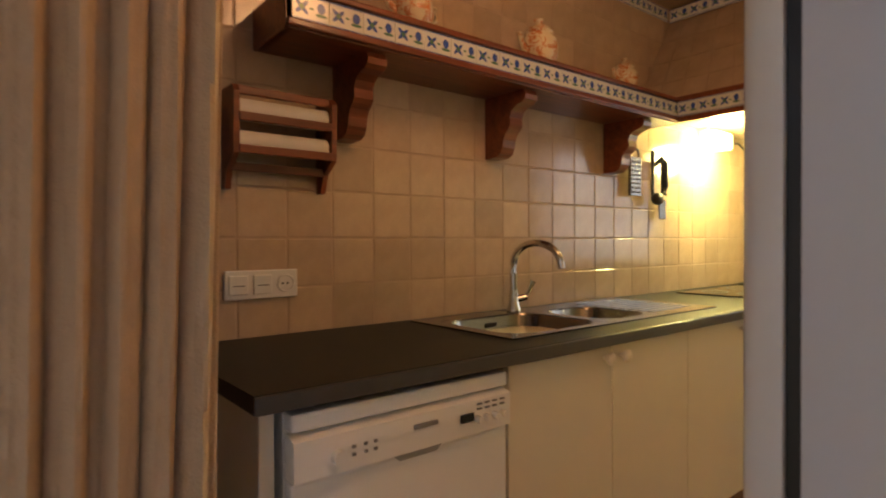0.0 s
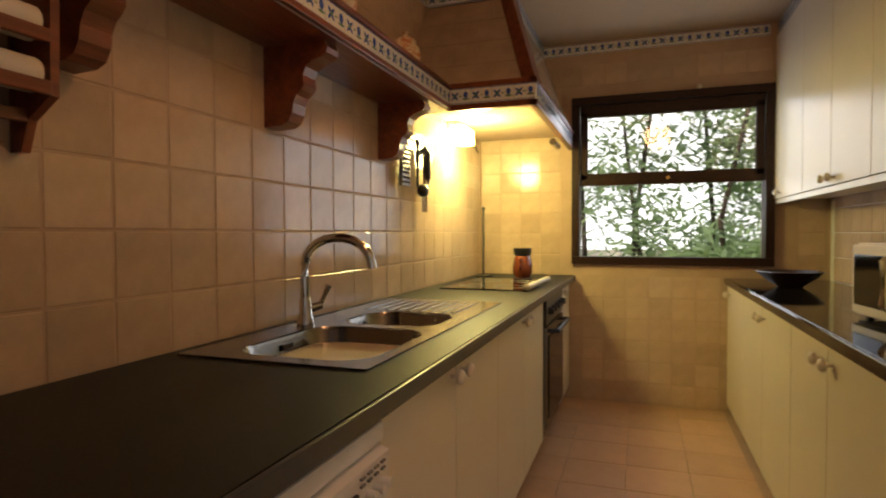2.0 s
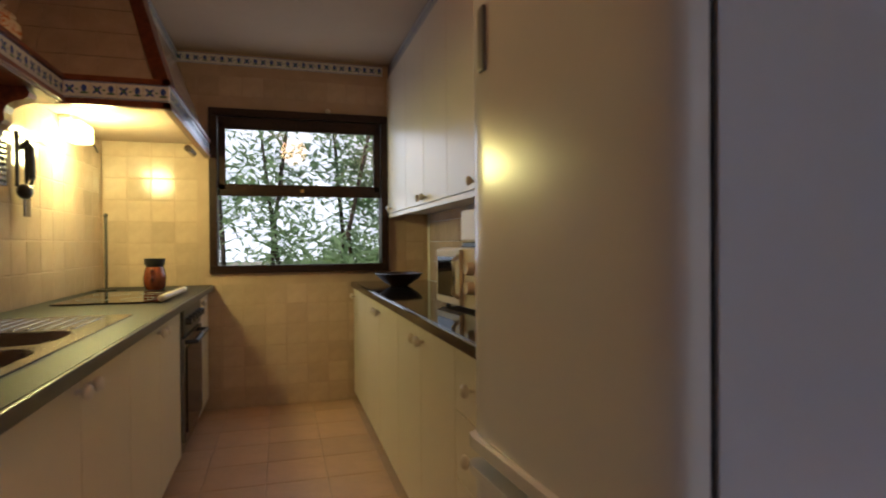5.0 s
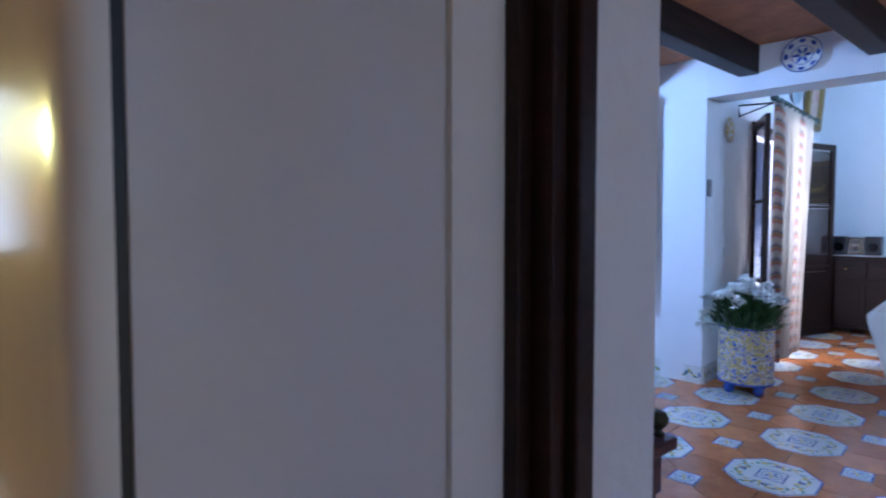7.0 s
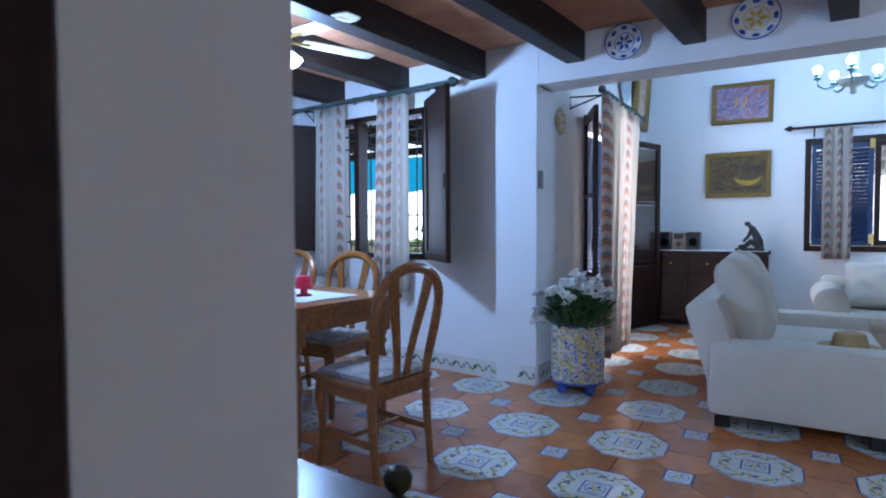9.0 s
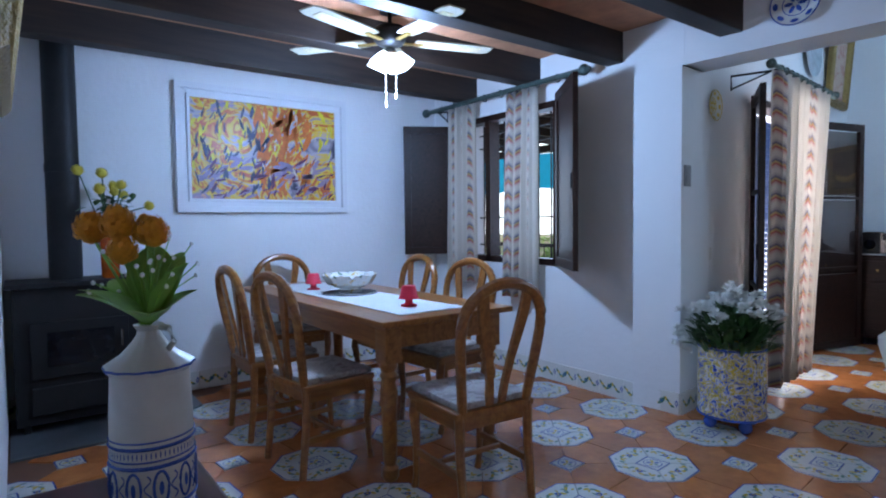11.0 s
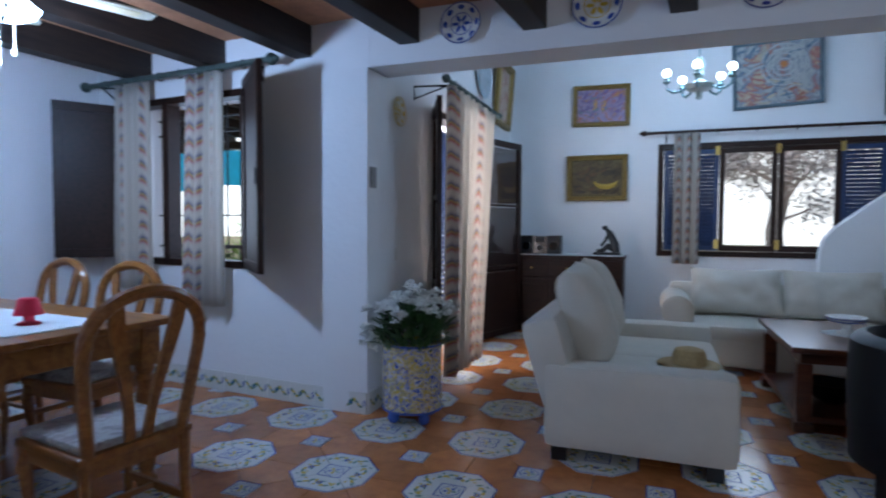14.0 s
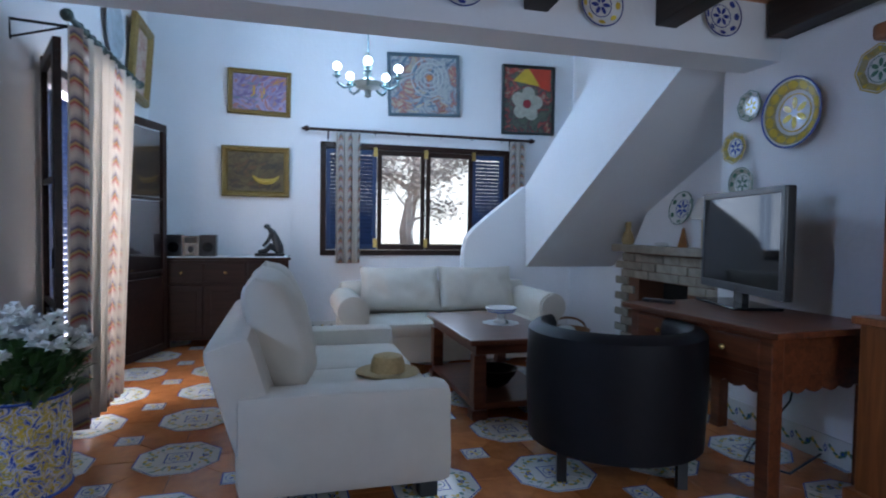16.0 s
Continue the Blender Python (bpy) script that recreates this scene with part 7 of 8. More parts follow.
# french doors
t = tagged(thing("door_1", "dark wooden glazed french doors standing open", "door", LR), kind="structure")
bm = B()
for a in ((FD1, FD1 + 0.05, 0, 2.12), (FD0 - 0.05, FD0, 0, 2.12), (FD1, FD0, 2.07, 2.12)):
    box(bm, -0.015, 0.12, a[0], a[1], a[2], a[3], 0.003)
part("door_frame", bm, DARK_WOOD, t)
leaf(t, (-0.02, FD0 + 0.01), (-0.27, -0.545), 0.02, 2.08, "leaf", False, (0.75, 1.4), 0.7)
leaf(t, (-0.03, FD1 - 0.01), (-0.268, -3.10), 0.02, 2.08, "leaf", False, (0.75, 1.4), 0.7)
d_ = Vector((-0.238, -3.10 - FD1 + 0.01, 0))
turn = Matrix.Translation((-0.03, FD1 - 0.01, 0)) @ Matrix.Rotation(math.atan2(d_.y, d_.x), 4, "Z")
for z0_, z1_ in ((0.70, 1.38), (1.42, 2.01)):
    part("inner_shutter", box(B(), 0.06, d_.length - 0.06, 0.019, 0.031, z0_, z1_, 0.003, turn), DARK_WOOD, t, "dark inner shutter behind the glass")
bm = B()
for a in ((FD1 + 0.05, -1.70),):
    box(bm, 0.16, 0.20, a[0], a[0] + 0.06, 0.02, 2.06)
    box(bm, 0.16, 0.20, a[1] - 0.06, a[1], 0.02, 2.06)
    for k in range(44):
        z = 0.08 + 0.045 * k
        box(bm, -0.03, 0.03, a[0] + 0.05, a[1] - 0.05, -0.004, 0.004, 0.0, pose(0.18, 0, z, 0, 40, 0))
part("louvred_shutter", bm, BLUE_SHUTTER, t, "blue louvred shutter leaf")
curtain_rod((-0.30, -0.62), (-0.30, -2.0), 2.20, 0.016, GREEN_ROD, 0.30, "green iron curtain pole on long brackets at the french door", LR, True, 12)
curtain((-0.30, -0.64), (-0.30, -1.90), 0.10, 2.18, "white ikat curtain glowing in the french door", LR, 8, 0.04, 21, -0.40, -0.20, 120, 16, 3.0)

# chandelier
t = thing("chandelier", "green-bronze five-arm chandelier with lit bulbs", "chandelier", pose(-0.18, -6.40, 2.36))
BRONZE = material("green_bronze", (0.16, 0.24, 0.24), 0.4, 0.5, vary=0.25, scale=30)
part("chain", rod(B(), (0, 0, 0.28), (0, 0, 1.84), 0.006, None, 6), BRONZE, t)
part("stem", lathe(B(), [(0.01, 0.28), (0.03, 0.25), (0.045, 0.20), (0.03, 0.13), (0.04, 0.11), (0.02, 0.08), (0.06, 0.05), (0.12, 0.03), (0.10, -0.01), (0.03, -0.03), (0.022, -0.06), (0.03, -0.08), (0.0, -0.10)]), material("cream_bronze", (0.36, 0.40, 0.36), 0.35, vary=0.2), t, smooth=True)
BULB = glow("lit_bulb", (0.80, 0.92, 1.0), 14)
for k in range(5):
    a = radians(72 * k + 15)
    c, s = math.cos(a), math.sin(a)
    pts = [(0.09, 0.02), (0.15, -0.02), (0.21, -0.03), (0.26, 0.0), (0.265, 0.05)]
    arm = part("arm", tube(B(), [(r * c, r * s, z) for r, z in pts], 0.011, 8), BRONZE, t, smooth=True)
    part("cup", lathe(B(), [(0.015, 0.045), (0.035, 0.06), (0.02, 0.07), (0.016, 0.10)], 14, (0.265 * c, 0.265 * s, 0)), BRONZE, arm, smooth=True)
    part("bulb", ball(B(), (0.265 * c, 0.265 * s, 0.135), 0.036, 14), BULB, arm, "lit round bulb", True)

# plates
def plate(r, m, mats, label, bowl=0.03, petals=8, octagon=False, ring=None):
    """A painted plate whose face looks along +z."""
    t = thing("wall_plate", label, "plate", m)
    n = 8 if octagon else 40
    part("dish", lathe(B(), [(r * 0.5, 0), (r * 0.55, bowl * 0.3), (r * 0.98, bowl), (r, bowl * 1.15), (r * 0.93, bowl * 1.05), (r * 0.6, bowl * 0.45), (0.0, bowl * 0.4)], n), CERAMIC, t, smooth=not octagon)
    bm = B()
    tube(bm, [(r * 0.97 * math.cos(radians(a)), r * 0.97 * math.sin(radians(a)), bowl * 1.12) for a in range(0, 360, 360 // n)], r * 0.03, 5, True)
    part("rim_line", bm, mats[0], t)
    bm = B()
    for k in range(petals):
        a = 2 * math.pi * k / petals
        e1, e2 = Vector((math.cos(a), math.sin(a), 0.42)), Vector((-math.sin(a), math.cos(a), 0))
        disc(bm, (r * 0.77 * math.cos(a), r * 0.77 * math.sin(a), bowl * 0.80 + 0.002), e1.normalized(), e2, r * 0.11, r * 0.17, 8)
    if ring:
        rb = B()
        lo_, hi_ = [[rb.verts.new((q * r * math.cos(2 * math.pi * k / n), q * r * math.sin(2 * math.pi * k / n), bowl * f_ + 0.0025)) for k in range(n)] for q, f_ in ((0.63, 0.51), (0.90, 0.97))]
        for k in range(n):
            rb.faces.new((lo_[k], lo_[(k + 1) % n], hi_[(k + 1) % n], hi_[k]))
        part("painted_ring", rb, ring, t)
    tagged(part("border", bm, mats[1], t), kind="stuff")
    bm = B()
    for k in range(6):
        a = 2 * math.pi * k / 6
        disc(bm, (r * 0.27 * math.cos(a), r * 0.27 * math.sin(a), bowl * 0.47 + 0.002), (math.cos(a), math.sin(a), 0), (-math.sin(a), math.cos(a), 0), r * 0.18, r * 0.09, 8)
    tube(bm, [(r * 0.52 * math.cos(radians(a)), r * 0.52 * math.sin(radians(a)), bowl * 0.47) for a in range(0, 360, 15)], r * 0.02, 5, True)
    tagged(part("centre", bm, mats[2], t), kind="stuff")
    return t


OCHRE_RING = blotches("ochre_wash", [(0.3, (0.50, 0.30, 0.05)), (0.5, (0.34, 0.30, 0.12)), (0.7, (0.60, 0.46, 0.20))], 30, 0.25, bump=0)
GREY_GREEN = blotches("grey_green_wash", [(0.3, (0.14, 0.18, 0.16)), (0.5, (0.50, 0.48, 0.40)), (0.7, (0.22, 0.26, 0.20))], 30, 0.25, bump=0)
BLUE_DISH = material("deep_blue_faience", (0.04, 0.06, 0.26), 0.2, vary=0.25, scale=20)
for x, z, r, mt, lb in ((-0.61, 2.335, 0.12, (BLUE_GLAZE, BLUE_GLAZE, BLUE_GLAZE), "white plate with blue painted rosette on the header"),
                        (-1.36, 2.345, 0.13, (BLUE_GLAZE, BLUE_GLAZE, YELLOW_GLAZE), "plate with blue rim and ochre centre on the header"),
                        (-2.14, 2.34, 0.12, (BLUE_DISH, BLUE_DISH, BLUE_DISH), "deep blue painted plate on the header"),
                        (-2.885, 2.325, 0.12, (BLUE_DISH, YELLOW_GLAZE, BLUE_DISH), "blue and yellow painted plate on the header"),
                        (-3.62, 2.35, 0.12, (BLUE_DISH, BLUE_DISH, BLUE_DISH), "cobalt blue plate on the header")):
    plate(r, LR @ pose(x, 0.003, z, -90, 0, 0) @ pose(0, 0, 0, 4, 0, 0), mt, lb)
for y, z, r, o, mt, lb in ((-0.185, 1.935, 0.095, True, (GREEN_GLAZE, GREEN_GLAZE, YELLOW_GLAZE), "octagonal plate with green leaves"),
                        (0.13, 1.835, 0.195, False, (BLUE_GLAZE, YELLOW_GLAZE, YELLOW_GLAZE), "large deep dish with blue rim and yellow flower"),
                        (-0.30, 1.70, 0.10, True, (YELLOW_GLAZE, YELLOW_GLAZE, BLUE_GLAZE), "octagonal plate with yellow flowers"),
                        (-0.235, 1.474, 0.10, False, (GREEN_GLAZE, GREEN_GLAZE, GREEN_GLAZE), "plate with dark radiating leaves"),
                        (0.585, 1.955, 0.12, True, (YELLOW_GLAZE, YELLOW_GLAZE, GREEN_GLAZE), "octagonal plate with orange flowers")):
    plate(r, LR @ pose(-4.047, y, z, 0, 90, 0), mt, lb, 0.05 if r > 0.15 else 0.025, 14 if r > 0.15 else 8, o, OCHRE_RING if mt[1] is YELLOW_GLAZE else GREY_GREEN)
plate(0.10, LR @ pose(-0.003, -0.40, 1.955, 0, -90, 0), (YELLOW_GLAZE, YELLOW_GLAZE, YELLOW_GLAZE), "cream plate with a yellow flower on the side wall")
t = thing("light_switch", "grey double light switch on the side wall", "switch", LR @ pose(-0.002, -0.066, 1.485))
GREY_PL = material("grey_plastic", (0.22, 0.22, 0.22), 0.5)
part("plate", box(B(), -0.01, 0, -0.04, 0.04, -0.065, 0.065, 0.003), GREY_PL, t)
part("rocker", box(B(), -0.015, -0.01, -0.025, 0.025, 0.003, 0.05, 0.002), GREY_PL, t)
part("rocker", box(B(), -0.015, -0.01, -0.025, 0.025, -0.05, -0.003, 0.002), GREY_PL, t)
t = thing("wall_socket", "white socket on the side wall", "socket", LR @ pose(-0.002, -0.38, 0.99))
part("plate", box(B(), -0.01, 0, -0.035, 0.035, -0.04, 0.04, 0.003), APPLIANCE, t)

# fireplace
FX = -4.42
t = thing("fireplace", "pale brick fireplace with stone mantel", "fireplace", LR)
bm = B()
box(bm, -4.72, FX - 0.02, -2.10, -1.85, 0, 0.98)
box(bm, -4.72, FX - 0.02, -1.20, -0.72, 0, 0.98)
box(bm, -4.72, FX - 0.02, -1.85, -1.20, 0.74, 0.98)
box(bm, -4.72, FX - 0.02, -1.85, -1.20, 0.0, 0.16)
part("core", bm, FLOOR_GROUT, t)
part("firebox", box(B(), -4.715, -4.70, -1.85, -1.20, 0.16, 0.74), SOOT, t, "sooty firebox")
bmk = box(B(), -0.012, 0.012, -0.098, 0.098, -0.034, 0.034, 0.004)
brick_mesh = mesh("brick", bmk, STONE)
r_ = random.Random(4)
for j in range(13):
    z = 0.037 + 0.0745 * j
    for i in range(8):
        y = -2.10 + 0.10 + 0.205 * i - (0.1 if j % 2 else 0)
        if y < -2.1 or y > -0.72 or (-1.90 < y < -1.16 and 0.16 < z < 0.73):
            continue
        ob = new("brick", brick_mesh)
        ob.parent = t
        ob.matrix_local = pose(FX - 0.008 + r_.uniform(-0.004, 0.004), y, z, 0, 0, r_.uniform(-1, 1))
part("mantel", box(B(), -4.72, FX + 0.08, -2.16, -0.70, 0.98, 1.05, 0.012), STONE, t, "pale stone mantel")
part("hearth", box(B(), -4.72, FX + 0.32, -2.12, -0.90, 0.0, 0.10, 0.01), STONE, t, "raised stone hearth")
bm = B()
a = [bm.verts.new(p) for p in ((-4.72, -2.0, 1.05), (FX - 0.02, -1.95, 1.05), (FX - 0.02, -0.75, 1.05), (-4.72, -0.70, 1.05))]
b = [bm.verts.new(p) for p in ((-4.72, -1.65, 1.95), (-4.60, -1.60, 1.95), (-4.60, -1.0, 1.95), (-4.72, -0.95, 1.95))]
bm.faces.new(a)
bm.faces.new(b)
for k in range(4):
    bm.faces.new((a[k], a[(k + 1) % 4], b[(k + 1) % 4], b[k]))
part("chimney_breast", bm, PLASTER, t, "white plastered chimney breast")
plate(0.14, LR @ pose(-4.46, -1.30, 1.36, 0, 78, 0), (GREEN_GLAZE, GREEN_GLAZE, BLUE_GLAZE), "white plate with blue flower on the chimney breast", 0.03, 6)
bm = lathe(B(), [(0.045, 0), (0.06, 0.03), (0.045, 0.10), (0.025, 0.13), (0.03, 0.20), (0.022, 0.21)], 20)
single("clay_bottle", bm, STRAW, "brown clay bottle on the mantel", "bottle", LR @ pose(-4.40, -1.98, 1.05), smooth=True)
bm = lathe(B(), [(0.05, 0), (0.05, 0.01), (0.012, 0.15), (0, 0.16)], 4)
single("wooden_obelisk", bm, HONEY_WOOD, "small wooden pyramid ornament on the mantel", "ornament", LR @ pose(-4.40, -1.22, 1.05))
bm = lathe(B(), [(0.05, 0), (0.055, 0.015), (0.04, 0.03), (0.0, 0.03)], 16)
single("ashtray", bm, CERAMIC, "small pale dish on the mantel", "dish", LR @ pose(-4.39, -1.48, 1.05), smooth=True)
t = thing("table_lamp", "small lamp with a cream pleated shade on the mantel", "lamp", LR @ pose(-4.42, -0.98, 1.05))
part("stem", box(B(), -0.03, 0.03, -0.03, 0.03, 0, 0.22, 0.004), STRAW, t)
part("shade", lathe(B(), [(0.13, 0.22), (0.07, 0.38), (0.066, 0.38), (0.125, 0.22)], 24), LINEN, t, smooth=True)
t = thing("log_basket", "brown wicker basket with a handle beside the hearth", "basket", LR @ pose(-4.02, -2.42, 0))
part("bowl", lathe(B(), [(0.15, 0), (0.19, 0.04), (0.22, 0.17), (0.235, 0.20), (0.21, 0.20), (0.17, 0.05), (0.0, 0.03)], 28), WICKER, t, smooth=True)
part("handle", tube(B(), [(0.22 * math.cos(radians(a)), 0, 0.18 + 0.13 * math.sin(radians(a))) for a in range(0, 181, 15)], 0.012, 8), WICKER, t, smooth=True)
part("paper", ball(B(), (0.02, 0.03, 0.19), 0.10, 10, (1, 1, 0.5)), CLOTH, t)

# ---- outside ----
bm = B()
bt = B()
rnd = random.Random(5)


def foliage(bm, cx, cy, cz, sx, sy, sz, n, size, rnd):
    for _ in range(n):
        c = Vector((cx + rnd.gauss(0, 0.45) * sx, cy + rnd.gauss(0, 0.45) * sy, cz + rnd.gauss(0, 0.45) * sz))
        a, e = rnd.uniform(0, 6.28), rnd.uniform(-0.6, 0.9)
        d = Vector((math.cos(a) * math.cos(e), math.sin(a) * math.cos(e), math.sin(e)))
        s = d.cross(Vector((rnd.uniform(-1, 1), rnd.uniform(-1, 1), 1))).normalized()
        L = size * rnd.uniform(0.6, 1.5)
        quad(bm, [c, c + d * L * 0.5 + s * L * 0.14, c + d * L, c + d * L * 0.5 - s * L * 0.14])


t = thing("oleander_hedge", "dense green oleander hedge outside the kitchen window", "hedge", pose(6.0, 0.5, -0.5))
for k in range(16):
    y = -2.6 + 0.35 * k
    tube(bt, [(rnd.uniform(-0.2, 0.3), y, 0), (rnd.uniform(-0.3, 0.3), y + rnd.uniform(-0.3, 0.3), 1.8), (rnd.uniform(-0.5, 0.5), y + rnd.uniform(-0.6, 0.6), 4.4)], [0.035, 0.025, 0.01], 6)
for k in range(46):
    foliage(bm, rnd.uniform(-0.4, 0.9), rnd.uniform(-2.2, 2.4), rnd.uniform(0.5, 4.0), 0.45, 0.5, 0.5, 760, 0.105, rnd)
for k in range(16):
    foliage(bm, rnd.uniform(-0.9, -0.3), rnd.uniform(-2.2, 2.4), rnd.uniform(0.9, 1.75), 0.35, 0.5, 0.28, 330, 0.17, rnd)
HEDGE = material("hedge_leaf", (0.25, 0.35, 0.19), 0.4, vary=0.5, scale=2)
nt = HEDGE.node_tree
tr = nt.nodes.new("ShaderNodeBsdfTranslucent")
tr.inputs["Color"].default_value = (0.42, 0.58, 0.28, 1)
sh = nt.nodes.new("ShaderNodeMixShader")
sh.inputs[0].default_value = 0.5
nt.links.new(nt.nodes["Principled BSDF"].outputs[0], sh.inputs[1])
nt.links.new(tr.outputs[0], sh.inputs[2])
nt.links.new(sh.outputs[0], nt.nodes["Material Output"].inputs["Surface"])
part("stem", bt, material("bark", (0.10, 0.07, 0.05), 0.9, vary=0.3), t)
tagged(part("leaves", bm, HEDGE, t), kind="stuff")
bt, bm = B(), B()
t = thing("pine_tree", "sparse pine tree outside the living room window", "tree", pose(-1.6, -14.5, -0.5))
tube(bt, [(0, 0, 0), (0.15, 0.1, 1.6), (-0.1, 0.2, 3.0), (0.3, 0, 5.0)], [0.20, 0.16, 0.12, 0.05], 10)
for k in range(16):
    a, z = rnd.uniform(0, 6.28), rnd.uniform(1.2, 4.2)
    tip = Vector((math.cos(a) * rnd.uniform(0.8, 2.2), math.sin(a) * 1.2, z + rnd.uniform(0.2, 1.0)))
    tube(bt, [(0, 0.1, z), tip * 0.55 + Vector((0, 0, 0.5 * z - 0.1)), tip], [0.035, 0.02, 0.008], 6)
    foliage(bm, tip.x, tip.y, tip.z, 0.6, 0.6, 0.45, 420, 0.15, rnd)
# outdoor glare and haze are mixed into the pale bark and needle colours
part("trunk", bt, material("hazed_pine_bark", (0.42, 0.36, 0.36), 0.9, vary=0.3), t)
tagged(part("crown", bm, material("hazed_pine_needles", (0.50, 0.47, 0.48), 0.8, vary=0.3), t), kind="stuff")
# porch behind the dining window
t = thing("porch", "covered porch with a clay tile roof on timber rafters", "porch", Matrix())
bm = B()
box(bm, 1.9, 9.2, -7.4, WY - 0.37, 2.50, 2.56, 0.0)
part("roof", bm, CEIL_CLAY, t)
for k in range(15):
    x = 2.1 + 0.5 * k
    part("rafter", box(B(), x - 0.04, x + 0.04, -7.4, WY - 0.37, 2.38, 2.50), BEAM_WOOD, t)
part("front_beam", box(B(), 2.05, 9.2, -7.4, -7.25, 2.28, 2.38), BEAM_WOOD, t)
for x in (2.2, 8.9):
    part("post", box(B(), x - 0.08, x + 0.08, -7.4, -7.24, -0.5, 2.28, 0.01), BEAM_WOOD, t)
part("paving", box(B(), 1.96, 9.2, -7.5, WY - 0.37, -0.5, -0.06), STONE, t)
bm = B()
prism(bm, [(4.0, 1.84), (4.0, 2.30), (8.6, 2.46), (8.6, 1.80), (7.9, 1.74), (7.0, 1.84), (6.1, 1.76), (5.2, 1.88), (4.6, 1.80)], -8.12, -8.10)
for x in (4.2, 5.6, 7.0, 8.4):
    rod(bm, (x, -7.38, 2.34), (x, -8.11, 2.22), 0.006, None, 6)
single("blue_awning", bm, material("blue_awning_cloth", (0.01, 0.40, 0.72), 0.7, vary=0.12), "bright blue cloth awning at the porch edge", "awning")
bm = B()
foliage(bm, 6.0, -8.6, 0.45, 3.0, 0.4, 0.5, 4200, 0.14, rnd)
single("garden_shrubs", bm, LEAF_BRIGHT, "low green shrubs beyond the porch", "shrub", kind="stuff")
bm = B()
for k in range(51):
    x = 2.0 + 0.14 * k
    rod(bm, (x, -7.30, -0.06), (x, -7.30, 0.85), 0.008, None, 6)
box(bm, 2.0, 9.2, -7.32, -7.28, 0.85, 0.88)
single("porch_railing", bm, IRON, "black iron railing at the porch edge", "railing")
# bright hazy sky behind garden
HAZE = glow("bright_haze", (0.93, 0.97, 1.0), 1.25)
single("backdrop_south", box(B(), -60, 80, -62, -61, -5, 40), HAZE, "pale bright sky haze in the distance", "backdrop", kind="structure")
single("backdrop_east", box(B(), 61, 62, -60, 40, -5, 40), HAZE, "pale bright sky haze in the distance", "backdrop", kind="structure")
# ---- pieces: wall and floor tiles ----


def pillow(w, h, d=0.010, c=0.004, name="tile", mat=None):
    """A glazed tile with softened edges that faces -y."""
    bm = B()
    a = [bm.verts.new((x, 0, z)) for x, z in ((-w / 2, -h / 2), (w / 2, -h / 2), (w / 2, h / 2), (-w / 2, h / 2))]
    b = [bm.verts.new((x, -d * 0.7, z)) for x, z in ((-w / 2, -h / 2), (w / 2, -h / 2), (w / 2, h / 2), (-w / 2, h / 2))]
    e = [bm.verts.new((x, -d, z)) for x, z in ((-w / 2 + c, -h / 2 + c), (w / 2 - c, -h / 2 + c), (w / 2 - c, h / 2 - c), (-w / 2 + c, h / 2 - c))]
    for p, q in ((a, b), (b, e)):
        for k in range(4):
            bm.faces.new((p[k], p[(k + 1) % 4], q[(k + 1) % 4], q[k]))
    bm.faces.new(e)
    return mesh(name, bm, mat or TILE)


def lay(parent, me, name, m):
    ob = new(name, me)
    ob.parent = parent
    ob.matrix_parent_inverse = parent.matrix_world.inverted()
    ob.matrix_basis = m
    return ob


rt = random.Random(21)
wall = bpy.data.objects["wall_kitchen_sink_side"]
ROW, COL = 0.1617, 0.1655
big = pillow(COL - 0.0025, ROW - 0.0025)
for j in range(10):
    z = 0.889 + ROW * (j + 0.5)
    for i in range(-6, 19):
        x = 1.091 + COL * (i + 0.5)
        if x > EX - 0.02:
            continue
        lay(wall, big, "tile", pose(x, SY + 0.012, z, rt.uniform(-0.4, 0.4), 0, rt.uniform(-0.4, 0.4)))
wall = bpy.data.objects["wall_kitchen_window_side"]
E_ = 0.150
small = pillow(E_ - 0.0025, E_ - 0.0025)
for j in range(16):
    z = E_ * (j + 0.5)
    for i in range(15):
        y = SY - E_ * (i + 0.5)
        if W0 - 0.06 < y < W1 + 0.06 and WZ0 - 0.06 < z < WZ1 + 0.04:
            continue
        lay(wall, small, "tile", pose(EX + 0.012, y, z, rt.uniform(-0.4, 0.4), 0, -90 + rt.uniform(-0.4, 0.4)))
wall = bpy.data.objects["wall_kitchen_dining"]
for j in range(4):
    for i in range(20):
        lay(wall, small, "tile", pose(1.05 + E_ * (i + 0.5), KS - 0.006, 0.90 + E_ * (j + 0.5), rt.uniform(-0.4, 0.4), 0, 180 + rt.uniform(-0.4, 0.4)))
# painted border under the kitchen ceiling
t = tagged(thing("trim", "blue and white painted tile border under the kitchen ceiling", "border"), kind="structure")
band(t, (0.1, SY - 0.002), (2.95, SY - 0.002), 2.512, 0)
band(t, (EX - 0.002, SY), (EX - 0.002, KS + 0.35), 2.512, 90 - 180)
band(t, (2.97, SY), (2.97, 1.23), 2.512, -90)
band(t, (2.97, 1.235), (EX, 1.235), 2.512, 0)
band(t, (4.12, -0.262), (0.95, -0.262), 2.512, 180)

# kitchen floor
KT = 0.30
ft = pillow(KT - 0.003, KT - 0.003, 0.006, 0.002, "tile", FLOOR_TILE)
for i in range(18):
    for j in range(8):
        x, y = -1.05 + KT * i, -0.42 + KT * j
        if y > 1.65 or (y < -0.1 and x > 0.95) or x > 4.1:
            continue
        lay(floor_k, ft, "tile", pose(x, y, -0.006, -90, 0, 0))

# living room floor: painted octagons, cabochons and terracotta pieces
U, V = Vector((-0.588, -0.056, 0)), Vector((0.054, -0.606, 0))
O = Vector((1.322, -3.283, 0))
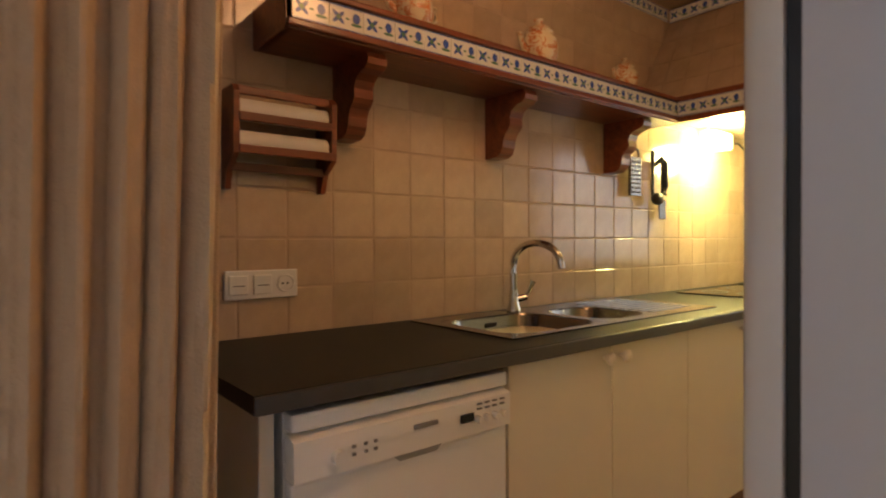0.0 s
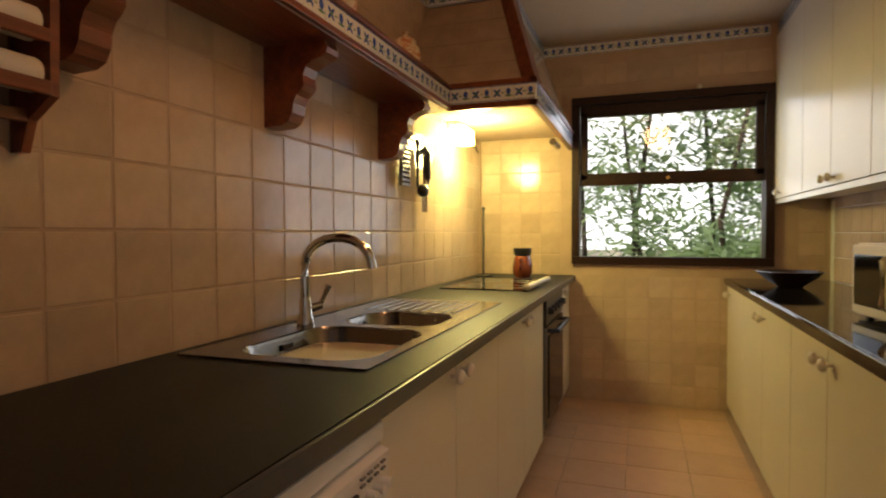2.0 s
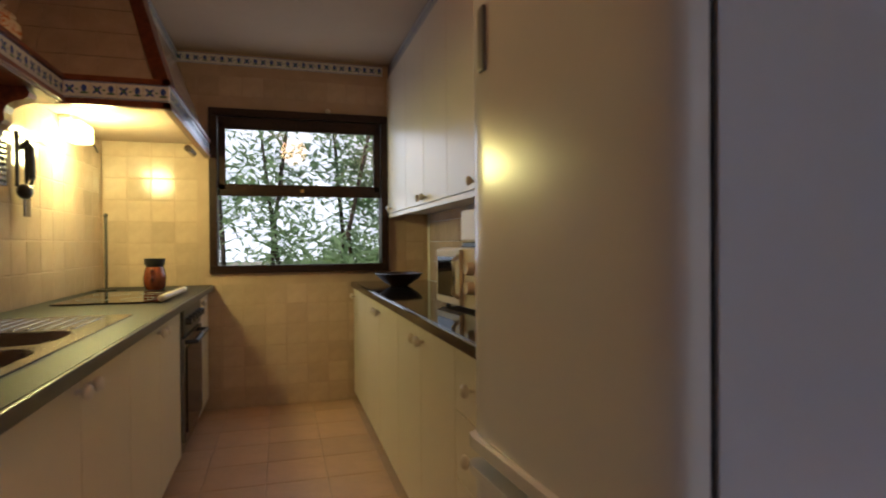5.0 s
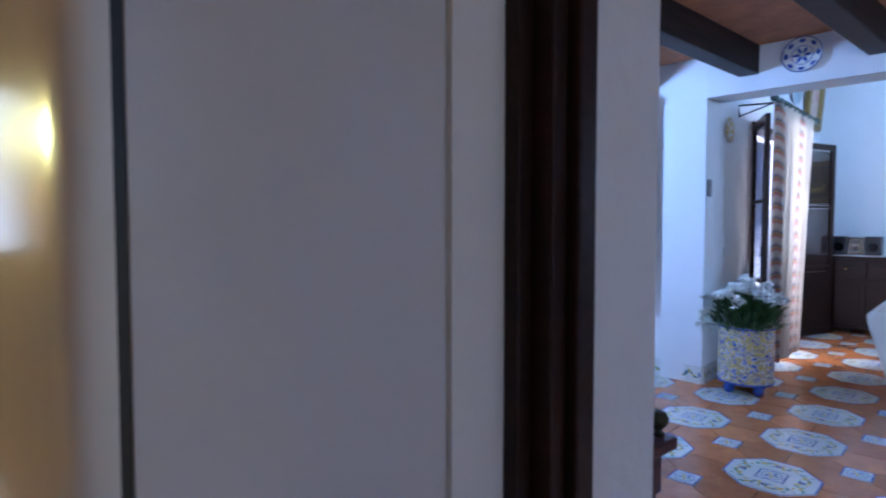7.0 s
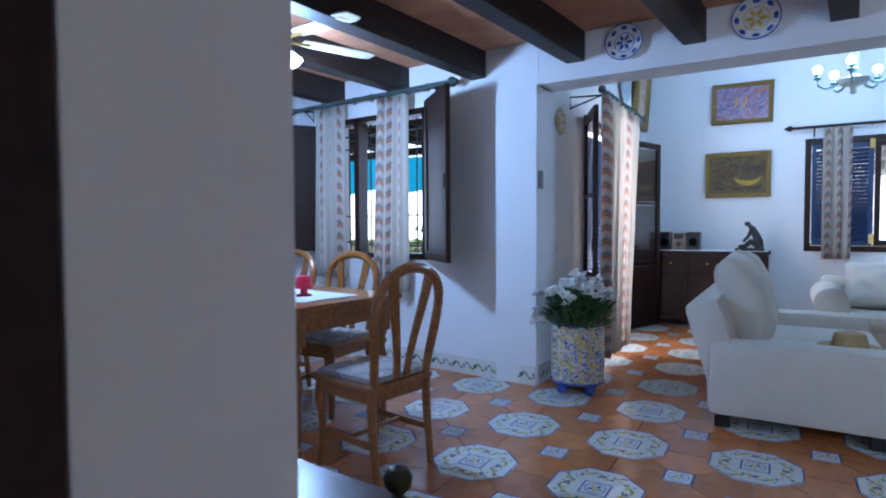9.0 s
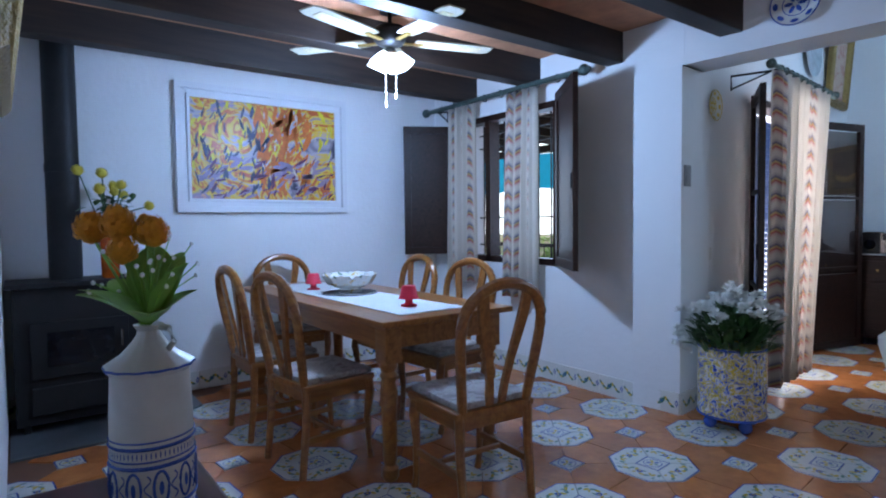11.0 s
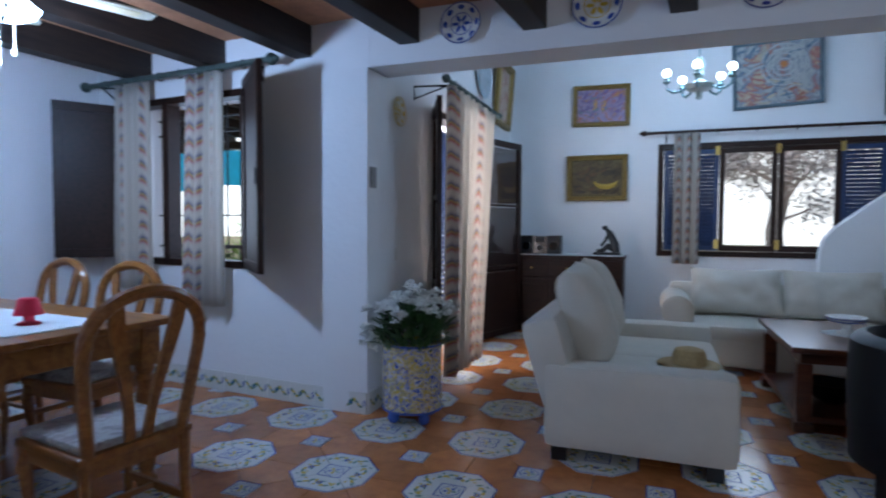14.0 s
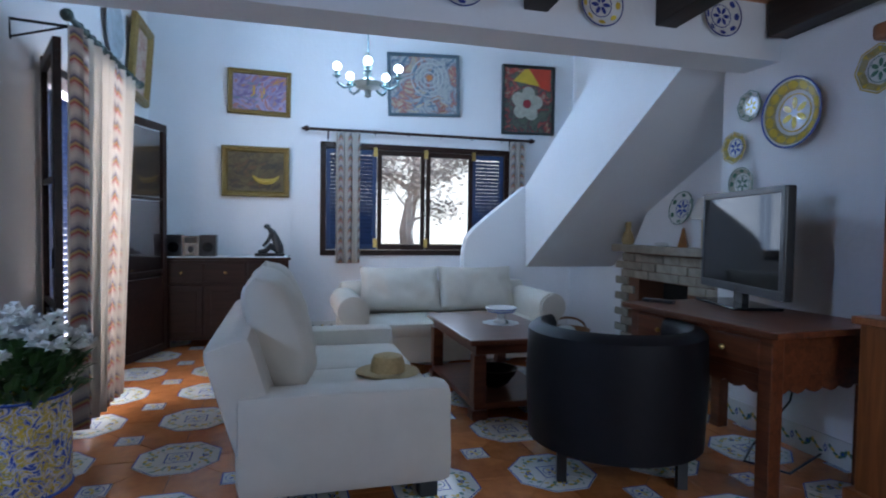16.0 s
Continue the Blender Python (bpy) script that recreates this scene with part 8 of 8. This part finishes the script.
AP, HE, CS = 0.200, 0.083, 0.062
J = 0.0025


def flat(bm, pts, z, mi=0):
    f = bm.faces.new([bm.verts.new((x, y, z)) for x, y in pts])
    f.material_index = mi
    return f


def slab(bm, pts, top, low=-0.008, mi=0):
    flat(bm, pts, top, mi)
    n = len(pts)
    for k in range(n):
        (x0, y0), (x1, y1) = pts[k], pts[(k + 1) % n]
        f = bm.faces.new([bm.verts.new(p) for p in ((x0, y0, low), (x1, y1, low), (x1, y1, top), (x0, y0, top))])
        f.material_index = mi


def dab(bm, x, y, rx, ry, ang, mi, z=0.0012, n=7):
    c, s = math.cos(ang), math.sin(ang)
    flat(bm, [(x + rx * math.cos(6.2832 * k / n) * c - ry * math.sin(6.2832 * k / n) * s, y + rx * math.cos(6.2832 * k / n) * s + ry * math.sin(6.2832 * k / n) * c) for k in range(n)], z, mi)


GLAZES = [CERAMIC, BLUE_GLAZE, YELLOW_GLAZE, GREEN_GLAZE]
DM = (AP + HE) / 2
bm = B()
slab(bm, [(CS + J, -CS), (DM, -DM + J), (AP, -HE), (AP, HE), (DM, DM - J), (CS + J, CS)], 0.0)
for (x0, y0), (x1, y1) in (((DM, -DM + J), (AP, -HE)), ((AP, -HE), (AP, HE)), ((AP, HE), (DM, DM - J))):
    d = Vector((x1 - x0, y1 - y0)).normalized() * 0.0
    n_ = Vector((y1 - y0, x0 - x1)).normalized() * -0.006
    flat(bm, [(x0, y0), (x1, y1), (x1 + n_.x, y1 + n_.y), (x0 + n_.x, y0 + n_.y)], 0.001, 1)
for k in range(9):
    q = k / 8 - 0.5
    x, y = 0.133 + 0.020 * math.sin(9 * q), 0.185 * q
    dab(bm, x, y, 0.017, 0.009, 0.9 + 5 * q, 2 if k % 2 else 3, 0.0012 + 0.0001 * k)
for k in range(6):
    q = k / 5 - 0.5
    dab(bm, 0.133 - 0.022 * math.sin(9 * q), 0.17 * q, 0.012, 0.006, 2.2 - 5 * q, 3 if k % 2 else 2, 0.0021)
dab(bm, 0.128, 0.0, 0.016, 0.016, 0, 1, 0.0024)
dab(bm, 0.128, 0.0, 0.007, 0.007, 0, 2, 0.0026)
PIECE = multi("octagon_piece", bm, GLAZES)
bm = B()
slab(bm, [(-CS, -CS), (CS, -CS), (CS, CS), (-CS, CS)], 0.0)
for s in ((1, 0), (-1, 0), (0, 1), (0, -1)):
    if s[0]:
        flat(bm, [(s[0] * CS, -CS), (s[0] * CS, CS), (s[0] * (CS - 0.006), CS), (s[0] * (CS - 0.006), -CS)], 0.001, 1)
    else:
        flat(bm, [(-CS, s[1] * CS), (CS, s[1] * CS), (CS, s[1] * (CS - 0.006)), (-CS, s[1] * (CS - 0.006))], 0.001, 1)
for k in range(16):
    a = 6.2832 * k / 16
    dab(bm, 0.044 * math.cos(a), 0.044 * math.sin(a), 0.003, 0.009, a, 1, 0.0012)
for k in range(5):
    a = 6.2832 * k / 5 + 0.4
    dab(bm, 0.021 * math.cos(a), 0.021 * math.sin(a), 0.012, 0.008, a, (1, 2, 3)[k % 3], 0.0013 + 0.0001 * k)
dab(bm, 0, 0, 0.007, 0.007, 0, 2, 0.0022)
CABOCHON = multi("square_piece", bm, GLAZES)
P = 0.60
bm = B()
G = P / 2
slab(bm, [(AP + J, J), (G + G - AP - J, J), (2 * G - AP - J, HE), (2 * G - DM - J, DM + J), (G + CS + J, G - CS - 2 * J), (G - CS - J, G - CS - 2 * J), (DM + J, DM + J), (AP + J, HE)], -0.0008)
CLAY = multi("clay_piece", bm, [TERRACOTTA])


def inside(c):
    return -2.55 < c.x < 4.15 and -8.2 < c.y < -0.68


def placed(c, quarter):
    """Lattice pose at c, turned by quarters, with the lattice's own slight stretch."""
    m = Matrix(((-U.x / P, V.x / P * -1, 0, c.x), (-U.y / P, V.y / P * -1, 0, c.y), (0, 0, 1, 0), (0, 0, 0, 1)))
    return m @ Matrix.Rotation(radians(90 * quarter), 4, "Z")


laid = []
for i in range(-6, 8):
    for j in range(-6, 10):
        c = O + U * i + V * j
        if inside(c):
            for q in range(4):
                laid.append((PIECE, "octagon_tile", placed(c, q), c))
            laid.append((CABOCHON, "centre_tile", placed(c, 0), c))
        c2 = c + U * 0.5 + V * 0.5
        if inside(c2):
            laid.append((CABOCHON, "cabochon", placed(c2, 0), c2))
        for q in range(4):
            c3 = c + (placed(Vector((0, 0, 0)), q) @ Vector((0.3, 0.12, 0)))
            if q < 2 and inside(c3):
                laid.append((CLAY, "terracotta_tile", placed(c, q), c3))
                laid.append((CLAY, "terracotta_tile", placed(c, q) @ Matrix.Diagonal((1, -1, 1, 1)), c3))
near = Vector((0.6, -3.6, 0))
laid.sort(key=lambda a: (a[3] - near).length)
count = {}
rest = []
for me, name, m, c in laid:
    count[name] = count.get(name, 0) + 1
    if count[name] <= 300:
        lay(floor_l, me, name, m)
    else:
        rest.append((me, m))
verts, faces, mats = [], [], []
ALL = [CERAMIC, BLUE_GLAZE, YELLOW_GLAZE, GREEN_GLAZE, TERRACOTTA]
for me, m in rest:
    o = len(verts)
    verts += [m @ v_.co for v_ in me.vertices]
    for p in me.polygons:
        faces.append([o + k for k in p.vertices])
        mats.append(4 if me is CLAY else p.material_index)
me = bpy.data.meshes.new("far_tiles")
me.from_pydata(verts, [], faces)
for mt in ALL:
    me.materials.append(mt)
me.polygons.foreach_set("material_index", mats)
ob = new("far_tiles", me)
ob.parent = floor_l
tagged(ob, kind="stuff")

# painted baseboard tiles
bm = B()
BW, BH = 0.20, 0.135
box(bm, -BW / 2 + 0.001, BW / 2 - 0.001, -0.010, 0, 0, BH, 0.0015)
ex, ez = (1, 0, 0), (0, 0, 1)
for k in range(11):
    q = k / 10 - 0.5
    disc(bm, (0.145 * q - 0.015, -0.0115 - 0.0001 * k, 0.068 + 0.020 * math.sin(9 * q)), (math.cos(1 + 4 * q), 0, math.sin(1 + 4 * q)), (-math.sin(1 + 4 * q), 0, math.cos(1 + 4 * q)), 0.015, 0.008, 8, 2 if k % 2 else 3)
disc(bm, (-0.015, -0.013, 0.070), ex, ez, 0.017, 0.017, 8, 3)
disc(bm, (-0.015, -0.0135, 0.070), ex, ez, 0.008, 0.008, 8, 1)
quad(bm, [(0.085, -0.0115, 0.045), (0.098, -0.0115, 0.070), (0.085, -0.0115, 0.095), (0.072, -0.0115, 0.070)], 1)
quad(bm, [(0.085, -0.012, 0.058), (0.091, -0.012, 0.070), (0.085, -0.012, 0.082), (0.079, -0.012, 0.070)], 0)
for z in (0.012, 0.124):
    quad(bm, [(-0.099, -0.0115, z), (0.099, -0.0115, z), (0.099, -0.0115, z + 0.004), (-0.099, -0.0115, z + 0.004)], 0)
BASE = multi("baseboard_tile", bm, GLAZES)
t = tagged(thing("baseboard", "white baseboard tiles painted with yellow garlands", "baseboard"), kind="structure")
for k in range(13):
    lay(t, BASE, "tile", pose(1.725 + BW * k, WY + 0.001, 0, 0, 0, 180))
for k in range(17):
    lay(t, BASE, "tile", pose(PX - 0.001, -3.94 + BW * k, 0, 0, 0, -90))
for k in range(4):
    lay(t, BASE, "tile", LR @ pose(-0.001, -0.11 - BW * k, 0, 0, 0, -90))
for k in range(21):
    lay(t, BASE, "tile", LR @ pose(-4.049, -0.31 + BW * k, 0, 0, 0, 90))
for k in range(14):
    lay(t, BASE, "tile", LR @ pose(-0.12 - BW * k, BY + 0.001, 0, 0, 0, 180))
